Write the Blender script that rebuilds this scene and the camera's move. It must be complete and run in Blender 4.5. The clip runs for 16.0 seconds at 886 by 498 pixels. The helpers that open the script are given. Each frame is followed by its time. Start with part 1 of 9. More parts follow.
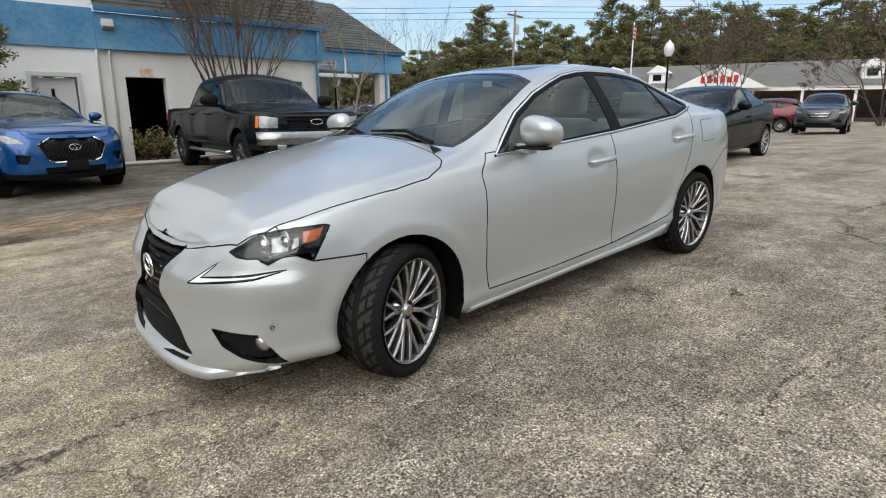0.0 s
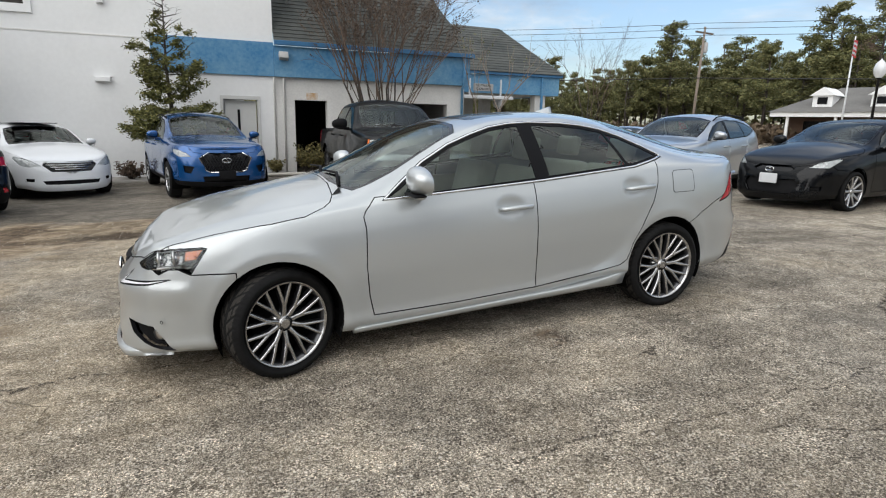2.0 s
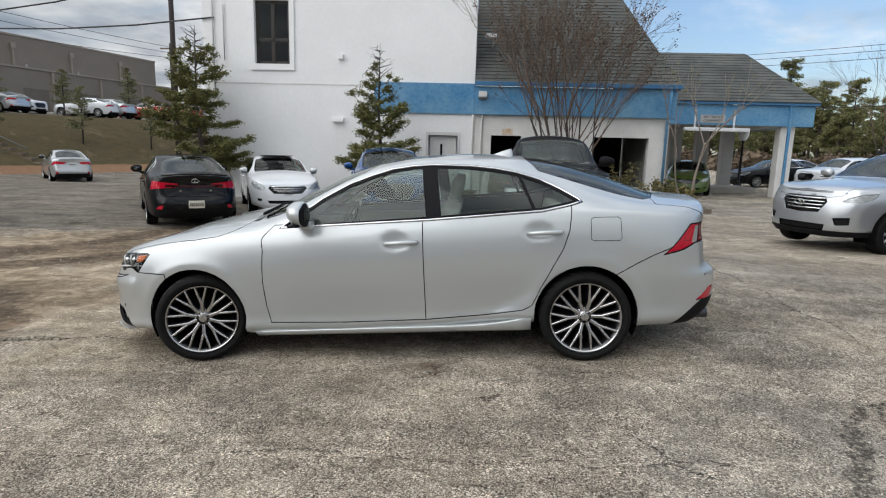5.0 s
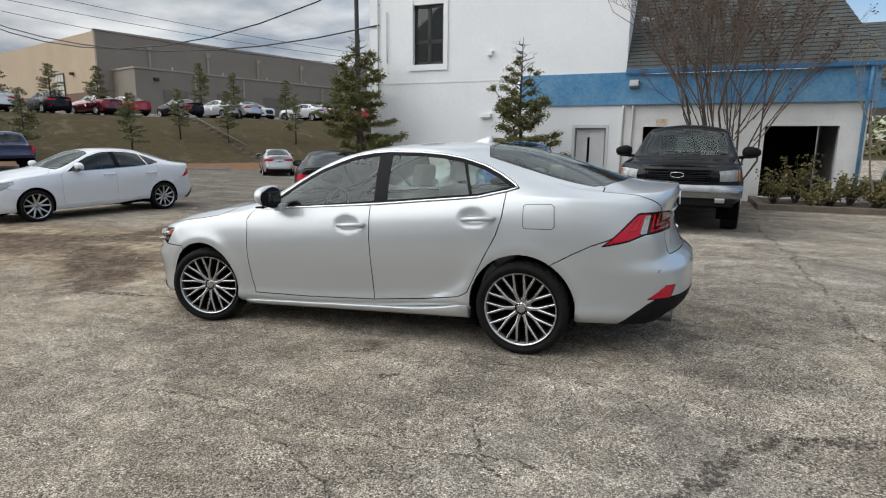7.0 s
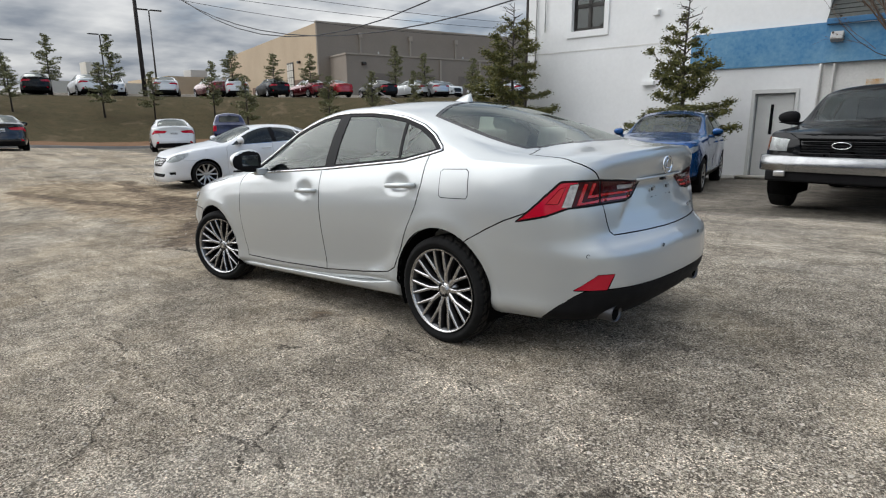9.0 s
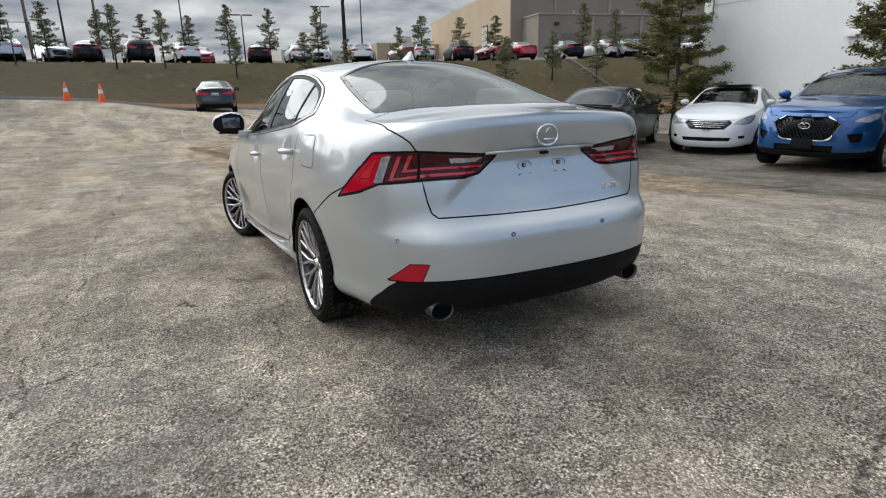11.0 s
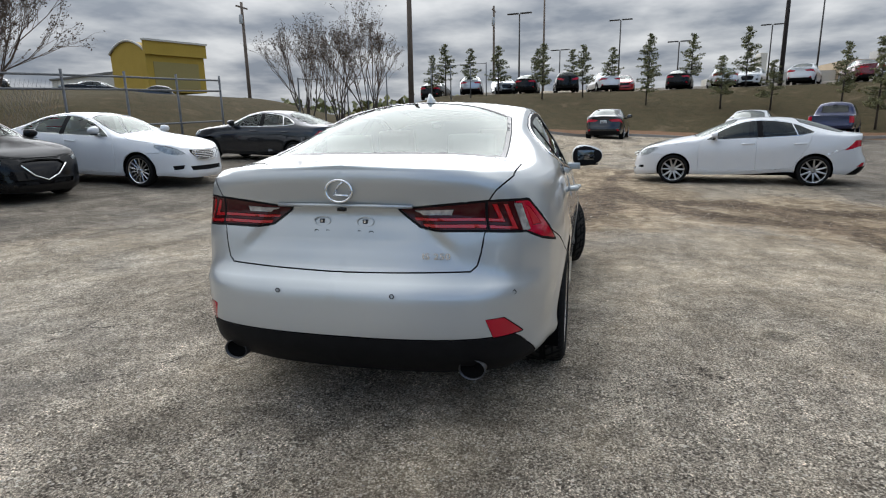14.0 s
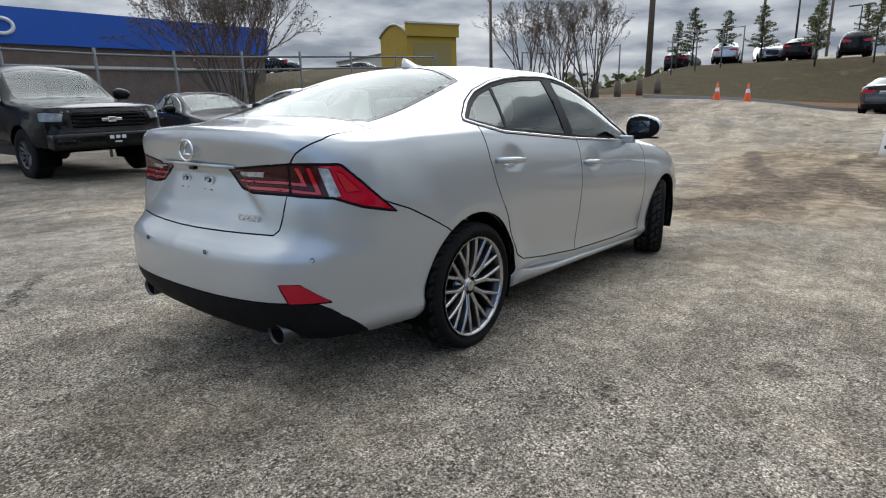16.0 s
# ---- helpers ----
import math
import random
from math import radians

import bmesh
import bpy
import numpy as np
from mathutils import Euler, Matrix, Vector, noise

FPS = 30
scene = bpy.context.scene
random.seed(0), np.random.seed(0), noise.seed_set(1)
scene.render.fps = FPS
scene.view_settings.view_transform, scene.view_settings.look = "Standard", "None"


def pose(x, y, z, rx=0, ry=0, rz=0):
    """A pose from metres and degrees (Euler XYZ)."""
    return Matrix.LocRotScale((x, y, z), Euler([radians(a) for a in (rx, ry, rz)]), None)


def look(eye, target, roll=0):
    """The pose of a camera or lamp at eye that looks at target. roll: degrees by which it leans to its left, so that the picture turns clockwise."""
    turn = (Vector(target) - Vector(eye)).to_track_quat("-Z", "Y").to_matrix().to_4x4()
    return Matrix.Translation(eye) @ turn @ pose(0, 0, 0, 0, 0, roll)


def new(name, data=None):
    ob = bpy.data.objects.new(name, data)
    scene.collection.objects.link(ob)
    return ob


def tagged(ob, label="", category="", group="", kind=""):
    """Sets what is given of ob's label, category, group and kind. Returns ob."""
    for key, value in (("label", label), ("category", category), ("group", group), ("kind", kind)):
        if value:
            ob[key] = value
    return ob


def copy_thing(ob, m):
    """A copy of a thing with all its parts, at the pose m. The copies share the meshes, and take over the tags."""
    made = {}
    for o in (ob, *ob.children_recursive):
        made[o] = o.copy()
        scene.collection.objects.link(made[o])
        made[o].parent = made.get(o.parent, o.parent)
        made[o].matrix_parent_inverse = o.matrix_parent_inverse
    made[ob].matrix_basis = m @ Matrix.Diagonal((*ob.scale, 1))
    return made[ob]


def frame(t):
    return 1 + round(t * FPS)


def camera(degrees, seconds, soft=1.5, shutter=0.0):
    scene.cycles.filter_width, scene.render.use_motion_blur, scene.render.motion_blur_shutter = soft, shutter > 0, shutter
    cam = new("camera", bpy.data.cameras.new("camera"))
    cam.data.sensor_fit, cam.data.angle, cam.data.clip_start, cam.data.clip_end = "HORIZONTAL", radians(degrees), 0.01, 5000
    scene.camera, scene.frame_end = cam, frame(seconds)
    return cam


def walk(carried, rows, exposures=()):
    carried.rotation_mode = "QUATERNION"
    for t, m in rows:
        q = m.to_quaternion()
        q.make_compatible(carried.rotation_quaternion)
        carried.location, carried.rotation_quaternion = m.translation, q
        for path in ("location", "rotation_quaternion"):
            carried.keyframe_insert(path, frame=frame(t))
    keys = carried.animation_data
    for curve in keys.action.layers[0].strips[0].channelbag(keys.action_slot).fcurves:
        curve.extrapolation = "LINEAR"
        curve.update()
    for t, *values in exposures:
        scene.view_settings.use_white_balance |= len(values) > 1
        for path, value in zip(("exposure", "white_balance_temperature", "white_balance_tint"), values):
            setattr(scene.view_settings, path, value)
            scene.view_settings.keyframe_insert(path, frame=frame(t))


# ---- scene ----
cam = camera(75.6, 16.0, soft=1.15)
METRES, EYE, TILT, LEAN, TURN = 14.13, 1.2293, 0.0, 0.0, -41.2
ROWS = [
    (0.0, 0.0, 0.0, 0.0, -0.03, -13.79, 0.12),
    (0.5, 0.0285, 0.0013, 0.0033, 4.64, -13.8, 0.33),
    (1.0, 0.0589, -0.0058, 0.008, 9.43, -13.63, 0.06),
    (1.5, 0.0883, -0.0097, 0.0111, 14.03, -13.12, -0.58),
    (2.0, 0.1167, -0.0082, 0.0151, 18.3, -12.39, -1.2),
    (2.5, 0.1473, -0.0099, 0.0193, 22.41, -11.68, -1.7),
    (3.0, 0.173, 0.0027, 0.0201, 26.54, -11.07, -1.88),
    (3.5, 0.2013, 0.0121, 0.0215, 30.83, -10.53, -1.85),
    (6.0, 0.3274, 0.1057, 0.0256, 54.53, -9.72, -1.15),
    (6.5, 0.3453, 0.1326, 0.0238, 59.51, -10.12, -0.91),
    (7.0, 0.3574, 0.162, 0.0221, 64.37, -10.64, -0.55),
    (7.5, 0.3696, 0.1921, 0.0213, 69.36, -11.18, -0.23),
    (8.0, 0.3722, 0.2242, 0.0188, 74.45, -11.65, 0.08),
    (10.5, 0.3408, 0.3805, 0.0097, 98.59, -15.28, 0.77),
    (11.0, 0.3322, 0.4106, 0.011, 103.72, -16.06, 0.9),
    (11.5, 0.3175, 0.4375, 0.0102, 109.38, -16.22, 1.01),
    (12.0, 0.306, 0.4676, 0.0127, 115.95, -15.7, 1.24),
    (12.5, 0.2871, 0.4897, 0.0135, 123.23, -14.82, 1.45),
    (13.0, 0.266, 0.5121, 0.0139, 130.88, -13.8, 1.55),
    (13.5, 0.2421, 0.5332, 0.0149, 138.35, -13.13, 1.37),
    (14.0, 0.2144, 0.5517, 0.0151, 145.27, -12.9, 1.15),
    (14.5, 0.1872, 0.5696, 0.014, 151.73, -13.06, 0.96),
    (15.0, 0.1572, 0.58, 0.0114, 157.74, -13.55, 1.08),
    (15.5, 0.1285, 0.5901, 0.01, 163.77, -14.17, 1.36),
    (16.0, 0.099, 0.5898, 0.008, 169.66, -14.65, 1.67),
]
walk(cam, [(t, pose(0, 0, EYE, TILT, LEAN, TURN) @ pose(METRES * x, METRES * y, METRES * z, 90 + pitch, roll, yaw)) for t, x, y, z, yaw, pitch, roll in ROWS], [(0.0, 0.70, 6330.0, 10.0), (3.5, 0.70, 6300.0, 10.0), (6.5, 0.69, 6160.0, 10.0), (8.0, 0.70, 6220.0, 10.0), (10.5, 0.71, 6190.0, 10.0), (12.0, 0.78, 6120.0, 10.0), (13.0, 0.72, 6090.0, 10.0), (14.5, 0.68, 6060.0, 10.0), (16.0, 0.74, 5960.0, 10.0)])

# ---- light ----
world = bpy.data.worlds.new("world")
scene.world = world
world.use_nodes = True
wn, wl = world.node_tree.nodes, world.node_tree.links
wn.clear()
SUN_AZ, SUN_EL = -146.0, 36.0  # direction towards the sun, degrees from +X
sky = wn.new("ShaderNodeTexSky")
sky.sky_type = "NISHITA"
sky.sun_disc = False
sky.sun_elevation = radians(SUN_EL)
sky.sun_rotation = radians(90.0 - SUN_AZ)
sky.air_density, sky.dust_density, sky.ozone_density = 1.0, 1.0, 1.0
geo = wn.new("ShaderNodeTexCoord")
sep = wn.new("ShaderNodeSeparateXYZ")
wl.new(geo.outputs["Generated"], sep.inputs[0])


def wmath(op, a, b=None, clamp=False):
    n = wn.new("ShaderNodeMath")
    n.operation, n.use_clamp = op, clamp
    for k, v in enumerate((a, b)):
        if v is None:
            continue
        if isinstance(v, (int, float)):
            n.inputs[k].default_value = v
        else:
            wl.new(v, n.inputs[k])
    return n.outputs[0]


# cloud sheet: the view direction projected onto a high plane
zc = wmath("MAXIMUM", sep.outputs[2], 0.0)
zc = wmath("ADD", zc, 0.16)
comb = wn.new("ShaderNodeCombineXYZ")
wl.new(wmath("DIVIDE", sep.outputs[0], zc), comb.inputs[0])
wl.new(wmath("DIVIDE", sep.outputs[1], zc), comb.inputs[1])
cloud = wn.new("ShaderNodeTexNoise")
cloud.inputs["Scale"].default_value = 0.9
cloud.inputs["Detail"].default_value = 7.0
cloud.inputs["Roughness"].default_value = 0.6
cloud.inputs["Distortion"].default_value = 0.4
wl.new(comb.outputs[0], cloud.inputs["Vector"])
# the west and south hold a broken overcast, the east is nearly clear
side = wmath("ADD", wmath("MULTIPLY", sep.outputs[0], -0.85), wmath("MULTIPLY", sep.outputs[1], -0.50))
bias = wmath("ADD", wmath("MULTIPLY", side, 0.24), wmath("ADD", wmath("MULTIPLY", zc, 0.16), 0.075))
cov = wmath("ADD", cloud.outputs["Fac"], bias)
ramp = wn.new("ShaderNodeMapRange")
ramp.inputs[1].default_value, ramp.inputs[2].default_value = 0.42, 0.66
ramp.interpolation_type = "SMOOTHSTEP"
wl.new(cov, ramp.inputs[0])
shade = wn.new("ShaderNodeTexNoise")
shade.inputs["Scale"].default_value = 1.7
shade.inputs["Detail"].default_value = 5.0
wl.new(comb.outputs[0], shade.inputs["Vector"])
cr = wn.new("ShaderNodeValToRGB")
cr.color_ramp.elements[0].position, cr.color_ramp.elements[0].color = 0.36, (2.7, 3.0, 3.4, 1)
cr.color_ramp.elements[1].position, cr.color_ramp.elements[1].color = 0.66, (8.2, 8.1, 7.8, 1)
wl.new(shade.outputs["Fac"], cr.inputs[0])
mixc = wn.new("ShaderNodeMix")
mixc.data_type = "RGBA"
wl.new(ramp.outputs[0], mixc.inputs["Factor"])
wl.new(sky.outputs[0], mixc.inputs["A"])
wl.new(cr.outputs[0], mixc.inputs["B"])
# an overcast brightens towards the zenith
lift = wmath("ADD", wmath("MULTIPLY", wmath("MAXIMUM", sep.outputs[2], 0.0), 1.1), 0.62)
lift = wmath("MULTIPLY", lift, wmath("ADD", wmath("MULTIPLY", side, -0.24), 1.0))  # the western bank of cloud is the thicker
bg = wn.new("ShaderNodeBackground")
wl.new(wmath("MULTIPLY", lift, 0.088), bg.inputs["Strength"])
# thin cloud glows round the veiled sun
sdir = (math.cos(radians(SUN_AZ)) * math.cos(radians(SUN_EL)), math.sin(radians(SUN_AZ)) * math.cos(radians(SUN_EL)), math.sin(radians(SUN_EL)))
dotp = wn.new("ShaderNodeVectorMath")
dotp.operation = "DOT_PRODUCT"
wl.new(geo.outputs["Generated"], dotp.inputs[0])
dotp.inputs[1].default_value = sdir
halo = wmath("MULTIPLY", wmath("POWER", wmath("MAXIMUM", dotp.outputs["Value"], 0.0), 5.0), 1.6)
glow = wn.new("ShaderNodeVectorMath")
glow.operation = "SCALE"
glow.inputs[0].default_value = (1.0, 0.98, 0.95)
wl.new(halo, glow.inputs["Scale"])
addg = wn.new("ShaderNodeVectorMath")
wl.new(mixc.outputs["Result"], addg.inputs[0])
wl.new(glow.outputs[0], addg.inputs[1])
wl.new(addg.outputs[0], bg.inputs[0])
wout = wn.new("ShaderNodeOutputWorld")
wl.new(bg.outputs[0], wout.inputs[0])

sun = new("sun", bpy.data.lights.new("sun", "SUN"))
sun.data.energy, sun.data.angle, sun.data.color = 1.5, radians(75.0), (1.0, 0.97, 0.93)
az, el = radians(SUN_AZ), radians(SUN_EL)
sun.matrix_world = look((0, 0, 30), (-30 * math.cos(az), -30 * math.sin(az), 30 - 30 * math.tan(el)))

# ---- materials ----
def material(name, colour, rough=0.6, metal=0.0, coat=0.0, vary=0.0, scale=8.0, bump=0.0, bscale=60.0, spec=0.5, second=None, trans=0.0, ior=1.45, emit=0.0, flake=0.0):
    """A principled surface with variation at two scales and fine relief."""
    m = bpy.data.materials.new(name)
    m.use_nodes = True
    n, l = m.node_tree.nodes, m.node_tree.links
    p = n["Principled BSDF"]
    p.inputs["Base Color"].default_value = (*colour, 1)
    p.inputs["Roughness"].default_value = rough
    p.inputs["Metallic"].default_value = metal
    p.inputs["Coat Weight"].default_value = coat
    p.inputs["Coat Roughness"].default_value = 0.04
    p.inputs["Specular IOR Level"].default_value = spec
    p.inputs["Transmission Weight"].default_value = trans
    p.inputs["IOR"].default_value = ior
    if emit:
        p.inputs["Emission Color"].default_value = (*colour, 1)
        p.inputs["Emission Strength"].default_value = emit
    tc = n.new("ShaderNodeTexCoord")
    if vary:
        a = n.new("ShaderNodeTexNoise")
        a.inputs["Scale"].default_value = scale
        a.inputs["Detail"].default_value = 6
        b = n.new("ShaderNodeTexNoise")
        b.inputs["Scale"].default_value = scale * 11
        b.inputs["Detail"].default_value = 4
        for t in (a, b):
            l.new(tc.outputs["Object"], t.inputs["Vector"])
        mixn = n.new("ShaderNodeMix")
        mixn.inputs["Factor"].default_value = 0.4
        l.new(a.outputs["Fac"], mixn.inputs["A"])
        l.new(b.outputs["Fac"], mixn.inputs["B"])
        rmp = n.new("ShaderNodeMapRange")
        rmp.inputs[1].default_value, rmp.inputs[2].default_value = 0.35, 0.65
        l.new(mixn.outputs[0], rmp.inputs[0])
        cm = n.new("ShaderNodeMix")
        cm.data_type = "RGBA"
        lo = second if second else tuple(c * (1 - vary) for c in colour)
        cm.inputs["A"].default_value = (*lo, 1)
        cm.inputs["B"].default_value = (*colour, 1)
        l.new(rmp.outputs[0], cm.inputs["Factor"])
        l.new(cm.outputs["Result"], p.inputs["Base Color"])
        rr = n.new("ShaderNodeMapRange")
        rr.inputs[3].default_value, rr.inputs[4].default_value = min(1, rough * 1.15), rough * 0.85
        l.new(mixn.outputs[0], rr.inputs[0])
        l.new(rr.outputs[0], p.inputs["Roughness"])
    if bump:
        c = n.new("ShaderNodeTexNoise")
        c.inputs["Scale"].default_value = bscale
        c.inputs["Detail"].default_value = 5
        l.new(tc.outputs["Object"], c.inputs["Vector"])
        bp = n.new("ShaderNodeBump")
        bp.inputs["Strength"].default_value = bump
        bp.inputs["Distance"].default_value = 0.01
        l.new(c.outputs["Fac"], bp.inputs["Height"])
        l.new(bp.outputs[0], p.inputs["Normal"])
    return m


def paint(name, colour, metal=0.6, rough=0.28, dirt=0.12):
    return material(name, colour, rough=rough, metal=metal, coat=1.0, vary=dirt, scale=3.0)


def glass(name, tint, rough=0.0):
    """Thin window glass: clear transmission tinted, with a mirror gloss on top."""
    m = bpy.data.materials.new(name)
    m.use_nodes = True
    n, l = m.node_tree.nodes, m.node_tree.links
    n.clear()
    tr = n.new("ShaderNodeBsdfTransparent")
    tr.inputs[0].default_value = (*tint, 1)
    gl = n.new("ShaderNodeBsdfGlossy")
    gl.inputs["Roughness"].default_value = rough
    gl.inputs["Color"].default_value = (0.95, 1.0, 0.97, 1)
    fr = n.new("ShaderNodeFresnel")
    fr.inputs[0].default_value = 1.53
    mx = n.new("ShaderNodeMixShader")
    l.new(fr.outputs[0], mx.inputs[0])
    l.new(tr.outputs[0], mx.inputs[1])
    l.new(gl.outputs[0], mx.inputs[2])
    o = n.new("ShaderNodeOutputMaterial")
    l.new(mx.outputs[0], o.inputs[0])
    return m


SILVER = material("silver_paint", (0.470, 0.492, 0.496), 0.33, 0.50, coat=1.0)
BLACKP = material("black_paint", (0.0035, 0.004, 0.005), 0.4, 0.0, coat=0.5, vary=0.3, scale=3.0, spec=0.05)
WHITEP = paint("white_paint_car", (0.66, 0.675, 0.69), 0.0, 0.35, 0.04)
BLUEP = paint("blue_paint", (0.006, 0.075, 0.25), 0.45, 0.25, 0.1)
REDP = paint("red_paint", (0.38, 0.02, 0.025), 0.3, 0.25, 0.1)
MAROON = paint("maroon_paint", (0.13, 0.008, 0.014), 0.4, 0.25, 0.1)
GREYP = paint("grey_paint", (0.030, 0.035, 0.042), 0.6, 0.28, 0.1)
SLATEP = paint("slate_paint", (0.016, 0.020, 0.026), 0.6, 0.25, 0.1)
LSILVER = paint("light_silver_paint", (0.46, 0.48, 0.50), 0.7, 0.3, 0.05)
DBLUEP = paint("dark_blue_paint", (0.007, 0.014, 0.065), 0.4, 0.25, 0.1)
LIMEP = paint("lime_paint", (0.07, 0.12, 0.014), 0.1, 0.3, 0.1)
TRIM = material("black_plastic", (0.011, 0.011, 0.012), 0.6, vary=0.25, scale=20, bump=0.05, bscale=300, spec=0.1)
GLOSSBLACK = material("gloss_black", (0.005, 0.005, 0.006), 0.15, coat=0.2, spec=0.3)
RUBBER = material("tyre_rubber", (0.012, 0.012, 0.012), 0.8, vary=0.35, scale=12, bump=0.12, bscale=160, spec=0.15)
# black pillar film, also the painted shade in the sedan's panel gaps
PILLAR_AND_GAP = material("satin_black_film_and_gap_shade", (0.006, 0.006, 0.007), 0.5, spec=0.12)
TREADM = material("dusty_tread", (0.045, 0.042, 0.038), 0.9, vary=0.35, scale=14, bump=0.1, bscale=120, spec=0.1)
CHROME = material("chrome", (0.82, 0.83, 0.84), 0.10, 1.0)
SATIN = material("satin_alloy", (0.56, 0.56, 0.56), 0.30, 1.0, vary=0.08, scale=15)
DARKALLOY = material("dark_alloy", (0.10, 0.10, 0.105), 0.38, 0.9, vary=0.15, scale=15)
CARGLASS = glass("car_glass", (0.80, 0.86, 0.83))
SIDEGLASS = glass("side_glass", (0.60, 0.68, 0.64))
DARKGLASS = glass("tinted_glass", (0.10, 0.12, 0.11))
SPOKEM = material("machined_alloy", (0.50, 0.495, 0.49), 0.24, 0.95, vary=0.08, scale=15)
PALELAMP = material("pale_lamp_strip", (0.78, 0.79, 0.82), 0.2, coat=0.8)
HEADM = material("headlamp_bowl", (0.78, 0.79, 0.80), 0.25, 0.0, vary=0.5, scale=14)
CLEARLAMP = material("clear_lamp_grey", (0.62, 0.59, 0.57), 0.2, 0.6, coat=0.6, vary=0.6, scale=45)
MIRGLASS = material("mirror_glass", (0.16, 0.17, 0.18), 0.05, 1.0)
REDSTRIP = material("bright_red_strip", (0.42, 0.008, 0.012), 0.12, coat=1.0)
LENS = glass("clear_lens", (0.92, 0.93, 0.93))
REDLENS = material("red_lens", (0.42, 0.003, 0.020), 0.12, coat=0.5, spec=0.25)
DARKRED = material("dark_red_lens", (0.040, 0.0025, 0.004), 0.1, coat=0.2, spec=0.3)
AMBER = material("amber_lens", (0.75, 0.17, 0.02), 0.15, coat=1.0)
LEATHER = material("beige_leather", (0.54, 0.52, 0.47), 0.5, vary=0.12, scale=6, bump=0.1, bscale=120)
DARKTRIM = material("dark_cabin", (0.03, 0.03, 0.032), 0.6, vary=0.2, scale=10)
# underbody black, which also paints shade behind spokes, round nuts and in bores
UNDER_AND_SHADE = material("underbody", (0.006, 0.006, 0.006), 0.9, vary=0.3, scale=8, spec=0.03)
LAMPBOWL = material("bright_lamp_bowl", (0.52, 0.53, 0.54), 0.16, 0.95, vary=0.8, scale=30)
# lighter red that paints the highlight on the tail lamp's corner
CORNER_HIGHLIGHT = material("corner_highlight_red", (0.44, 0.010, 0.018), 0.25, coat=0.4, spec=0.3)

from mathutils.bvhtree import BVHTree

# ---- mesh helpers ----
def part(name, bm, mat, parent=None, label="", smooth=True):
    """Links a bmesh as one mesh object, under a thing or under a part."""
    me = bpy.data.meshes.new(name)
    bm.to_mesh(me)
    bm.free()
    for m in (mat if isinstance(mat, (list, tuple)) else [mat]):
        me.materials.append(m)
    if smooth:
        me.polygons.foreach_set("use_smooth", [True] * len(me.polygons))
    ob = new(name, me)
    if parent:
        ob.parent = parent
    if label:
        ob["label"] = label
    return ob


def thing(name, label, category, group="", kind="", m=None):
    ob = tagged(new(name), label, category, group, kind)
    if m is not None:
        ob.matrix_world = m
    return ob


def box(bm, x0, x1, y0, y1, z0, z1, bevel=0.0, m=None):
    r = bmesh.ops.create_cube(bm, size=1.0)
    vs = r["verts"]
    for v in vs:
        v.co = Vector((x0 + (v.co.x + 0.5) * (x1 - x0), y0 + (v.co.y + 0.5) * (y1 - y0), z0 + (v.co.z + 0.5) * (z1 - z0)))
    if bevel:
        es = list({e for v in vs for e in v.link_edges})
        r2 = bmesh.ops.bevel(bm, geom=es, offset=bevel, segments=2, affect="EDGES", profile=0.7)
        vs = list({v for f in r2["faces"] for v in f.verts} | {v for v in vs if v.is_valid})
    if m is not None:
        bmesh.ops.transform(bm, matrix=m, verts=vs)
    return vs


def boxes(*args, bevel=0.0):
    bm = bmesh.new()
    for a in args:
        box(bm, *a, bevel=bevel)
    return bm


def tube(bm, pts, radius, seg=8, caps=True):
    """A tapered tube along points; radius is a number or one for each point."""
    pts = [Vector(p) for p in pts]
    rad = [radius] * len(pts) if isinstance(radius, (int, float)) else list(radius)
    rings = []
    for i, p in enumerate(pts):
        d = (pts[min(i + 1, len(pts) - 1)] - pts[max(i - 1, 0)]).normalized()
        a = d.cross(Vector((0.31, 0.17, 0.93)))
        if a.length < 0.05:
            a = d.cross(Vector((1, 0, 0)))
        a.normalize()
        b = d.cross(a)
        rings.append([bm.verts.new(p + (a * math.cos(k * math.tau / seg) + b * math.sin(k * math.tau / seg)) * rad[i]) for k in range(seg)])
    for r0, r1 in zip(rings, rings[1:]):
        for k in range(seg):
            bm.faces.new((r0[k], r0[(k + 1) % seg], r1[(k + 1) % seg], r1[k]))
    if caps and seg > 2:
        bm.faces.new(rings[0][::-1])
        bm.faces.new(rings[-1])


def lathe(bm, profile, seg=48, axis="y"):
    """Turns a profile of (radius, along) round the axis."""
    rings = []
    for r, h in profile:
        ring = []
        for k in range(seg):
            a = k * math.tau / seg
            c, s = r * math.cos(a), r * math.sin(a)
            ring.append(bm.verts.new((c, h, s) if axis == "y" else (c, s, h)))
        rings.append(ring)
    for r0, r1 in zip(rings, rings[1:]):
        for k in range(seg):
            bm.faces.new((r0[k], r0[(k + 1) % seg], r1[(k + 1) % seg], r1[k]))
    return rings


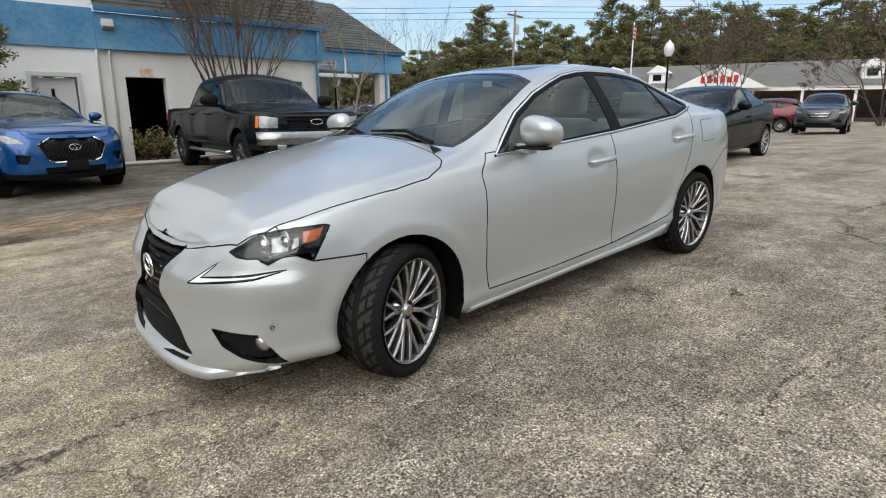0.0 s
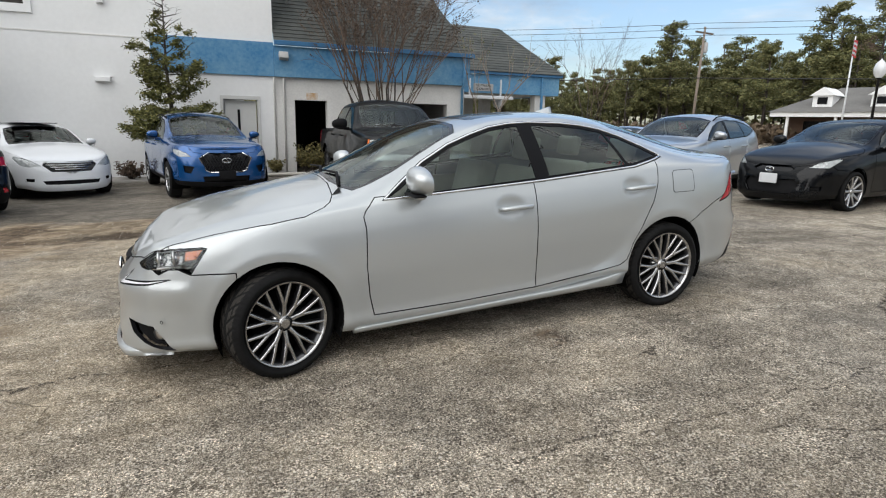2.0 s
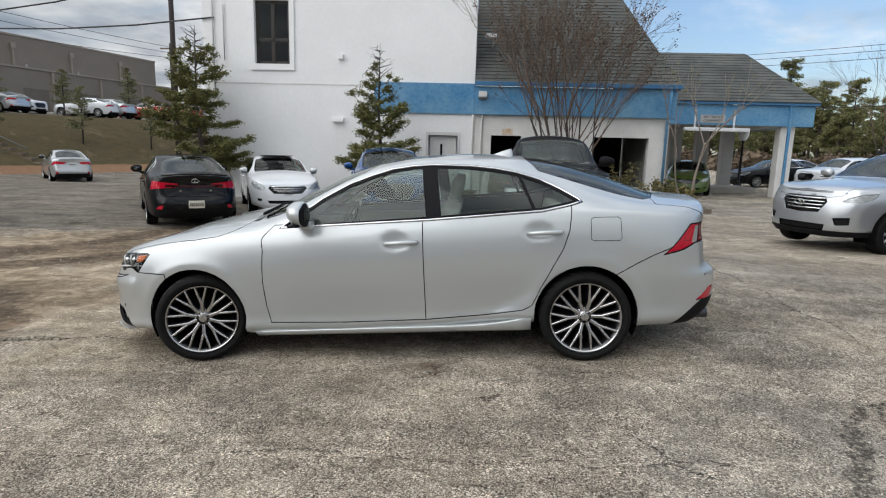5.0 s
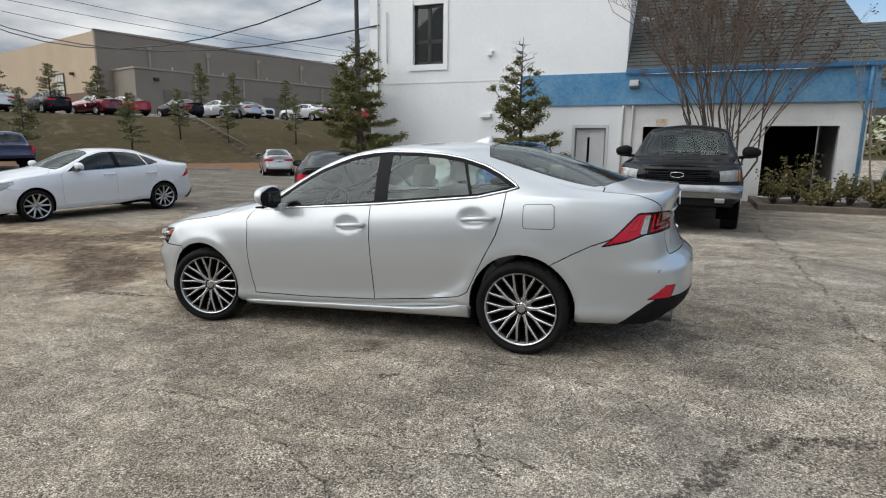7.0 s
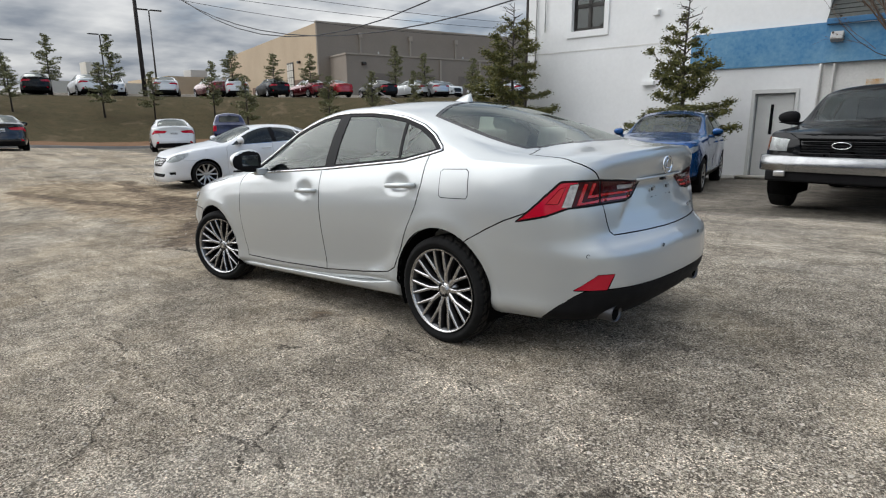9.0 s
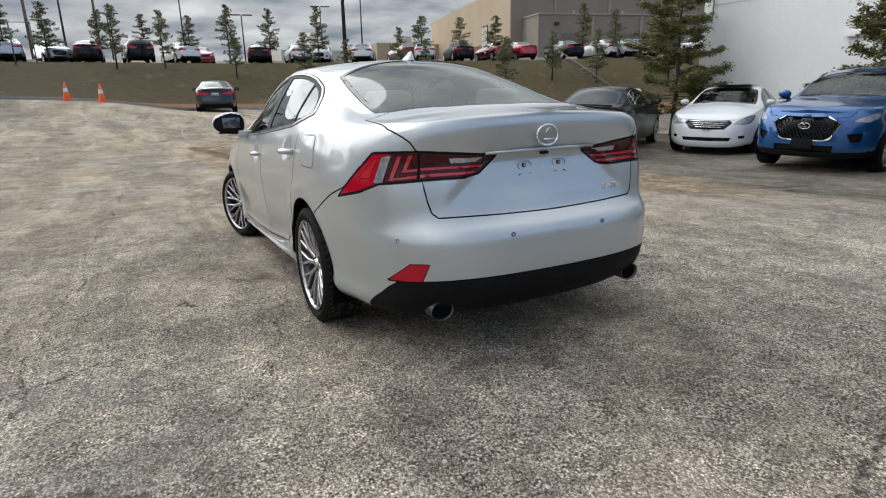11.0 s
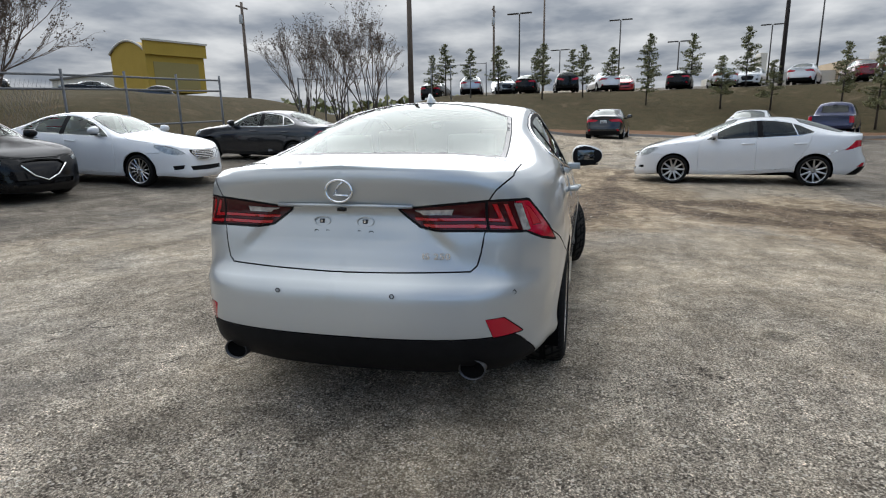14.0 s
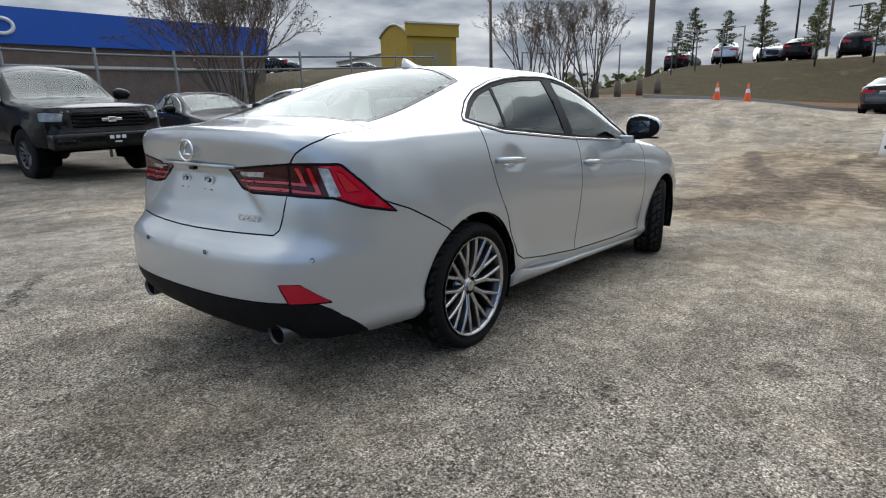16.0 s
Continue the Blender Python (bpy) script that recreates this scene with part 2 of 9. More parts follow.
def spl(pts):
    """Monotone cubic through (x, value) points, flat past the ends."""
    xs = np.array([p[0] for p in pts], float)
    ys = np.array([p[1] for p in pts], float)
    h = np.diff(xs)
    d = np.diff(ys) / h
    m = np.zeros(len(xs))
    for i in range(1, len(xs) - 1):
        if d[i - 1] * d[i] > 0:
            w1, w2 = 2 * h[i] + h[i - 1], h[i] + 2 * h[i - 1]
            m[i] = (w1 + w2) / (w1 / d[i - 1] + w2 / d[i])
    m[0], m[-1] = d[0], d[-1]

    def at(x):
        x = np.clip(np.asarray(x, float), xs[0], xs[-1])
        i = np.clip(np.searchsorted(xs, x) - 1, 0, len(h) - 1)
        t = (x - xs[i]) / h[i]
        return (2 * t**3 - 3 * t**2 + 1) * ys[i] + (t**3 - 2 * t**2 + t) * h[i] * m[i] + (3 * t**2 - 2 * t**3) * ys[i + 1] + (t**3 - t**2) * h[i] * m[i + 1]

    return at


def inside(poly, u, v):
    hit = False
    n = len(poly)
    for i in range(n):
        (x0, y0), (x1, y1) = poly[i], poly[(i + 1) % n]
        if (y0 > v) != (y1 > v) and u < (x1 - x0) * (v - y0) / (y1 - y0) + x0:
            hit = not hit
    return hit


SIDE = (Vector((1, 0, 0)), Vector((0, 0, 1)), Vector((0, 1, 0)))
TOP = (Vector((1, 0, 0)), Vector((0, 1, 0)), Vector((0, 0, 1)))
FRONT = (Vector((0, 1, 0)), Vector((0, 0, 1)), Vector((-1, 0, 0)))
REAR = (Vector((0, 1, 0)), Vector((0, 0, 1)), Vector((1, 0, 0)))
Q = math.sqrt(0.5)
FDIAG = (Vector((Q, Q, 0)), Vector((0, 0, 1)), Vector((-Q, Q, 0)))
RDIAG = (Vector((Q, -Q, 0)), Vector((0, 0, 1)), Vector((Q, Q, 0)))


def circle(cx, cz, r, n=28, flat=0.0):
    return [(cx + r * math.cos(k * math.tau / n), cz + r * math.sin(k * math.tau / n)) for k in range(n)]


def cut(bm, lay, poly, proj, pid, among=None, facing=0.08, pad=0.06):
    """Cuts an outline into the shell along a projection, and gives the faces inside it to a part."""
    au, av, an = proj
    n = len(poly)
    for i in range(n):
        (u0, v0), (u1, v1) = poly[i], poly[(i + 1) % n]
        lo_u, hi_u, lo_v, hi_v = min(u0, u1) - pad, max(u0, u1) + pad, min(v0, v1) - pad, max(v0, v1) + pad
        geom = []
        for f in bm.faces:
            if among is not None and f[lay] not in among:
                continue
            c = f.calc_center_median()
            u = c.dot(au)
            if lo_u < u < hi_u and lo_v < c.dot(av) < hi_v and f.normal.dot(an) > facing:
                geom.append(f)
        if not geom:
            continue
        es = {e for f in geom for e in f.edges}
        vs = {v for f in geom for v in f.verts}
        nrm = au * (v1 - v0) - av * (u1 - u0)
        if nrm.length < 1e-6:
            continue
        bmesh.ops.bisect_plane(bm, geom=list(vs) + list(es) + geom, dist=0.0004, plane_co=au * u0 + av * v0, plane_no=nrm.normalized())
    bm.normal_update()
    lu, hu = min(p[0] for p in poly), max(p[0] for p in poly)
    lv, hv = min(p[1] for p in poly), max(p[1] for p in poly)
    for f in bm.faces:
        if among is not None and f[lay] not in among:
            continue
        c = f.calc_center_median()
        u, v = c.dot(au), c.dot(av)
        if lu < u < hu and lv < v < hv and f.normal.dot(an) > facing and inside(poly, u, v):
            f[lay] = pid


def skin_normals(root, tree, nrm, names):
    """Gives panels the smooth normals of the uncut shell, and leaves their turned-in edges as they are."""
    done = set()
    for o in root.children:
        if o.name.split(".")[0] not in names or o.data.name in done:
            continue
        me = o.data
        done.add(me.name)
        vn, deep = [], []
        for v in me.vertices:
            s = -1.0 if v.co.y < 0 else 1.0
            loc, n0, idx, dist = tree.find_nearest(Vector((v.co.x, abs(v.co.y), v.co.z)))
            acc = Vector((0, 0, 0))
            for co, n1 in nrm[idx]:
                acc += n1 / ((co - loc).length + 1e-5)
            acc.y *= s
            if abs(v.co.y) < 1e-4:
                acc.y = 0.0
            vn.append(acc.normalized())
            deep.append(dist > 0.007)
        out = [None] * len(me.loops)
        for p in me.polygons:
            ring = any(deep[i] for i in p.vertices)
            for li in p.loop_indices:
                out[li] = p.normal if ring else vn[me.loops[li].vertex_index]
        me.normals_split_custom_set(out)


# ---- car shells ----
def shell(spec, step):
    """Half of a car's outer skin (y >= 0), as a grid: round the plan outline, and from the sill up to the middle of the roof."""
    out = np.array(spec["outline"], float)
    ch = np.concatenate(([0], np.cumsum(np.hypot(np.diff(out[:, 0]), np.diff(out[:, 1])))))
    fx, fy, fb, fs = (spl(list(zip(ch, out[:, k]))) for k in range(4))
    nu = max(24, int(ch[-1] / step))
    fine = np.linspace(0, ch[-1], 4000)
    px, py = fx(fine), fy(fine)
    al = np.concatenate(([0], np.cumsum(np.hypot(np.diff(px), np.diff(py)))))
    u = np.interp(np.linspace(0, al[-1], nu + 1), al, fine)
    X, Y, ZB, ZS = fx(u), fy(u), fb(u), fs(u)
    Y[0] = Y[-1] = 0
    tx, ty = np.gradient(X), np.gradient(Y)
    ln = np.hypot(tx, ty)
    nx, ny = -ty / ln, tx / ln
    wf, wr, ws = np.clip(-nx, 0, 1) ** 2, np.clip(nx, 0, 1) ** 2, ny**2
    pf, pr, ps = (spl(spec[k]) for k in ("front_profile", "rear_profile", "side_profile"))
    nv = max(6, int(0.62 / step))
    vv = np.linspace(0, 1, nv + 1)
    rail_y = spl([(r[0], r[1]) for r in spec["rail"]])
    rail_z = spl([(r[0], r[2]) for r in spec["rail"]])
    top_z = spl(spec["top"])
    nb = max(5, int(0.5 / step))
    nt = max(6, int(0.6 / step))
    rows = []
    for i in range(nu + 1):
        col = []
        for v in vv:
            d = wf[i] * pf(v) + wr[i] * pr(v) + ws[i] * ps(v)
            z = ZB[i] + (ZS[i] - ZB[i]) * v
            y = max(0.0, Y[i] - ny[i] * d)
            x = X[i] - nx[i] * d
            if ws[i] > 0.3:
                for wx in spec["wheels"]:
                    rr = math.hypot(x - wx, z - spec["tyre"])
                    y += spec.get("flare", 0.018) * ws[i] * math.exp(-(((rr - spec["arch"] - 0.02) / 0.07) ** 2))
            if i in (0, nu):
                y = 0.0
            col.append((x, y, z))
        x0, y0, z0 = col[-1]
        yr, zr, zt = float(rail_y(x0)), float(rail_z(x0)), float(top_z(x0))
        w = min(1.0, max(0.0, (y0 / yr - 1.0) / 0.16))
        w = w * w * (3 - 2 * w)
        ye = min(yr, 0.86 * y0)
        ye = ye * (1 - w) + min(yr, y0 - 0.01) * w if y0 > 0.02 else 0.0
        ze = (z0 + (zt - z0) * 0.55) * (1 - w) + zr * w
        g = min(1.0, max(0.0, (zr - z0) / 0.22))
        bul = spec.get("bulge", 0.022)
        for k in range(1, nb + 1):
            s = k / nb
            ys = y0 + (ye - y0) * s + bul * 4 * s * (1 - s) * g
            zl = z0 + (ze - z0) * s
            zc = z0 + (ze - z0) * math.sin(s * math.pi / 2)
            col.append((x0, ys, zc * (1 - g) + zl * g))
        for k in range(1, nt + 1):
            s = k / nt
            q = (1 - s) ** spec.get("crown", 2.3)
            col.append((x0, ye * (1 - s), ze + (zt - ze) * (1 - q)))
        rows.append(col)
    bm = bmesh.new()
    grid = [[bm.verts.new(p) for p in col] for col in rows]
    for a, b in zip(grid, grid[1:]):
        for j in range(len(a) - 1):
            bm.faces.new((a[j], a[j + 1], b[j + 1], b[j]))
    bmesh.ops.remove_doubles(bm, verts=bm.verts[:], dist=0.0008)
    for _ in range(spec.get("soften", 2)):
        free = [v for v in bm.verts if not v.is_boundary]
        bmesh.ops.smooth_vert(bm, verts=free, factor=0.5, use_axis_x=True, use_axis_y=True, use_axis_z=True)
    bmesh.ops.recalc_face_normals(bm, faces=bm.faces[:])
    top = max(bm.faces, key=lambda f: f.calc_center_median().z)
    if top.normal.z < 0:
        bmesh.ops.reverse_faces(bm, faces=bm.faces[:])
    bm.normal_update()
    lay = bm.faces.layers.int.new("part")
    return bm, lay


def piece(src, lay, pids, both, gap=0.0025, depth=0.012, flip=False, sink=0.0, dark=False):
    """The faces of a part as a bmesh of its own, with its edge turned in along the shut line."""
    bm = bmesh.new()
    made = {}
    for f in src.faces:
        if f[lay] in pids:
            vs = []
            for v in f.verts:
                if v.index not in made:
                    made[v.index] = bm.verts.new((v.co.x, -v.co.y if flip else v.co.y, v.co.z))
                vs.append(made[v.index])
            try:
                bm.faces.new(vs[::-1] if flip else vs)
            except ValueError:
                pass
    if both:
        r = bmesh.ops.duplicate(bm, geom=bm.verts[:] + bm.edges[:] + bm.faces[:])
        nf = [g for g in r["geom"] if isinstance(g, bmesh.types.BMFace)]
        for g in r["geom"]:
            if isinstance(g, bmesh.types.BMVert):
                g.co.y = -g.co.y
        bmesh.ops.reverse_faces(bm, faces=nf)
        mid = [v for v in bm.verts if abs(v.co.y) < 0.0012]
        for v in mid:
            v.co.y = 0
        bmesh.ops.remove_doubles(bm, verts=mid, dist=0.0015)
    if len(src.faces) > 9000:
        bmesh.ops.remove_doubles(bm, verts=bm.verts[:], dist=0.0008)
        bmesh.ops.dissolve_degenerate(bm, edges=bm.edges[:], dist=0.0004)
    bm.normal_update()
    if sink:
        for v in bm.verts:
            away = Vector(((v.co.x - 1.45) / 2.4, v.co.y / 0.9, (v.co.z - 0.55) / 0.6))
            away.normalize()
            v.co -= (v.normal if v.normal.dot(away) > 0.25 else away) * sink
    if gap and bm.faces:
        r = bmesh.ops.inset_region(bm, faces=bm.faces[:], use_boundary=True, use_even_offset=False, thickness=gap, depth=0.0)
        ring = set(r["faces"])
        bm.normal_update()
        for v in bm.verts:
            if v.is_boundary:
                # thin crumbs have no sound normal: turn those edges in towards the middle of the car
                away = Vector(((v.co.x - 1.45) / 2.4, v.co.y / 0.9, (v.co.z - 0.55) / 0.6))
                away.normalize()
                v.co -= (v.normal if v.normal.dot(away) > 0.25 else away) * depth
        for f in ring:
            # dark: the turned-in edge is coloured black for the shade in the gap
            if dark:
                f.material_index = 1
            for e in f.edges:
                if len(e.link_faces) == 2 and sum(1 for g in e.link_faces if g in ring) == 1:
                    e.smooth = False
    return bm


# ---- wheels ----
def tyre_mesh(radius, width, rim, seg=96, tread=True):
    """A tyre with rounded shoulders and directional grooves cut into its tread."""
    bm = bmesh.new()
    hw = width / 2
    lat = [(-hw * 0.80, rim + 0.002), (-hw * 0.97, rim + 0.03), (-hw, (radius + rim) / 2), (-hw * 0.95, radius - 0.028), (-hw * 0.84, radius - 0.008)]
    n = 30 if tread else 6
    for k in range(n + 1):
        a = -0.76 + 1.52 * k / n
        lat.append((hw * a, radius - 0.004 * a * a * 2))
    lat += [(hw * 0.84, radius - 0.008), (hw * 0.95, radius - 0.028), (hw, (radius + rim) / 2), (hw * 0.97, rim + 0.03), (hw * 0.80, rim + 0.002)]
    rings = []
    for s in range(seg):
        ang = s * math.tau / seg
        ring = []
        for j, (y, r) in enumerate(lat):
            k = j - 5
            if tread and -1 <= k <= n + 1:
                d = abs(k - n / 2)
                if (s + int(10 * (d / 15) ** 0.7) + (4 if k > n / 2 else 0)) % 9 == 0 and d > 2 or d in (1.0, 2.0) or (d == 9.0 and s % 18 < 12):
                    r -= 0.008
                elif (s + int(10 * (d / 15) ** 0.7)) % 9 == 5 and d > 5:
                    r -= 0.003
            ring.append(bm.verts.new((r * math.cos(ang), y, r * math.sin(ang))))
        rings.append(ring)
    for s in range(seg):
        a, b = rings[s], rings[(s + 1) % seg]
        for j in range(len(lat) - 1):
            f = bm.faces.new((a[j], b[j], b[j + 1], a[j + 1]))
            if tread and min(v.co.xz.length for v in f.verts) > radius - 0.0065 and max(abs(v.co.y) for v in f.verts) < hw * 0.86:
                f.material_index = 1
    return bm


def rim_mesh(rim, width, pairs, face_y):
    """The barrel and lip of an alloy wheel; the outer face points to -y."""
    bm = bmesh.new()
    lathe(bm, [(rim + 0.004, face_y - 0.004), (rim + 0.004, face_y + 0.012), (rim - 0.010, face_y + 0.014), (rim - 0.016, face_y + 0.05), (rim - 0.03, face_y + width * 0.8)], 64)
    n0 = len(bm.faces)
    lathe(bm, [(rim + 0.004, face_y - 0.004), (rim - 0.003, face_y - 0.003), (rim - 0.008, face_y + 0.010)], 64)
    bm.faces.ensure_lookup_table()
    for f in bm.faces[n0:]:
        f.material_index = 1
    return bm


def spoke_mesh(rim, n, split, face_y, w0=0.016, w1=0.011, dish=0.03):
    """Spokes in V pairs from hub to lip, each a bevelled bar, and the hub with its nut wells."""
    bm = bmesh.new()
    for k in range(n):
        for sgn in ((-1, 1) if split else (0,)):
            a0 = (k + (0.045 if n == 10 else 0.16) * sgn) * math.tau / n
            a1 = (k + (0.262 if n == 10 else 0.235) * sgn) * math.tau / n
            p0 = Vector((0.045 * math.cos(a0), 0, 0.045 * math.sin(a0)))
            p1 = Vector(((rim - 0.004) * math.cos(a1), 0, (rim - 0.004) * math.sin(a1)))
            am = (k + 0.045 * sgn) * math.tau / n
            pm = Vector((rim * 0.46 * math.cos(am), 0, rim * 0.46 * math.sin(am)))
            forked = split and n == 10
            rows = []
            for i in range(9 if forked else 5):
                s = i / (8 if forked else 4)
                c = p0.lerp(p1, s)
                d = (p1 - p0).normalized()
                if forked:
                    c = p0.lerp(pm, s / 0.375) if s < 0.375 else pm.lerp(p1, (s - 0.375) / 0.625)
                    d = ((pm - p0) if s < 0.3 else (p1 - pm)).normalized()
                t = Vector((-d.z, 0, d.x))
                w = (w0 + (w1 - w0) * s) * (1.3 if i == 0 else 1)
                y = face_y + dish * (1 - s) ** 1.6 + 0.004
                rows.append([bm.verts.new(c + t * q * w + Vector((0, yy, 0))) for q, yy in ((-1.25, y + 0.035), (-1.0, y + 0.006), (-0.45, y), (0.45, y), (1.0, y + 0.006), (1.25, y + 0.035))])
            for r0, r1 in zip(rows, rows[1:]):
                for j in range(5):
                    f = bm.faces.new((r0[j], r1[j], r1[j + 1], r0[j + 1]))
                    f.material_index = 1 if j in (0, 4) else 0
    lathe(bm, [(0.0005, face_y + dish - 0.006), (0.025, face_y + dish - 0.006), (0.0275, face_y + dish - 0.0055), (0.029, face_y + dish - 0.001), (0.031, face_y + dish + 0.008), (0.044, face_y + dish + 0.012), (0.066, face_y + dish + 0.022), (0.078, face_y + dish + 0.06)], 40)
    return bm


def nut_mesh(face_y):
    bm = bmesh.new()
    lathe(bm, [(0.0005, face_y - 0.004), (0.008, face_y - 0.004), (0.010, face_y + 0.03)], 8)
    k = len(bm.faces)
    # a black disc round the nut paints the shade of its well
    lathe(bm, [(0.0005, face_y + 0.0015), (0.0145, face_y + 0.0015), (0.0145, face_y + 0.02)], 12)
    for f in list(bm.faces)[k:]:
        f.material_index = 1
    return bm


WHEEL_CACHE = {}


def wheel(parent, x, y, radius, width, rim, style, flip, steer=0.0, fine=False, spin=0.0):
    key = (round(radius, 3), round(width, 3), round(rim, 3), style, fine)
    fy = -width * 0.5 + 0.012
    if key not in WHEEL_CACHE:
        n, split, mat, w0, w1 = {"forked": (10, True, (SPOKEM, DARKALLOY), 0.0115, 0.0085), "five": (5, True, (SATIN, DARKALLOY), 0.022, 0.016), "ten": (10, False, (SATIN, DARKALLOY), 0.016, 0.012),
                                  "steel": (5, False, (DARKALLOY, DARKALLOY), 0.035, 0.028), "multi": (14, False, (CHROME, DARKALLOY), 0.011, 0.009), "dark": (6, True, (DARKALLOY, DARKALLOY), 0.018, 0.014)}[style]
        tm = bpy.data.meshes.new("tyre")
        b = tyre_mesh(radius, width, rim, 252 if fine else 48, fine)
        b.to_mesh(tm), b.free()
        rm = bpy.data.meshes.new("rim")
        b = rim_mesh(rim, width, n, fy)
        b.to_mesh(rm), b.free()
        sm = bpy.data.meshes.new("spokes")
        b = spoke_mesh(rim, n, split, fy, w0, w1)
        b.to_mesh(sm), b.free()
        dm = bpy.data.meshes.new("brake_disc")
        b = bmesh.new()
        lathe(b, [(0.06, fy + 0.085), (rim * 0.72, fy + 0.085), (rim * 0.72, fy + 0.11)], 40)
        # a closing disc, near-black for the shade seen between the spokes
        lathe(b, [(rim - 0.02, fy + 0.15), (0.0005, fy + 0.15)], 40)
        b.to_mesh(dm), b.free()
        nm = bpy.data.meshes.new("wheel_nut")
        b = nut_mesh(fy + 0.038)
        b.to_mesh(nm), b.free()
        for me, mt in ((tm, RUBBER), (tm, TREADM), (rm, mat[1]), (rm, mat[0]), (sm, mat[0]), (sm, DARKALLOY), (dm, UNDER_AND_SHADE), (nm, CHROME), (nm, UNDER_AND_SHADE)):
            me.materials.append(mt)
            me.polygons.foreach_set("use_smooth", [True] * len(me.polygons))
        WHEEL_CACHE[key] = (tm, rm, sm, dm, nm)
    tm, rm, sm, dm, nm = WHEEL_CACHE[key]
    w = new("wheel", tm)
    w.parent = parent
    w["label"] = "black tyre on an alloy rim"
    turn = 180 if flip else 0
    w.matrix_local = pose(x, y, radius, 0, 0, turn + steer) @ pose(0, 0, 0, 0, spin, 0)
    for nme, me in (("rim", rm), ("spokes", sm), ("brake_disc", dm)):
        o = new(nme, me)
        o.parent = w
    for k in range(5 if fine else 0):
        a = (k + 0.5) * math.tau / 5
        o = new("wheel_nut", nm)
        o.parent = w
        o.location = (0.056 * math.cos(a), 0, 0.056 * math.sin(a))
    return w


# ---- car assembly ----
def offset_poly(poly, d):
    n = len(poly)
    out = []
    area = sum(poly[i][0] * poly[(i + 1) % n][1] - poly[(i + 1) % n][0] * poly[i][1] for i in range(n))
    sg = 1 if area > 0 else -1
    for i in range(n):
        p0, p1, p2 = Vector(poly[i - 1]), Vector(poly[i]), Vector(poly[(i + 1) % n])
        a, b = (p1 - p0).normalized(), (p2 - p1).normalized()
        na, nb = Vector((-a.y, a.x)) * sg, Vector((-b.y, b.x)) * sg
        m = (na + nb)
        m = m / max(0.35, m.length_squared / 2)
        out.append(tuple(p1 + m * d))
    return out


def clip_x(poly, x0, x1, lean0=0.0, lean1=0.0, zref=1.2):
    """The part of a side outline between two slanting lines."""
    def half(pts, x, lean, keep_right):
        res = []
        f = lambda p: (p[0] - (x + lean * (p[1] - zref))) * (1 if keep_right else -1)
        for i in range(len(pts)):
            a, b = pts[i - 1], pts[i]
            fa, fb = f(a), f(b)
            if (fa > 0) != (fb > 0):
                t = fa / (fa - fb)
                res.append((a[0] + (b[0] - a[0]) * t, a[1] + (b[1] - a[1]) * t))
            if fb > 0:
                res.append(b)
        return res
    return half(half(poly, x0, lean0, True), x1, lean1, False)


def seat(parent, x, y, mat, w=0.5, scale=1.0):
    bm = bmesh.new()
    box(bm, x - 0.28, x + 0.26, y - w / 2, y + w / 2, 0.42, 0.58, 0.05)
    box(bm, -0.07, 0.07, -w / 2, w / 2, 0.0, 0.58 * scale, 0.05, pose(x + 0.25, y, 0.52, 0, 16, 0))
    part("seat", bm, mat, parent)
    bm = bmesh.new()
    box(bm, -0.045, 0.045, -0.13, 0.13, 0.0, 0.17, 0.04, pose(x + 0.25 + 0.63 * scale * 0.28, y, 0.52 + 0.63 * scale * 0.96, 0, 12, 0))
    part("headrest", bm, mat, parent)


def drop_slivers(bm, share=0.04):
    """Removes the loose crumbs that a cut leaves beside a panel."""
    seen, groups = set(), []
    for f in bm.faces:
        if f in seen:
            continue
        stack, grp = [f], []
        seen.add(f)
        while stack:
            g = stack.pop()
            grp.append(g)
            for e in g.edges:
                for q in e.link_faces:
                    if q not in seen:
                        seen.add(q)
                        stack.append(q)
        groups.append((sum(g.calc_area() for g in grp), grp))
    total = sum(a for a, g in groups)
    bad = [f for a, g in groups if a < share * total for f in g]
    if bad:
        bmesh.ops.delete(bm, geom=bad, context="FACES")
    return bm


def add_side(name, bm, lay, pid, mat, root, label="", **kw):
    obs = []
    for flip in (False, True):
        b = drop_slivers(piece(bm, lay, {pid}, False, flip=flip, **kw))
        if not b.faces:
            b.free()
            continue
        obs.append(part(name, b, mat, root, label))
    return obs


def ease(a, b, x):
    t = min(1.0, max(0.0, (x - a) / (b - a)))
    return t * t * (3 - 2 * t)


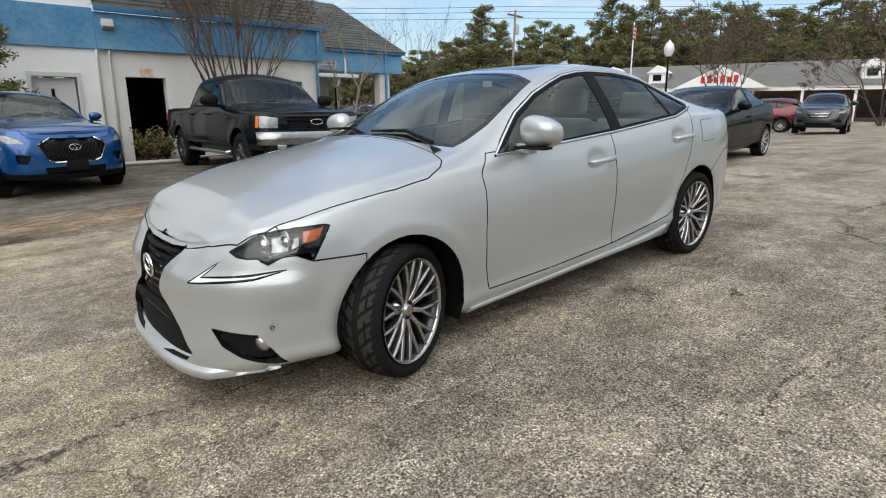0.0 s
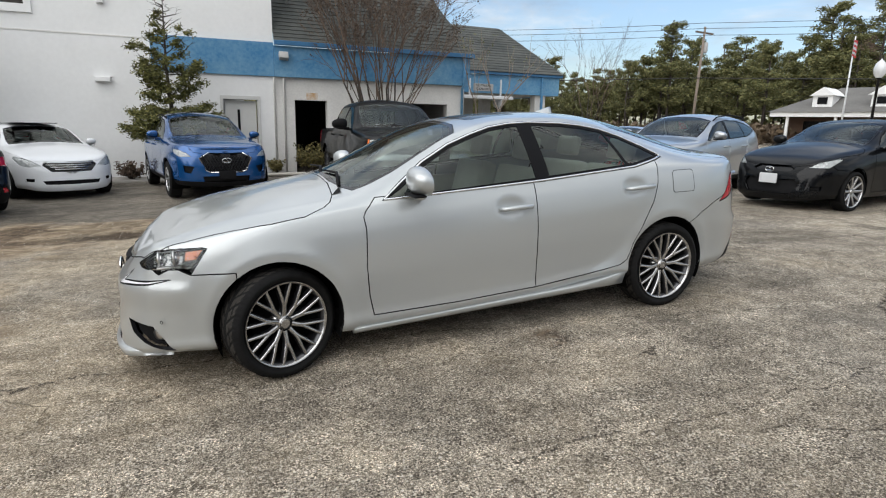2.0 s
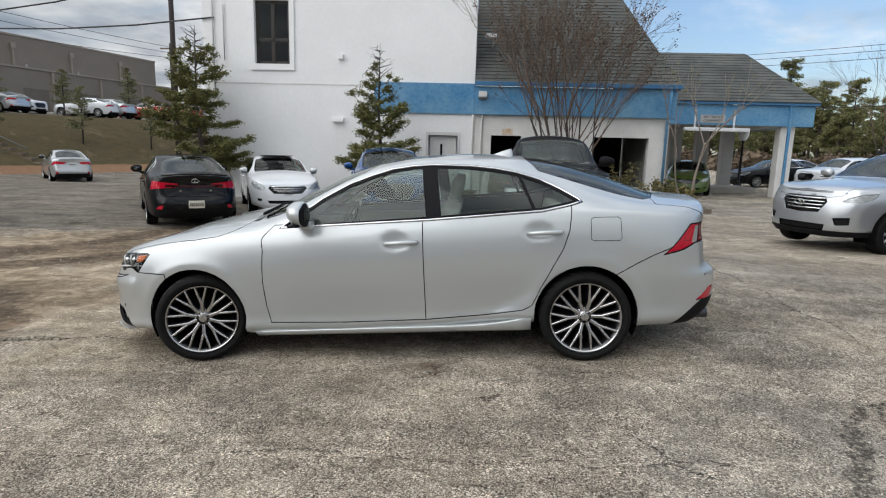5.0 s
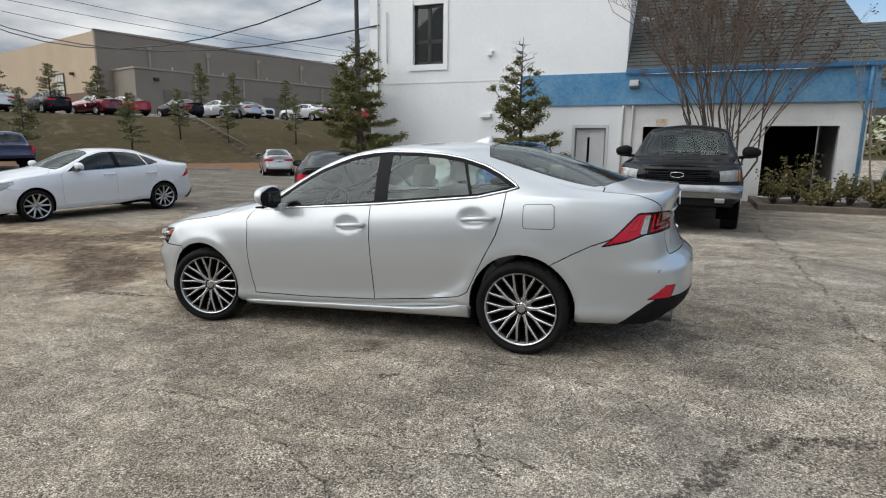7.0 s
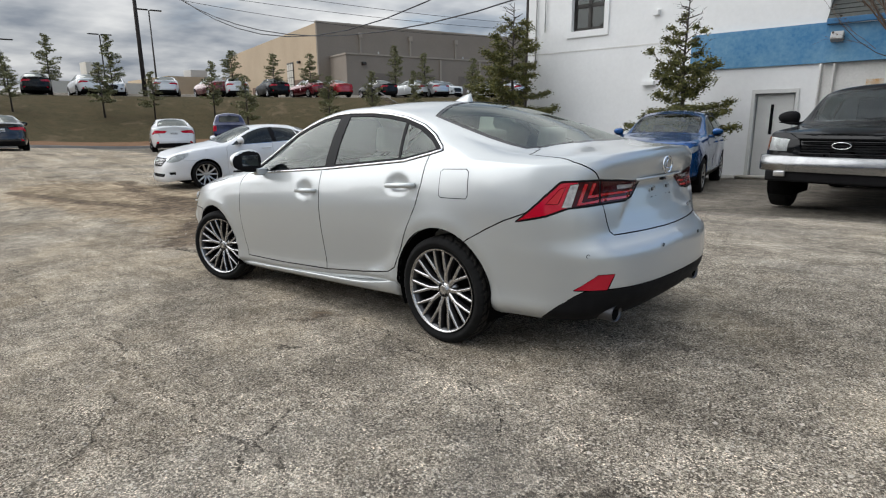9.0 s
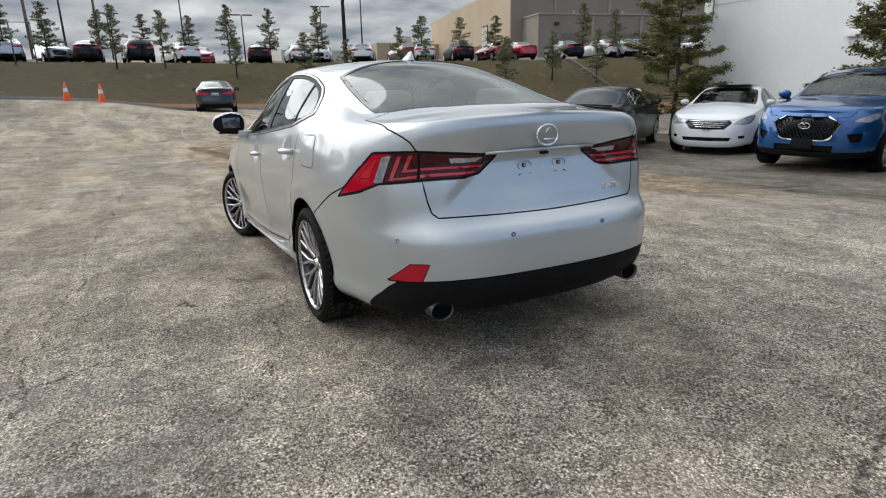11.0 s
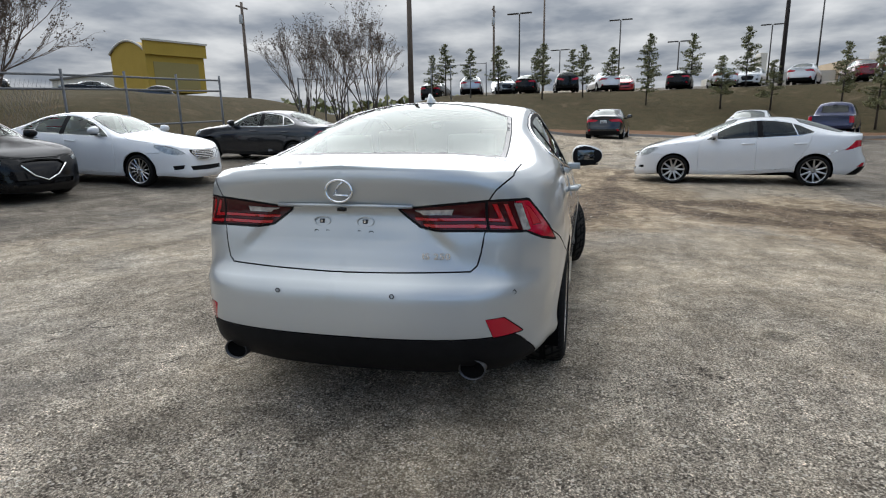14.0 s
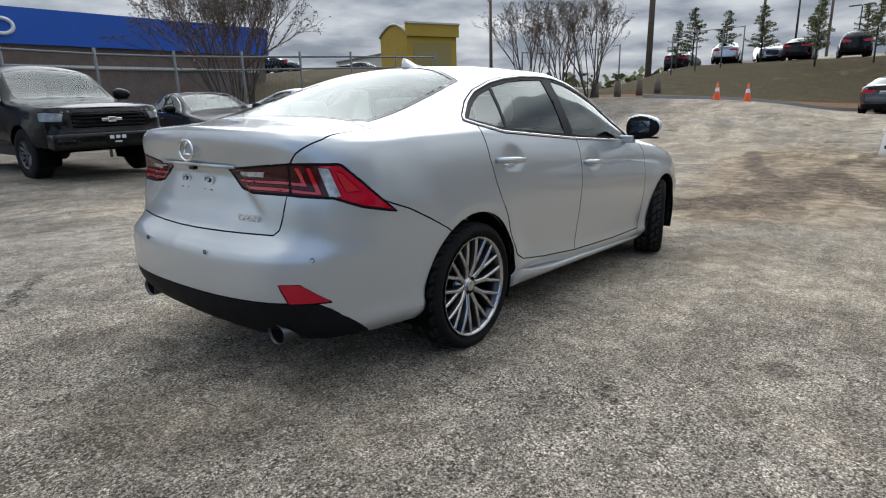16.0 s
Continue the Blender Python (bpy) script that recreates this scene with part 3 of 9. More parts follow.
def sculpt_sedan(bm):
    """Presses the creases of the silver sedan into its skin."""
    for v in bm.verts:
        x, y, z = v.co
        # plate recess between the tail lamps, with slanting flanks
        if x > 3.5 and 0.68 < z < 0.95:
            flank = 0.315 + (0.925 - z) * 0.98 - y
            v.co.x -= 0.020 * ease(-0.004, 0.020, flank) * ease(0.70, 0.80, z) * ease(0.95, 0.925, z)
        # low wedge that runs from the sill up to the rear arch
        if 1.9 < x < 2.62 and 0.26 < z < 0.72 and y > 0.7:
            below = (x - 2.08) * 0.47 + 0.365 - z
            v.co.y += 0.016 * ease(0.0, 0.09, below) * ease(2.0, 2.25, x) * ease(0.26, 0.33, z)
        # the edges of the wheel arches roll in
        for wx in (0.0, 2.80):
            rr = math.hypot(x - wx, z - 0.337)
            if y > 0.6 and rr < 0.42:
                v.co.y -= 0.010 * ease(0.412, 0.358, rr)
        # ledge of the front bumper under the daytime lamps
        if x < -0.38 and 0.42 < z < 0.70:
            k = 0.016 * ease(0.44, 0.575, z) * ease(0.645, 0.580, z) * ease(-0.38, -0.52, x) * ease(0.12, 0.28, y)
            out = Vector((x + 0.1, y * 0.9, 0)).normalized()
            v.co += out * k


def skin_point(tree, x, z, lift):
    """The point of the car's side skin at x, z, lifted off it."""
    loc, n, i, d = tree.ray_cast(Vector((x, 2.0, z)), Vector((0, -1, 0)))
    return loc + n * (lift if n.y > 0 else -lift)


def build_car(name, label, spec, ft, colour, m, category="car", group="parked cars", step=0.075, cabin=None, glassm=None, wheelstyle="ten", fine=False, steer=0.0, group2=""):
    """One car: its shell cut into panels, panes and lamps, with wheels, mirrors and cabin."""
    cabin = cabin or DARKTRIM
    glassm = glassm or DARKGLASS
    root = thing(name, label, category, group, m=m)
    bm, lay = shell(spec, step)
    for cx, cz in ft.get("cups", ()):
        for v in bm.verts:
            if v.co.y > 0.6:
                r2 = ((v.co.x - cx + 0.02) / 0.105) ** 2 + ((v.co.z - cz - 0.006) / 0.058) ** 2
                if r2 < 1:
                    v.co.y -= 0.019 * (1 - r2) ** 0.6
    if fine:
        sculpt_sedan(bm)
    bm.normal_update()
    if fine:
        bm.verts.index_update()
        bm.faces.index_update()
        skin = BVHTree.FromBMesh(bm)
        skin_n = [[(v.co.copy(), v.normal.copy()) for v in f.verts] for f in bm.faces]
    if "sunroof" in ft:
        cut(bm, lay, ft["sunroof"], TOP, 34, {0}, 0.5)
    d = ft["dlo"]
    cut(bm, lay, d, SIDE, 20, {0})
    chrome_w = ft.get("chrome_w", 0.014)
    inner = offset_poly(d, chrome_w)
    b0, b1 = ft["bpillar"]
    qx, ql = ft.get("quarter", (99, 0))
    if fine:
        cut(bm, lay, offset_poly(d, 0.012), SIDE, 24, {20})
        inner = offset_poly(d, 0.030)
    cut(bm, lay, clip_x(inner, -9, b0, 0, -0.10), SIDE, 21, {20, 24})
    cut(bm, lay, clip_x(inner, b1, qx - 0.012, -0.10, ql), SIDE, 22, {20, 24})
    if qx < 90:
        cut(bm, lay, clip_x(inner, qx + 0.012, 99, ql, 0), SIDE, 23, {20, 24})
    cut(bm, lay, clip_x(inner, b0, b1, -0.10, -0.10), SIDE, 24, {20})
    cut(bm, lay, [(x, z) for x, z in d], SIDE, 24, {20}) if not ft.get("chrome", True) else None
    cut(bm, lay, ft["windshield"], TOP, 30, {0}, 0.1)
    cut(bm, lay, offset_poly(ft["windshield"], 0.03), TOP, 31, {30}, 0.1)
    rw = ft["backlight"]
    rp = TOP if ft.get("back_top", True) else REAR
    cut(bm, lay, rw, rp, 32, {0}, 0.1)
    cut(bm, lay, offset_poly(rw, 0.025), rp, 33, {32}, 0.1)
    for wx in spec["wheels"]:
        cut(bm, lay, circle(wx, spec["tyre"] + 0.015, spec["arch"], 48 if fine else 32), SIDE, 99, None, 0.05)
    for key, proj, pid, face in (("head", FDIAG, 40, 0.05), ("drl", FDIAG, 41, 0.05), ("grille", FRONT, 42, 0.1), ("fog", FDIAG, 43, 0.05), ("tail", RDIAG, 50, 0.0), ("reflector", RDIAG, 52, 0.0)):
        if key in ft:
            cut(bm, lay, ft[key], proj, pid, {0}, face)
    if "amber" in ft:
        cut(bm, lay, ft["amber"], FDIAG, 44, {40}, 0.0)
    if fine:
        cut(bm, lay, ft["headbowl"], FDIAG, 47, {40}, 0.0)
        cut(bm, lay, offset_poly(ft["drl"], 0.006), FDIAG, 46, {41}, 0.0)
        for f in bm.faces:
            if f[lay] == 50:
                f[lay] = 63
        cut(bm, lay, offset_poly(ft["tail"], 0.006), RDIAG, 50, {63}, 0.0)
    if "taildark" in ft:
        cut(bm, lay, ft["taildark"], RDIAG, 53, {50}, 0.0)
    if "tailclear" in ft:
        cut(bm, lay, ft["tailclear"], RDIAG, 54, {50, 53}, 0.0)
    if "tailrev" in ft:
        cut(bm, lay, ft["tailrev"], RDIAG, 58, {53, 50}, 0.0)
        cut(bm, lay, ft["tailstrip"], RDIAG, 59, {50, 53}, 0.0)
        cut(bm, lay, ft["tailstrip2"], RDIAG, 64, {50, 53}, 0.0)
        cut(bm, lay, ft["tailcorner"], RDIAG, 60, {50}, 0.0)
        cut(bm, lay, ft["tailseam"], RDIAG, 61, {50, 53, 59, 64}, 0.0)
    if "grillelow" in ft:
        cut(bm, lay, ft["grillelow"], FRONT, 45, {42, 0}, 0.1)
    if "reargarnish" in ft:
        cut(bm, lay, ft["reargarnish"], REAR, 56, {0, 50}, 0.3)
    for proj, poly, face in ft.get("diffuser", ()):
        cut(bm, lay, poly, proj, 55, {0}, face)
    for poly, face in ft.get("cladding", ()):
        cut(bm, lay, poly, SIDE, 57, {0}, face)
    if "hood" in ft:
        cut(bm, lay, ft["hood"], TOP, 10, {0}, 0.03 if fine else 0.25)
    for proj, poly, face in ft.get("trunk", ()):
        cut(bm, lay, poly, proj, 98 if proj is TOP else 11, {0}, face)
    for f in bm.faces:
        if f[lay] == 98:
            f[lay] = 11 if f.calc_center_median().z > 0.96 else 0
    for f in bm.faces:
        if f[lay] == 11 and (f.calc_center_median().z < 0.665 or f.calc_center_median().x < 3.30):
            f[lay] = 0
    cut(bm, lay, ft["door_f"], SIDE, 12, {0}, 0.2)
    if "door_r" in ft:
        cut(bm, lay, ft["door_r"], SIDE, 13, {0}, 0.2)
    if "fuel" in ft:
        cut(bm, lay, ft["fuel"], SIDE, 14, {0}, 0.2)
        cut(bm, lay, offset_poly(ft["fuel"], 0.004), SIDE, 17, {14}, 0.2)
    if "bump_f" in ft:
        cut(bm, lay, ft["bump_f"], SIDE, 15, {0}, -1.1)
        cut(bm, lay, ft["bump_r"], SIDE, 16, {0}, -1.1)
    if fine:
        # what is left between the grille and the bonnet's edge belongs to the dark grille
        for f in bm.faces:
            c = f.calc_center_median()
            if f[lay] in (0, 15) and c.x < -0.74 and c.y < 0.285 and 0.672 < c.z < 0.75:
                f[lay] = 42
    bm.verts.index_update()
    bm.normal_update()
    gp = dict(gap=0.0034, depth=0.022, dark=True) if fine else dict(gap=0.004, depth=0.012)
    skinm = [colour, PILLAR_AND_GAP] if fine else colour
    part("body", drop_slivers(piece(bm, lay, {0, 14, 17}, True, **gp), 0.002), skinm, root)
    for nme, pid in (("hood", 10), ("trunk_lid", 11), ("front_bumper", 15), ("rear_bumper", 16)):
        b = drop_slivers(piece(bm, lay, {pid}, True, **gp))
        part(nme, b, skinm, root) if b.faces else b.free()
    for nme, pid in (("front_door", 12), ("rear_door", 13)):
        add_side(nme, bm, lay, pid, skinm, root, **gp)
    if ft.get("flap_left"):
        # a black rim laid on the skin paints the shade round the flap
        b = piece(bm, lay, {14}, False, flip=True, gap=0, sink=-0.0012)
        part("fuel_flap_gap", b, PILLAR_AND_GAP, root)
        b = piece(bm, lay, {17}, False, flip=True, gap=0, sink=-0.0018)
        part("fuel_flap", b, colour, root)
    b = piece(bm, lay, {34}, True, gap=0.003, depth=0.006)
    part("sunroof", b, GLOSSBLACK, root, "dark glass sunroof panel") if b.faces else b.free()
    if fine:
        edge = offset_poly(ft["dlo"], 0.007)
        loop = []
        for (ax, az), (bx, bz_) in zip(edge, edge[1:] + edge[:1]):
            k = max(2, int(math.hypot(bx - ax, bz_ - az) / 0.03))
            loop += [(ax + (bx - ax) * q / k, az + (bz_ - az) * q / k) for q in range(k)]
        for sg in (-1, 1):
            b = bmesh.new()
            pts = [skin_point(skin, x, z, 0.001) for x, z in loop]
            pts = [(p.x, sg * p.y, p.z) for p in pts]
            tube(b, pts + pts[:1], 0.0072, 8, False)
            part("window_trim", b, CHROME, root, "bright chrome window surround")
    # on the sedan this black ring paints the shadow gap beside the chrome
    add_side("window_seal" if fine else "window_trim", bm, lay, 20, PILLAR_AND_GAP if fine else CHROME if ft.get("chrome", True) else TRIM, root, "bright chrome window surround" if ft.get("chrome", True) and not fine else "", gap=0.002, depth=0.006)
    add_side("door_pillar", bm, lay, 24, PILLAR_AND_GAP, root, "gloss black pillar cover", gap=0.002, depth=0.006)
    for pid in (21, 22, 23):
        add_side("side_window", bm, lay, pid, glassm, root, "tinted side glass", gap=0, sink=0.004)
    part("windshield_seal", piece(bm, lay, {30}, True, gap=0.002, depth=0.004), GLOSSBLACK, root)
    part("windshield", piece(bm, lay, {31}, True, gap=0, sink=0.003), ft.get("wsglass", CARGLASS), root, "curved windscreen glass")
    part("rear_window_seal", piece(bm, lay, {32}, True, gap=0.002, depth=0.004), GLOSSBLACK, root)
    part("rear_window", piece(bm, lay, {33}, True, gap=0, sink=0.003), ft.get("rwglass", glassm), root, "curved rear glass")
    # lamps: a dark bowl set back behind a clear lens
    for o in add_side("headlamp", bm, lay, 40, GLOSSBLACK if fine else ft.get("headmat", HEADM), root, "clear headlamp unit", gap=0.002, depth=0.03, sink=0.028 if fine else 0.014):
        pass
    add_side("headlamp_lens", bm, lay, 40, LENS, root, gap=0.0015, depth=0.004)
    add_side("turn_signal", bm, lay, 44, AMBER, root, "orange turn signal lens", gap=0.0015, depth=0.006, sink=0.006 if fine else 0.0)
    add_side("daytime_lamp", bm, lay, 41, PALELAMP, root, "slim pale daytime running lamp", gap=0.004, depth=0.012) if not fine else add_side("daytime_lamp_frame", bm, lay, 41, GLOSSBLACK, root, "black daytime lamp surround", gap=0.001, depth=0.012)
    add_side("daytime_lamp", bm, lay, 46, PALELAMP, root, "slim pale daytime running lamp", gap=0.001, depth=0.004)
    add_side("headlamp_bowl", bm, lay, 47, LAMPBOWL, root, "bright headlamp reflector", gap=0.002, depth=0.006, sink=0.016)
    if fine:
        for pid in (44, 47):
            add_side("headlamp_lens", bm, lay, pid, LENS, root, gap=0)
    b = piece(bm, lay, {42}, True, gap=0.004, depth=0.02, sink=0.03)
    part("grille", b, GLOSSBLACK, root, "black front grille") if b.faces else b.free()
    b = piece(bm, lay, {45}, True, gap=0.004, depth=0.02, sink=0.035)
    part("lower_grille", b, TRIM, root, "black lower intake") if b.faces else b.free()
    add_side("fog_lamp_recess", bm, lay, 43, TRIM, root, gap=0.003, depth=0.02, sink=0.035)
    add_side("tail_lamp", bm, lay, 50, REDLENS, root, "red tail lamp lens", gap=0.002, depth=0.008)
    add_side("tail_lamp_core", bm, lay, 53, DARKRED, root, "dark red lamp core", gap=0.001, depth=0.003)
    add_side("tail_lamp_strip", bm, lay, 59, REDSTRIP, root, "bright red light strip", gap=0.0015, depth=0.004)
    add_side("tail_lamp_strip", bm, lay, 64, REDSTRIP, root, "bright red light strip", gap=0.0015, depth=0.004)
    # the corner's highlight, put into the lens colour
    add_side("tail_lamp_corner", bm, lay, 60, CORNER_HIGHLIGHT, root, "lighter red painted highlight on the lamp corner", gap=0.001, depth=0.003)
    # thin black strip painted for the shade in the boot-lid gap
    add_side("tail_lamp_seam", bm, lay, 61, PILLAR_AND_GAP, root, gap=0)
    add_side("tail_lamp_border", bm, lay, 63, PILLAR_AND_GAP, root, "black lamp border", gap=0)
    add_side("reverse_lamp", bm, lay, 58, CLEARLAMP, root, "clear reversing lamp", gap=0.001, depth=0.003)
    add_side("reverse_lamp", bm, lay, 54, CLEARLAMP, root, "clear side lamp", gap=0.001, depth=0.003)
    add_side("rear_reflector", bm, lay, 52, REDLENS, root, "red bumper reflector", gap=0.002, depth=0.006)
    b = piece(bm, lay, {55}, True, gap=0.003, depth=0.01)
    part("diffuser", b, TRIM, root, "black plastic lower bumper") if b.faces else b.free()
    b = piece(bm, lay, {56}, True, gap=0.003, depth=0.01)
    part("rear_garnish", b, ft.get("garnishmat", DARKRED), root) if b.faces else b.free()
    b = piece(bm, lay, {57}, True, gap=0.003, depth=0.01)
    part("cladding", b, TRIM, root, "unpainted black plastic cladding") if b.faces else b.free()
    if fine:
        skin_normals(root, skin, skin_n, ("body", "hood", "trunk_lid", "front_bumper", "rear_bumper", "front_door", "rear_door", "fuel_flap", "diffuser", "tail_lamp", "rear_reflector"))
    # cabin
    zs = spec["cabin"]
    b = piece(bm, lay, {0}, True, gap=0, sink=0.03)
    for f in [f for f in b.faces if f.calc_center_median().z < zs["belt"] + 0.12]:
        b.faces.remove(f)
    bmesh.ops.reverse_faces(b, faces=b.faces[:])
    part("headliner", b, cabin, root) if b.faces else b.free()
    bm.free()
    T, W2 = spec["tyre"], spec["half"]
    x0, x1 = zs["x"]
    bz = zs["belt"]
    part("dashboard", boxes((x0 - 0.1, x0 + 0.42, -W2 + 0.2, W2 - 0.2, 0.62, bz - 0.06), bevel=0.08), DARKTRIM, root)
    for sg in (-1, 1):
        bmw = bmesh.new()
        box(bmw, x0 + 0.12, min(x1 - 0.4, spec["wheels"][1] - spec["arch"] - 0.05), sg * (W2 - 0.14) - 0.025, sg * (W2 - 0.14) + 0.025, 0.35, bz - 0.05, 0.015)
        part("door_panel", bmw, cabin, root)
    part("parcel_shelf", boxes((x1 - 0.5, x1 - 0.02, -W2 + 0.22, W2 - 0.22, bz - 0.10, bz - 0.04), bevel=0.01), DARKTRIM if fine else cabin, root)
    for sy in (-1, 1):
        seat(root, zs["front_seat"], sy * 0.37, cabin)
        if "rear_seat" in zs:
            seat(root, zs["rear_seat"], sy * 0.36, cabin, 0.62, 0.92)
    bw = bmesh.new()
    t = bmesh.ops.create_circle(bw, segments=24, radius=0.18)
    pts = [pose(zs["front_seat"] - 0.42, -0.37, bz - 0.04, 0, -66, 0) @ v.co for v in t["verts"]]
    bw.clear()
    tube(bw, pts + pts[:1], 0.015, 8, False)
    part("steering_wheel", bw, DARKTRIM, root)
    # underside and wheel wells
    xf, xr = spec["wheels"]
    zb = spec["sill"]
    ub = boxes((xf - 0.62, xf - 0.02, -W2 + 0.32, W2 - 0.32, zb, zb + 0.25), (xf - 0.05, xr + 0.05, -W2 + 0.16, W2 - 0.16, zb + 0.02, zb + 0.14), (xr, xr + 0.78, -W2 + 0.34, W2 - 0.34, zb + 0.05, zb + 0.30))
    part("underbody", ub, UNDER_AND_SHADE, root, smooth=False)
    for wx in (xf, xr):
        for sg in (-1, 1):
            b = bmesh.new()
            r = spec["arch"] + 0.004
            arc = [(wx + r * math.cos(a), T + 0.015 + r * math.sin(a)) for a in [radians(-25 + 230 * k / 24) for k in range(25)]]
            ya, yb = sg * (W2 - 0.035), sg * (W2 - 0.36)
            ra = [b.verts.new((x, ya, z)) for x, z in arc]
            rb = [b.verts.new((x, yb, z)) for x, z in arc]
            for k in range(24):
                b.faces.new((ra[k], ra[k + 1], rb[k + 1], rb[k]))
            b.faces.new(rb)
            part("wheel_well", b, UNDER_AND_SHADE, root)
    yw = spec["track"]
    for wx, st in ((xf, steer), (xr, 0.0)):
        for sg in (-1, 1):
            wheel(root, wx, sg * yw, T, spec.get("tyre_w", 0.225), spec["rim"], wheelstyle, sg > 0, st, fine, spin=17 * sg + wx * 31)
    return root


def mirrors(root, x, y, z, colour, s=1.0):
    for sg in (-1, 1):
        b = bmesh.new()
        r = bmesh.ops.create_uvsphere(b, u_segments=20, v_segments=12, radius=1.0)
        for v in r["verts"]:
            c = Vector([math.copysign(abs(q) ** 0.82, q) for q in v.co])
            k = 1.0 if c.x < 0 else 0.20
            v.co = Vector((x + c.x * 0.105 * k * s, sg * (y + 0.115 * s + c.y * 0.125 * s), z + 0.03 + c.z * 0.082 * s * (1 - 0.22 * c.y) - 0.018 * c.x))
        rear = b.copy()
        for q, keep in ((b, True), (rear, False)):
            bmesh.ops.delete(q, geom=[f for f in q.faces if (f.calc_center_median().x < x + 0.008 * s) != keep], context="FACES")
        o = part("mirror", b, colour, root, "door mirror in a painted shell")
        part("mirror_housing", rear, TRIM, o, "black mirror housing")
        b = bmesh.new()
        box(b, x - 0.03, x + 0.03, sg * y - 0.05, sg * y + 0.06, z - 0.085, z - 0.03, 0.012)
        part("mirror_foot", b, colour, o)
        b = bmesh.new()
        box(b, x + 0.0220 * s, x + 0.0250 * s, sg * (y + 0.1 * s) - 0.066 * s, sg * (y + 0.1 * s) + 0.070 * s, z - 0.008, z + 0.072 * s, 0.001)
        part("mirror_glass", b, MIRGLASS, o, "mirror glass")
        b = bmesh.new()
        box(b, x - 0.09 * s, x - 0.02, sg * (y + 0.1 * s) - 0.09 * s, sg * (y + 0.1 * s) + 0.105 * s, z - 0.052, z - 0.038, 0.006)
        part("mirror_trim", b, TRIM, o)


def handles(root, spots, y, mat, cup=None):
    for x, z in spots:
        for sg in (-1, 1):
            b = bmesh.new()
            pts = [(x - 0.115, sg * (y - 0.008), z - 0.004), (x - 0.10, sg * (y + 0.022), z - 0.002), (x, sg * (y + 0.034), z + 0.003), (x + 0.10, sg * (y + 0.026), z + 0.004), (x + 0.118, sg * (y - 0.008), z + 0.004)]
            tube(b, pts, [0.012, 0.014, 0.016, 0.016, 0.013], 10)
            part("door_handle", b, mat, root, "painted pull handle")


# ---- other car shapes ----
SUV = dict(
    outline=[(-0.87, 0, 0.25, 0.92), (-0.86, 0.2, 0.25, 0.92), (-0.83, 0.42, 0.25, 0.925), (-0.76, 0.62, 0.26, 0.94), (-0.6, 0.79, 0.27, 0.965), (-0.35, 0.87, 0.28, 0.99), (0, 0.90, 0.28, 1.02), (0.6, 0.92, 0.27, 1.05),
             (1.4, 0.925, 0.27, 1.08), (2.2, 0.92, 0.28, 1.12), (2.7, 0.91, 0.30, 1.15), (3.1, 0.89, 0.30, 1.17), (3.4, 0.82, 0.30, 1.16), (3.56, 0.65, 0.30, 1.12), (3.61, 0.35, 0.30, 1.10), (3.62, 0, 0.30, 1.10)],
    front_profile=[(0, 0.07), (0.15, 0.0), (0.4, 0.0), (0.8, 0.035), (1, 0.11)],
    rear_profile=[(0, 0.12), (0.15, 0.0), (0.35, 0.0), (0.5, 0.03), (0.7, 0.05), (1, 0.10)],
    side_profile=[(0, 0.08), (0.05, 0.03), (0.12, 0.02), (0.3, 0.02), (0.5, 0.005), (0.68, 0.0), (0.82, 0.012), (1, 0.06)],
    rail=[(-0.87, 0.5, 0.945), (-0.5, 0.66, 1.02), (0, 0.70, 1.065), (0.35, 0.72, 1.09), (0.5, 0.72, 1.12), (0.75, 0.70, 1.24), (1.0, 0.67, 1.37), (1.25, 0.645, 1.47), (1.6, 0.63, 1.535), (2.2, 0.62, 1.54), (2.8, 0.62, 1.50), (3.1, 0.62, 1.45), (3.3, 0.63, 1.36), (3.45, 0.64, 1.22), (3.62, 0.6, 1.12)],
    top=[(-0.87, 0.92), (-0.6, 1.02), (-0.2, 1.08), (0.2, 1.125), (0.42, 1.15), (0.6, 1.22), (0.9, 1.38), (1.15, 1.5), (1.4, 1.575), (1.8, 1.62), (2.4, 1.63), (2.9, 1.60), (3.15, 1.55), (3.3, 1.44), (3.45, 1.27), (3.62, 1.10)],
    wheels=(0.0, 2.67), tyre=0.345, arch=0.395, rim=0.225, track=0.80, half=0.925, sill=0.27, flare=0.02, soften=2, cabin=dict(x=(0.5, 3.3), belt=1.08, front_seat=1.4, rear_seat=2.25))
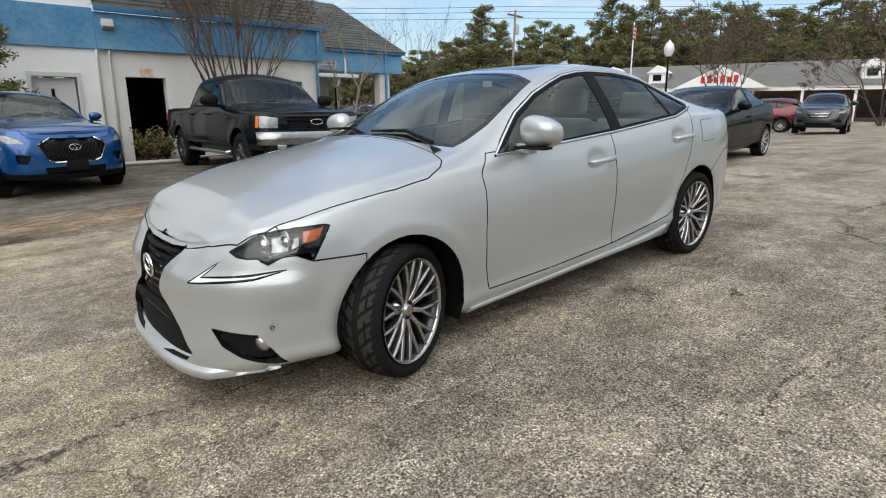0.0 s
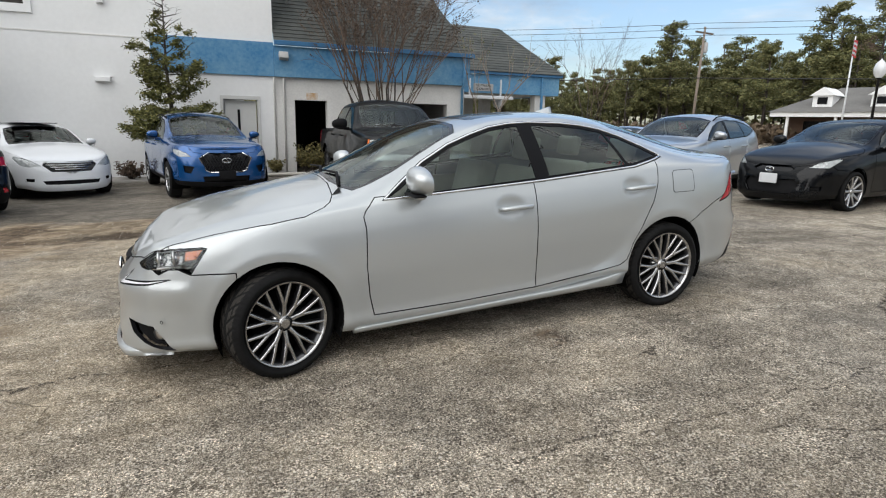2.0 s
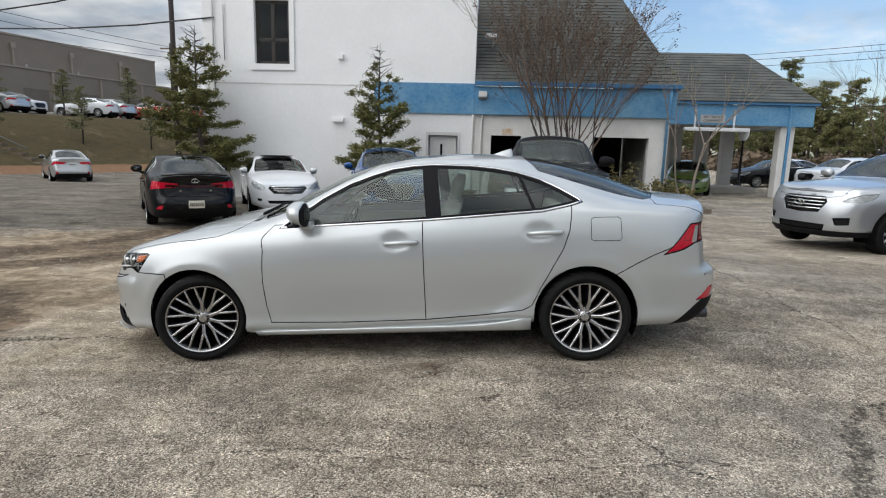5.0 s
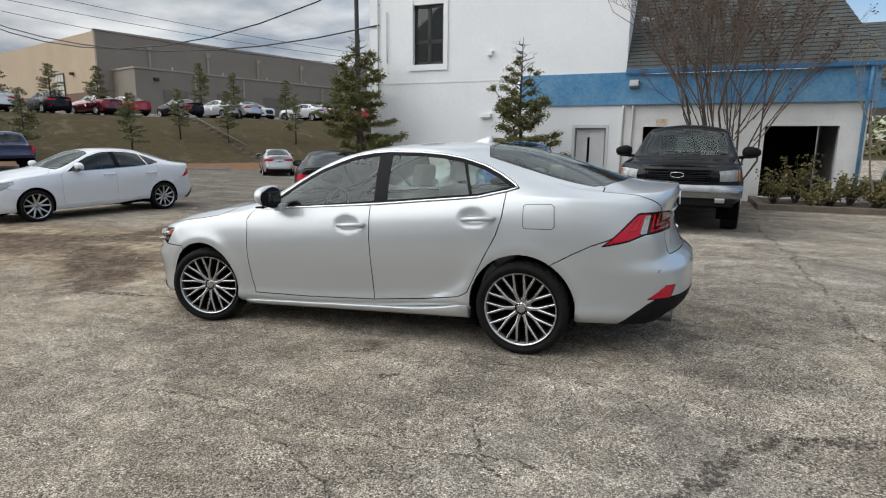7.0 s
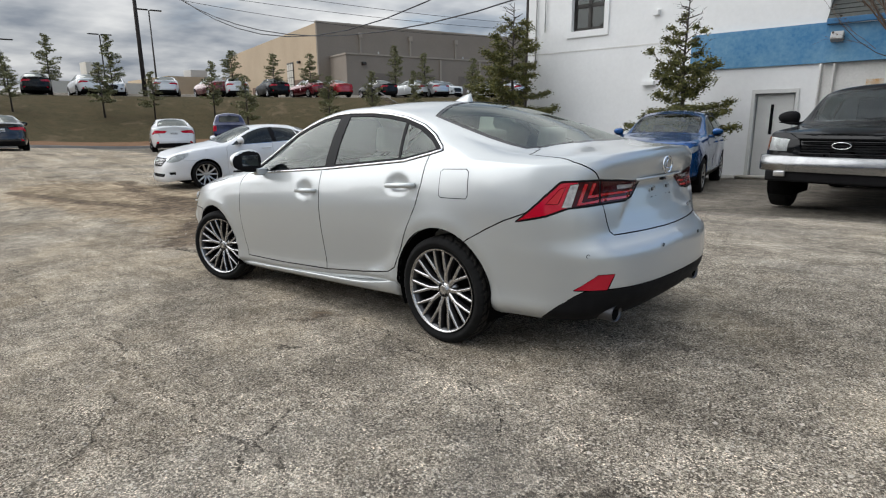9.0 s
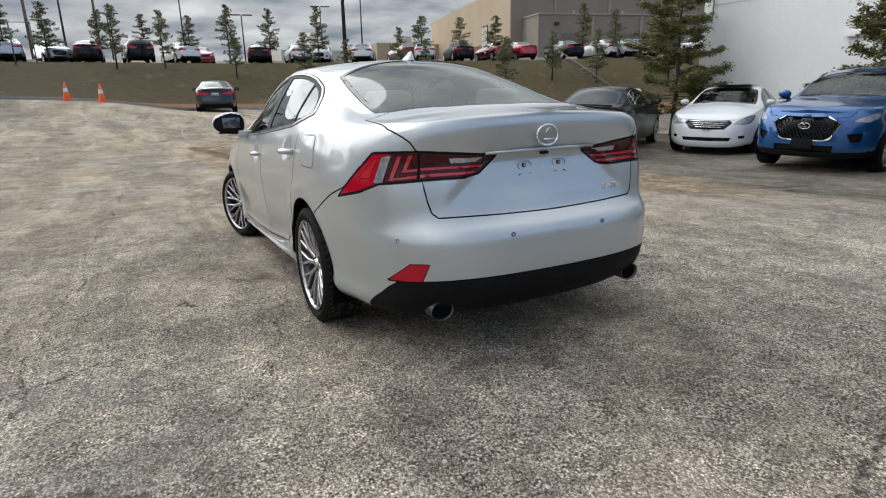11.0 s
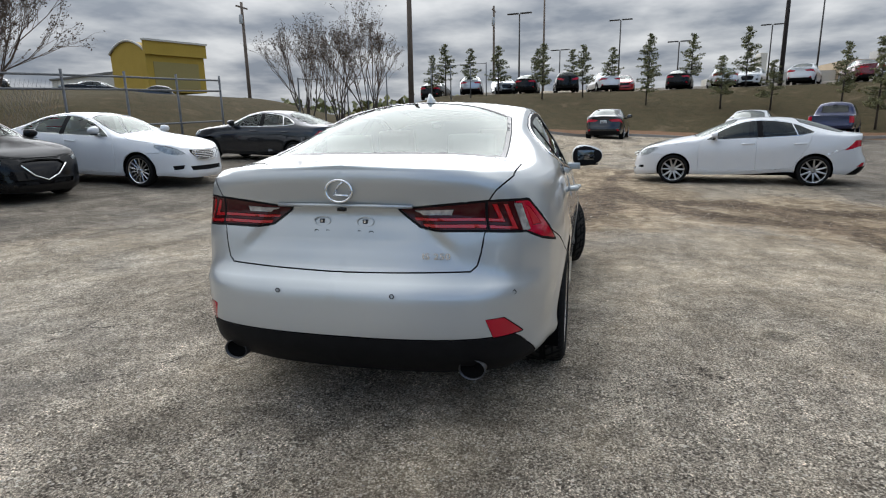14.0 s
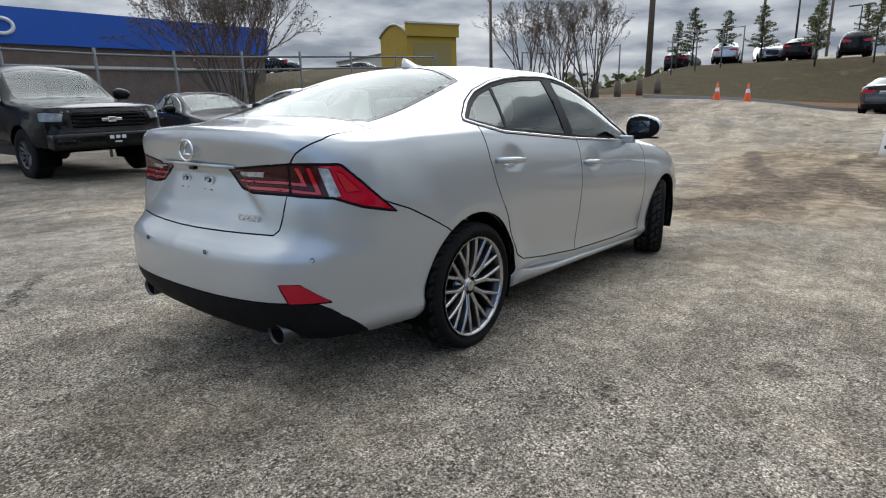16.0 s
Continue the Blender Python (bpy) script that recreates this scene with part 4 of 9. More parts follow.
SUV_FT = dict(
    dlo=[(0.62, 1.075), (0.85, 1.22), (1.1, 1.36), (1.35, 1.45), (1.7, 1.495), (2.3, 1.495), (2.75, 1.45), (3.05, 1.37), (3.1, 1.30), (2.6, 1.17), (1.7, 1.12)], bpillar=(1.58, 1.68), quarter=(2.45, -0.3), chrome=False,
    windshield=[(0.46, -0.05), (0.47, 0.4), (0.53, 0.66), (0.8, 0.665), (1.05, 0.635), (1.22, 0.605), (1.28, 0.35), (1.3, -0.05)],
    backlight=[(3.17, -0.05), (3.18, 0.45), (3.22, 0.56), (3.40, 0.58), (3.43, 0.4), (3.44, -0.05)],
    head=[(-0.10, 0.80), (-0.02, 0.86), (0.16, 0.92), (0.36, 0.935), (0.30, 0.86), (0.12, 0.80)],
    grille=[(-0.05, 0.86), (0.30, 0.87), (0.46, 0.77), (0.36, 0.56), (0.30, 0.52), (-0.05, 0.52)],
    grillelow=[(-0.05, 0.44), (0.42, 0.44), (0.40, 0.34), (-0.05, 0.33)],
    fog=[(-0.16, 0.62), (0.04, 0.64), (0.03, 0.52), (-0.10, 0.50)],
    tail=[(1.72, 1.0), (1.80, 1.10), (2.02, 1.08), (2.3, 1.0), (2.25, 0.90), (2.0, 0.92)],
    cladding=(([(-1.2, 0.1), (-1.2, 0.33), (-0.5, 0.36), (0.4, 0.36), (2.2, 0.38), (3.2, 0.42), (4, 0.46), (4, 0.1)], -1.1),),
    hood=[(-0.82, -0.05), (-0.80, 0.3), (-0.72, 0.55), (-0.50, 0.72), (0.1, 0.79), (0.36, 0.78), (0.42, 0.6), (0.44, -0.05)],
    door_f=[(0.60, 1.09), (0.50, 0.95), (0.50, 0.6), (0.54, 0.40), (1.58, 0.40), (1.60, 1.12)], door_r=[(1.60, 1.12), (1.58, 0.40), (2.16, 0.42), (2.26, 0.55), (2.42, 0.75), (2.52, 0.95), (2.54, 1.18)])
PICKUP = dict(
    outline=[(-0.95, 0, 0.50, 1.08), (-0.945, 0.4, 0.50, 1.08), (-0.90, 0.75, 0.50, 1.085), (-0.75, 0.92, 0.50, 1.10), (-0.45, 0.975, 0.52, 1.12), (0.5, 0.985, 0.52, 1.16), (1.5, 0.985, 0.52, 1.18), (2.9, 0.985, 0.52, 1.18), (3.9, 0.985, 0.54, 1.18),
             (4.5, 0.975, 0.56, 1.18), (4.68, 0.90, 0.58, 1.18), (4.74, 0.5, 0.58, 1.18), (4.75, 0, 0.58, 1.18)],
    front_profile=[(0, 0.05), (0.1, 0.0), (0.35, 0.0), (0.42, 0.05), (0.85, 0.06), (1, 0.12)], rear_profile=[(0, 0.06), (0.12, 0), (0.3, 0.0), (0.36, 0.06), (1, 0.07)],
    side_profile=[(0, 0.06), (0.08, 0.01), (0.4, 0.0), (0.6, 0.0), (0.7, 0.012), (0.9, 0.02), (1, 0.05)],
    rail=[(-0.95, 0.7, 1.10), (-0.3, 0.80, 1.15), (0.45, 0.82, 1.205), (0.65, 0.81, 1.27), (0.95, 0.76, 1.50), (1.25, 0.72, 1.68), (1.7, 0.70, 1.74), (2.6, 0.70, 1.72), (2.78, 0.71, 1.63), (2.90, 0.78, 1.24), (3.0, 0.86, 1.19), (4.8, 0.88, 1.185)],
    top=[(-0.95, 1.08), (-0.5, 1.16), (0.2, 1.21), (0.5, 1.24), (0.7, 1.33), (1.0, 1.55), (1.3, 1.75), (1.6, 1.82), (2.2, 1.85), (2.6, 1.82), (2.8, 1.70), (2.90, 1.26), (3.0, 1.19), (4.8, 1.185)],
    wheels=(0.0, 3.53), tyre=0.39, arch=0.45, rim=0.215, track=0.84, half=0.985, sill=0.42, flare=0.03, soften=2, tyre_w=0.27, cabin=dict(x=(0.55, 2.85), belt=1.16, front_seat=1.4, rear_seat=2.2))
PICKUP_FT = dict(
    dlo=[(0.72, 1.22), (0.98, 1.45), (1.22, 1.63), (1.5, 1.685), (2.4, 1.68), (2.62, 1.64), (2.70, 1.30), (2.6, 1.235)], bpillar=(1.66, 1.76), chrome=False, chrome_w=0.02,
    windshield=[(0.54, -0.05), (0.55, 0.5), (0.60, 0.75), (0.85, 0.755), (1.1, 0.715), (1.25, 0.68), (1.30, 0.4), (1.31, -0.05)], backlight=[(-0.05, 1.32), (0.58, 1.32), (0.56, 1.64), (-0.05, 1.66)], back_top=False,
    head=[(-0.16, 0.86), (-0.16, 1.03), (0.06, 1.055), (0.18, 1.05), (0.20, 0.87)], amber=[(0.135, 0.85), (0.135, 1.06), (0.20, 1.06), (0.22, 0.86)], headmat=HEADM,
    grille=[(-0.05, 1.03), (0.50, 1.03), (0.46, 0.86), (-0.05, 0.84)], grillelow=[(-0.05, 0.60), (0.45, 0.60), (0.45, 0.52), (-0.05, 0.52)],
    tail=[(2.42, 0.85), (2.42, 1.14), (2.74, 1.14), (2.74, 0.85)],
    hood=[(-0.88, -0.05), (-0.86, 0.5), (-0.75, 0.72), (-0.4, 0.80), (0.45, 0.86), (0.52, 0.6), (0.53, -0.05)],
    door_f=[(0.66, 1.20), (0.60, 1.0), (0.60, 0.60), (1.70, 0.60), (1.71, 1.22)], door_r=[(1.71, 1.22), (1.70, 0.60), (2.72, 0.60), (2.74, 1.22)])


def scaled_car(root, sx, sy, sz):
    """Bakes a scale into the panels of a car, and moves its wheels to match."""
    d = Matrix.Diagonal((sx, sy, sz, 1))
    seen = set()
    for o in root.children:
        if o.name.startswith("wheel") and not o.name.startswith("wheel_well"):
            o.location = (o.location.x * sx, o.location.y * sy, o.location.z)
        else:
            for q in (o, *o.children):
                if q.data.name not in seen:
                    q.data.transform(d)
                    seen.add(q.data.name)


def badge(root, x, y, z, w, h, mat=None, face=-1, bar=True):
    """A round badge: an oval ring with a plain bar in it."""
    b = bmesh.new()
    pts = [(x, y + w / 2 * math.cos(a), z + h / 2 * math.sin(a)) for a in [k * math.tau / 28 for k in range(29)]]
    tube(b, pts, min(w, h) * 0.07, 6, False)
    if bar:
        tube(b, [(x, y + w * 0.16, z + h * 0.40), (x, y - w * 0.02, z + h * 0.22), (x, y - w * 0.20, z - h * 0.20), (x, y + w * 0.36, z - h * 0.20)], min(w, h) * 0.055, 6)
    return part("badge", b, mat or CHROME, root, "oval chrome badge")


def slats(root, rows, mat, name="grille_bar", label=""):
    """Horizontal bars, each (x, half width, z, thickness, bow)."""
    for x, hw, z, th, bow in rows:
        b = bmesh.new()
        n = 10
        pts = [(x + bow * (q / n * 2 - 1) ** 2, hw * (q / n * 2 - 1), z) for q in range(n + 1)]
        for dz in (0,):
            ring = []
            for p in pts:
                ring.append([b.verts.new((p[0] + ax, p[1], p[2] + az)) for ax, az in ((-0.012, 0), (0, th / 2), (0.03, th / 2), (0.03, -th / 2), (0, -th / 2))])
            for r0, r1 in zip(ring, ring[1:]):
                for k in range(5):
                    b.faces.new((r0[k], r0[(k + 1) % 5], r1[(k + 1) % 5], r1[k]))
            b.faces.new(ring[0]), b.faces.new(ring[-1][::-1])
        bmesh.ops.recalc_face_normals(b, faces=b.faces[:])
        part(name, b, mat, root, label)


def plate(root, x, y, z, front, mat, w=0.30, h=0.155, text=True):
    """A number plate with its characters as plain bars."""
    b = bmesh.new()
    box(b, x - 0.006, x + 0.006, y - w / 2, y + w / 2, z - h / 2, z + h / 2, 0.003)
    pl = part("number_plate", b, mat, root, "pale number plate")
    if text:
        s = -0.009 if front else 0.009
        for k in range(7):
            b = bmesh.new()
            yy = y - w * 0.38 + k * w * 0.127
            box(b, x + s - 0.003, x + s + 0.003, yy - w * 0.035, yy + w * 0.035, z - h * 0.25, z + h * 0.2)
            part("plate_character", b, DARKTRIM, pl)


def put(x, y, th, dz=0.0, zz=None):
    """The pose of a car whose front axle stands at x, y, with its tail towards the angle th."""
    z0 = gz(x, y) if zz is None else zz
    r = (math.cos(radians(th)), math.sin(radians(th)))
    z1 = gz(x + 2.75 * r[0], y + 2.75 * r[1]) if zz is None else zz
    return pose(x, y, z0 + dz, 0, 0, th) @ pose(0, 0, 0, 0, -math.degrees(math.atan2(z1 - z0, 2.75)), 0)


# ---- the silver sedan ----
SEDAN = dict(
    outline=[(-0.905, 0, 0.15, 0.705), (-0.9038, 0.09, 0.15, 0.705), (-0.90, 0.18, 0.15, 0.705), (-0.8905, 0.28, 0.152, 0.707), (-0.874, 0.38, 0.155, 0.712), (-0.845, 0.485, 0.16, 0.728), (-0.798, 0.58, 0.17, 0.75), (-0.738, 0.666, 0.183, 0.776), (-0.66, 0.74, 0.20, 0.80), (-0.45, 0.845, 0.215, 0.83),
             (-0.2, 0.885, 0.215, 0.872), (0.1, 0.895, 0.21, 0.918), (0.5, 0.90, 0.205, 0.955), (1.0, 0.905, 0.21, 0.982), (1.7, 0.905, 0.24, 1.012), (2.3, 0.902, 0.285, 1.042),
             (2.75, 0.898, 0.26, 1.07), (3.1, 0.888, 0.25, 1.065), (3.4, 0.845, 0.24, 1.045), (3.62, 0.755, 0.23, 1.04), (3.708, 0.685, 0.228, 1.05), (3.77, 0.60, 0.225, 1.06), (3.808, 0.505, 0.223, 1.067), (3.834, 0.40, 0.22, 1.074), (3.850, 0.30, 0.22, 1.079), (3.859, 0.20, 0.22, 1.082), (3.8635, 0.10, 0.22, 1.0845), (3.865, 0, 0.22, 1.085)],
    front_profile=[(0, 0.04), (0.08, 0.005), (0.2, 0.0), (0.41, 0.02), (0.70, 0.045), (0.88, 0.085), (1, 0.14)],
    rear_profile=[(0, 0.16), (0.10, 0.05), (0.18, 0.01), (0.28, 0.0), (0.40, 0.002), (0.457, 0.006), (0.472, 0.022), (0.505, 0.074), (0.525, 0.088), (0.70, 0.116), (0.82, 0.14), (0.92, 0.115), (0.97, 0.10), (1, 0.115)],
    side_profile=[(0, 0.075), (0.04, 0.035), (0.09, 0.02), (0.14, 0.03), (0.3, 0.02), (0.5, 0.004), (0.66, 0.0), (0.8, 0.010), (0.92, 0.03), (1, 0.055)],
    rail=[(-0.9, 0.50, 0.72), (-0.7, 0.58, 0.785), (-0.55, 0.62, 0.838), (-0.2, 0.665, 0.925), (0.1, 0.69, 0.968), (0.35, 0.705, 0.998), (0.55, 0.71, 1.035), (0.75, 0.695, 1.115), (0.95, 0.668, 1.215),
          (1.15, 0.64, 1.31), (1.4, 0.61, 1.39), (1.7, 0.595, 1.428), (2.0, 0.59, 1.42), (2.3, 0.595, 1.372), (2.55, 0.61, 1.295), (2.8, 0.635, 1.215), (3.0, 0.65, 1.155), (3.2, 0.66, 1.113), (3.5, 0.65, 1.085), (3.9, 0.58, 1.075)],
    top=[(-0.92, 0.66), (-0.79, 0.702), (-0.755, 0.722), (-0.70, 0.764), (-0.62, 0.808), (-0.54, 0.844), (-0.33, 0.91), (-0.1, 0.975), (0.1, 1.018), (0.30, 1.05), (0.42, 1.072), (0.55, 1.12), (0.8, 1.232), (1.05, 1.335), (1.3, 1.415), (1.6, 1.457), (1.95, 1.47),
         (2.3, 1.452), (2.6, 1.41), (2.9, 1.33), (3.15, 1.24), (3.33, 1.172), (3.45, 1.135), (3.58, 1.117), (3.87, 1.095)],
    wheels=(0.0, 2.80), tyre=0.322, arch=0.358, rim=0.246, track=0.785, half=0.905, sill=0.19, flare=0.016, soften=2,
    cabin=dict(x=(0.5, 3.15), belt=0.98, front_seat=1.45, rear_seat=2.35))
SEDAN_FT = dict(
    dlo=[(0.64, 0.98), (0.75, 1.062), (0.94, 1.187), (1.133, 1.285), (1.30, 1.342), (1.444, 1.382), (1.60, 1.402), (1.75, 1.406), (2.003, 1.393), (2.18, 1.372), (2.336, 1.341), (2.50, 1.288), (2.64, 1.222), (2.752, 1.157), (2.782, 1.128), (2.70, 1.106), (2.5, 1.068), (1.72, 1.020)],
    bpillar=(1.675, 1.785), quarter=(2.40, -0.42),
    windshield=[(0.44, -0.05), (0.43, 0.35), (0.455, 0.56), (0.50, 0.672), (0.75, 0.665), (1.0, 0.625), (1.22, 0.58), (1.29, 0.4), (1.315, -0.05)],
    backlight=[(2.40, -0.05), (2.43, 0.32), (2.50, 0.54), (2.75, 0.575), (3.05, 0.60), (3.24, 0.612), (3.31, 0.55), (3.39, 0.3), (3.42, -0.05)],
    head=[(-0.053, 0.719), (0.009, 0.75), (0.079, 0.789), (0.14, 0.797), (0.212, 0.803), (0.326, 0.806), (0.345, 0.80), (0.329, 0.756), (0.285, 0.668), (0.277, 0.70), (0.171, 0.697), (0.115, 0.670), (0.087, 0.684), (0.08, 0.694), (0.037, 0.695), (-0.013, 0.699)],
    amber=[(0.246, 0.79), (0.325, 0.797), (0.305, 0.75), (0.25, 0.742)],
    drl=[(-0.268, 0.580), (-0.101, 0.677), (-0.19, 0.612), (0.035, 0.632), (0.186, 0.645), (0.056, 0.614), (-0.123, 0.596)],
    grille=[(-0.05, 0.683), (0.16, 0.686), (0.292, 0.694), (0.262, 0.665), (0.19, 0.60), (0.145, 0.52), (0.15, 0.485), (0.26, 0.43), (0.36, 0.363), (0.45, 0.27), (0.40, 0.225), (-0.05, 0.205)],
    grillelow=[(-0.05, 0.355), (0.368, 0.355), (0.45, 0.27), (0.40, 0.225), (-0.05, 0.205)],
    fog=[(-0.161, 0.394), (0.038, 0.37), (0.07, 0.325), (0.142, 0.232), (0.096, 0.233), (-0.037, 0.273), (-0.119, 0.325)],
    tail=[(2.455, 0.929), (2.295, 0.948), (2.158, 0.963), (1.98, 0.962), (1.963, 0.958), (1.889, 0.894), (1.748, 0.762), (1.78, 0.768), (1.891, 0.79), (1.999, 0.828), (2.181, 0.838), (2.339, 0.838), (2.385, 0.851)],
    taildark=[(2.47, 0.940), (2.17, 0.968), (2.058, 0.972), (1.995, 0.815), (2.17, 0.820), (2.40, 0.835)], tailrev=[(2.40, 0.921), (2.277, 0.925), (2.284, 0.902), (2.378, 0.902)],
    tailstrip=[(2.40, 0.890), (2.187, 0.893), (2.122, 0.888), (2.150, 0.946), (2.130, 0.948), (2.096, 0.873), (2.187, 0.879), (2.395, 0.878)],
    tailstrip2=[(2.375, 0.866), (2.19, 0.867), (2.067, 0.855), (2.104, 0.946), (2.084, 0.947), (2.040, 0.842), (2.19, 0.851), (2.37, 0.852)],
    tailclear=[(2.056, 0.948), (2.013, 0.944), (1.967, 0.834), (2.012, 0.829)], tailcorner=[(1.990, 0.934), (1.963, 0.925), (1.892, 0.852), (1.950, 0.851)],
    tailseam=[(2.176, 0.972), (2.167, 0.972), (2.160, 0.82), (2.169, 0.82)], headbowl=[(0.075, 0.728), (0.10, 0.768), (0.16, 0.780), (0.232, 0.787), (0.236, 0.735), (0.20, 0.718), (0.12, 0.704)],
    reflector=[(2.225, 0.492), (2.14, 0.492), (2.02, 0.412), (2.186, 0.412)],
    diffuser=((SIDE, [(3.37, 0.10), (3.37, 0.205), (3.50, 0.305), (3.60, 0.38), (3.66, 0.415), (4.0, 0.417), (4.0, 0.10)], -1.1),),
    hood=[(-0.786, -0.05), (-0.781, 0.18), (-0.760, 0.316), (-0.72, 0.50), (-0.665, 0.637), (-0.62, 0.68), (-0.57, 0.717), (-0.443, 0.767), (-0.272, 0.80), (-0.17, 0.819), (0, 0.838), (0.193, 0.84), (0.30, 0.80), (0.345, 0.76), (0.38, 0.66), (0.41, 0.4), (0.42, -0.05)],
    trunk=((REAR, [(-0.05, 1.2), (0.70, 1.2), (0.69, 1.055), (0.63, 1.0), (0.605, 0.96), (0.592, 0.835), (0.58, 0.755), (0.565, 0.70), (0.54, 0.678), (-0.05, 0.668)], -0.3), (TOP, [(3.43, -0.05), (3.40, 0.3), (3.32, 0.56), (3.42, 0.63), (3.56, 0.685), (3.66, 0.64), (3.95, 0.62), (3.95, -0.05)], 0.3)),
    door_f=[(0.60, 1.0), (0.53, 0.93), (0.513, 0.90), (0.522, 0.83), (0.51, 0.605), (0.522, 0.42), (0.545, 0.296), (1.1, 0.298), (1.676, 0.316), (1.668, 1.03)],
    door_r=[(1.668, 1.03), (1.676, 0.316), (2.1, 0.350), (2.361, 0.385), (2.425, 0.42), (2.49, 0.55), (2.565, 0.69), (2.64, 0.82), (2.683, 0.947), (2.70, 1.08), (2.695, 1.15)],
    fuel=[(2.825, 0.885), (2.84, 0.87), (3.02, 0.868), (3.036, 0.885), (3.03, 1.015), (3.01, 1.03), (2.845, 1.03), (2.825, 1.015)],
    bump_f=[(-1.1, 0.05), (-1.1, 0.9), (-0.56, 0.9), (-0.50, 0.70), (-0.438, 0.668), (-0.213, 0.662), (-0.2, 0.05)],
    bump_r=[(3.0, 0.1), (3.0, 0.632), (3.03, 0.65), (3.14, 0.708), (3.26, 0.765), (3.36, 0.80), (3.50, 0.86), (4.1, 0.86), (4.1, 0.1)])

HERO_M = pose(1.556, 2.885, -0.019, 0, -2.76, 0)
hero_ft = dict(SEDAN_FT, wsglass=CARGLASS, rwglass=SIDEGLASS, cups=[(1.495, 0.875), (2.495, 0.933)], flap_left=True)
hero_ft["sunroof"] = [(1.40, -0.05), (1.41, 0.36), (1.44, 0.39), (1.76, 0.40), (1.79, 0.36), (1.80, -0.05)]
hero = build_car("sedan", "silver four-door sedan with chrome trim and turned front wheels", SEDAN, hero_ft, SILVER, HERO_M, group="", step=0.0195, cabin=LEATHER, glassm=SIDEGLASS, wheelstyle="forked", fine=True, steer=19.0)
mirrors(hero, 0.86, 0.86, 1.06, SILVER)
handles(hero, [(1.515, 0.873), (2.515, 0.932)], 0.893, SILVER)


def small(name, parent, mat, label, *bxs, bevel=0.003):
    return part(name, boxes(*bxs, bevel=bevel), mat, parent, label)


# grille bars, badge and mesh
slats(hero, [(-0.80 + 0.35 * (0.70 - z) * -0.6, w, z, 0.016, 0.03) for z, w in ((0.662, 0.238), (0.628, 0.205), (0.592, 0.178), (0.556, 0.155), (0.52, 0.138), (0.485, 0.145), (0.45, 0.22))], TRIM)
small("grille_crossbar", hero, TRIM, "", (-0.868, -0.83, -0.30, 0.30, 0.372, 0.418), bevel=0.012)
mesh_bm = bmesh.new()
for i in range(36):
    for sg in (-1, 1):
        y0 = -0.42 + i * 0.024
        tube(mesh_bm, [(-0.852 + 0.25 * y0 * y0, y0, 0.215), (-0.858 + 0.25 * (y0 + sg * 0.09) ** 2, y0 + sg * 0.09, 0.355)], 0.0035, 4, False)
mo = part("intake_mesh", mesh_bm, TRIM, hero, "black honeycomb intake mesh")
mo["kind"] = "stuff"
badge(hero, -0.858, 0, 0.575, 0.135, 0.105)
badge(hero, 3.758, 0, 1.0, 0.115, 0.09, bar=True)
# headlamp projectors and reflectors, fog lamps, parking sensors
for sg in (-1, 1):
    for x, y, z, r in ((-0.575, 0.715, 0.742, 0.030), (-0.50, 0.755, 0.748, 0.032)):
        b = bmesh.new()
        bmesh.ops.create_uvsphere(b, u_segments=16, v_segments=10, radius=r, matrix=Matrix.Translation((x, sg * y, z)))
        part("projector_lens", b, CHROME, hero, "bright projector lens")
        b = bmesh.new()
        pts = [(x - 0.012 + 0.3 * 0, sg * (y + 0.012) + (r + 0.010) * 0.7 * math.cos(a) * 1.0, z + (r + 0.010) * math.sin(a)) for a in [k * math.tau / 20 for k in range(21)]]
        tube(b, pts, 0.006, 6, False)
        part("projector_ring", b, SATIN, hero)
    small("headlamp_bar", hero, SATIN, "", (-0.60, -0.42, sg * 0.755 - 0.03, sg * 0.755 + 0.03, 0.702, 0.712))
    b = bmesh.new()
    lathe(b, [(0.0005, -0.02), (0.03, -0.018), (0.038, 0.0), (0.042, 0.03)], 20, "y")
    bmesh.ops.transform(b, matrix=pose(-0.635, sg * 0.70, 0.325, 0, 0, -52 if sg < 0 else 232), verts=b.verts[:])
    part("fog_lamp", b, SATIN, hero, "round fog lamp")
for x, y, z, ax in ((3.852, 0.25, 0.594, "r"), (3.852, -0.25, 0.594, "r"), (3.664, 0.712, 0.591, "d"), (3.664, -0.712, 0.591, "e"), (-0.615, -0.765, 0.405, "e"), (-0.615, 0.765, 0.405, "d")):
    b = bmesh.new()
    pts = []
    for k in range(17):
        a = k * math.tau / 16
        c, s_ = 0.0085 * math.cos(a), 0.0085 * math.sin(a)
        if ax == "r":
            pts.append((x, y + c, z + s_))
        else:
            sx = 1 if x > 0 else -1
            pts.append((x - sx * abs(0) + c * 0.70 * (-1 if y * sx > 0 else 1), y + c * 0.70, z + s_))
    tube(b, pts, 0.0022, 5, False)
    part("parking_sensor", b, DARKTRIM, hero, "small round parking sensor")
# boot lid: chrome strip, camera, plate mounts, badge letters
b = bmesh.new()
tube(b, [(3.715, -0.30, 0.936), (3.732, -0.15, 0.938), (3.738, 0, 0.939), (3.732, 0.15, 0.938), (3.715, 0.30, 0.936)], 0.008, 8)
part("boot_strip", b, SILVER, hero, "slim strip over the plate recess")
small("reversing_camera", hero, GLOSSBLACK, "", (3.722, 3.745, -0.018, 0.018, 0.915, 0.93))
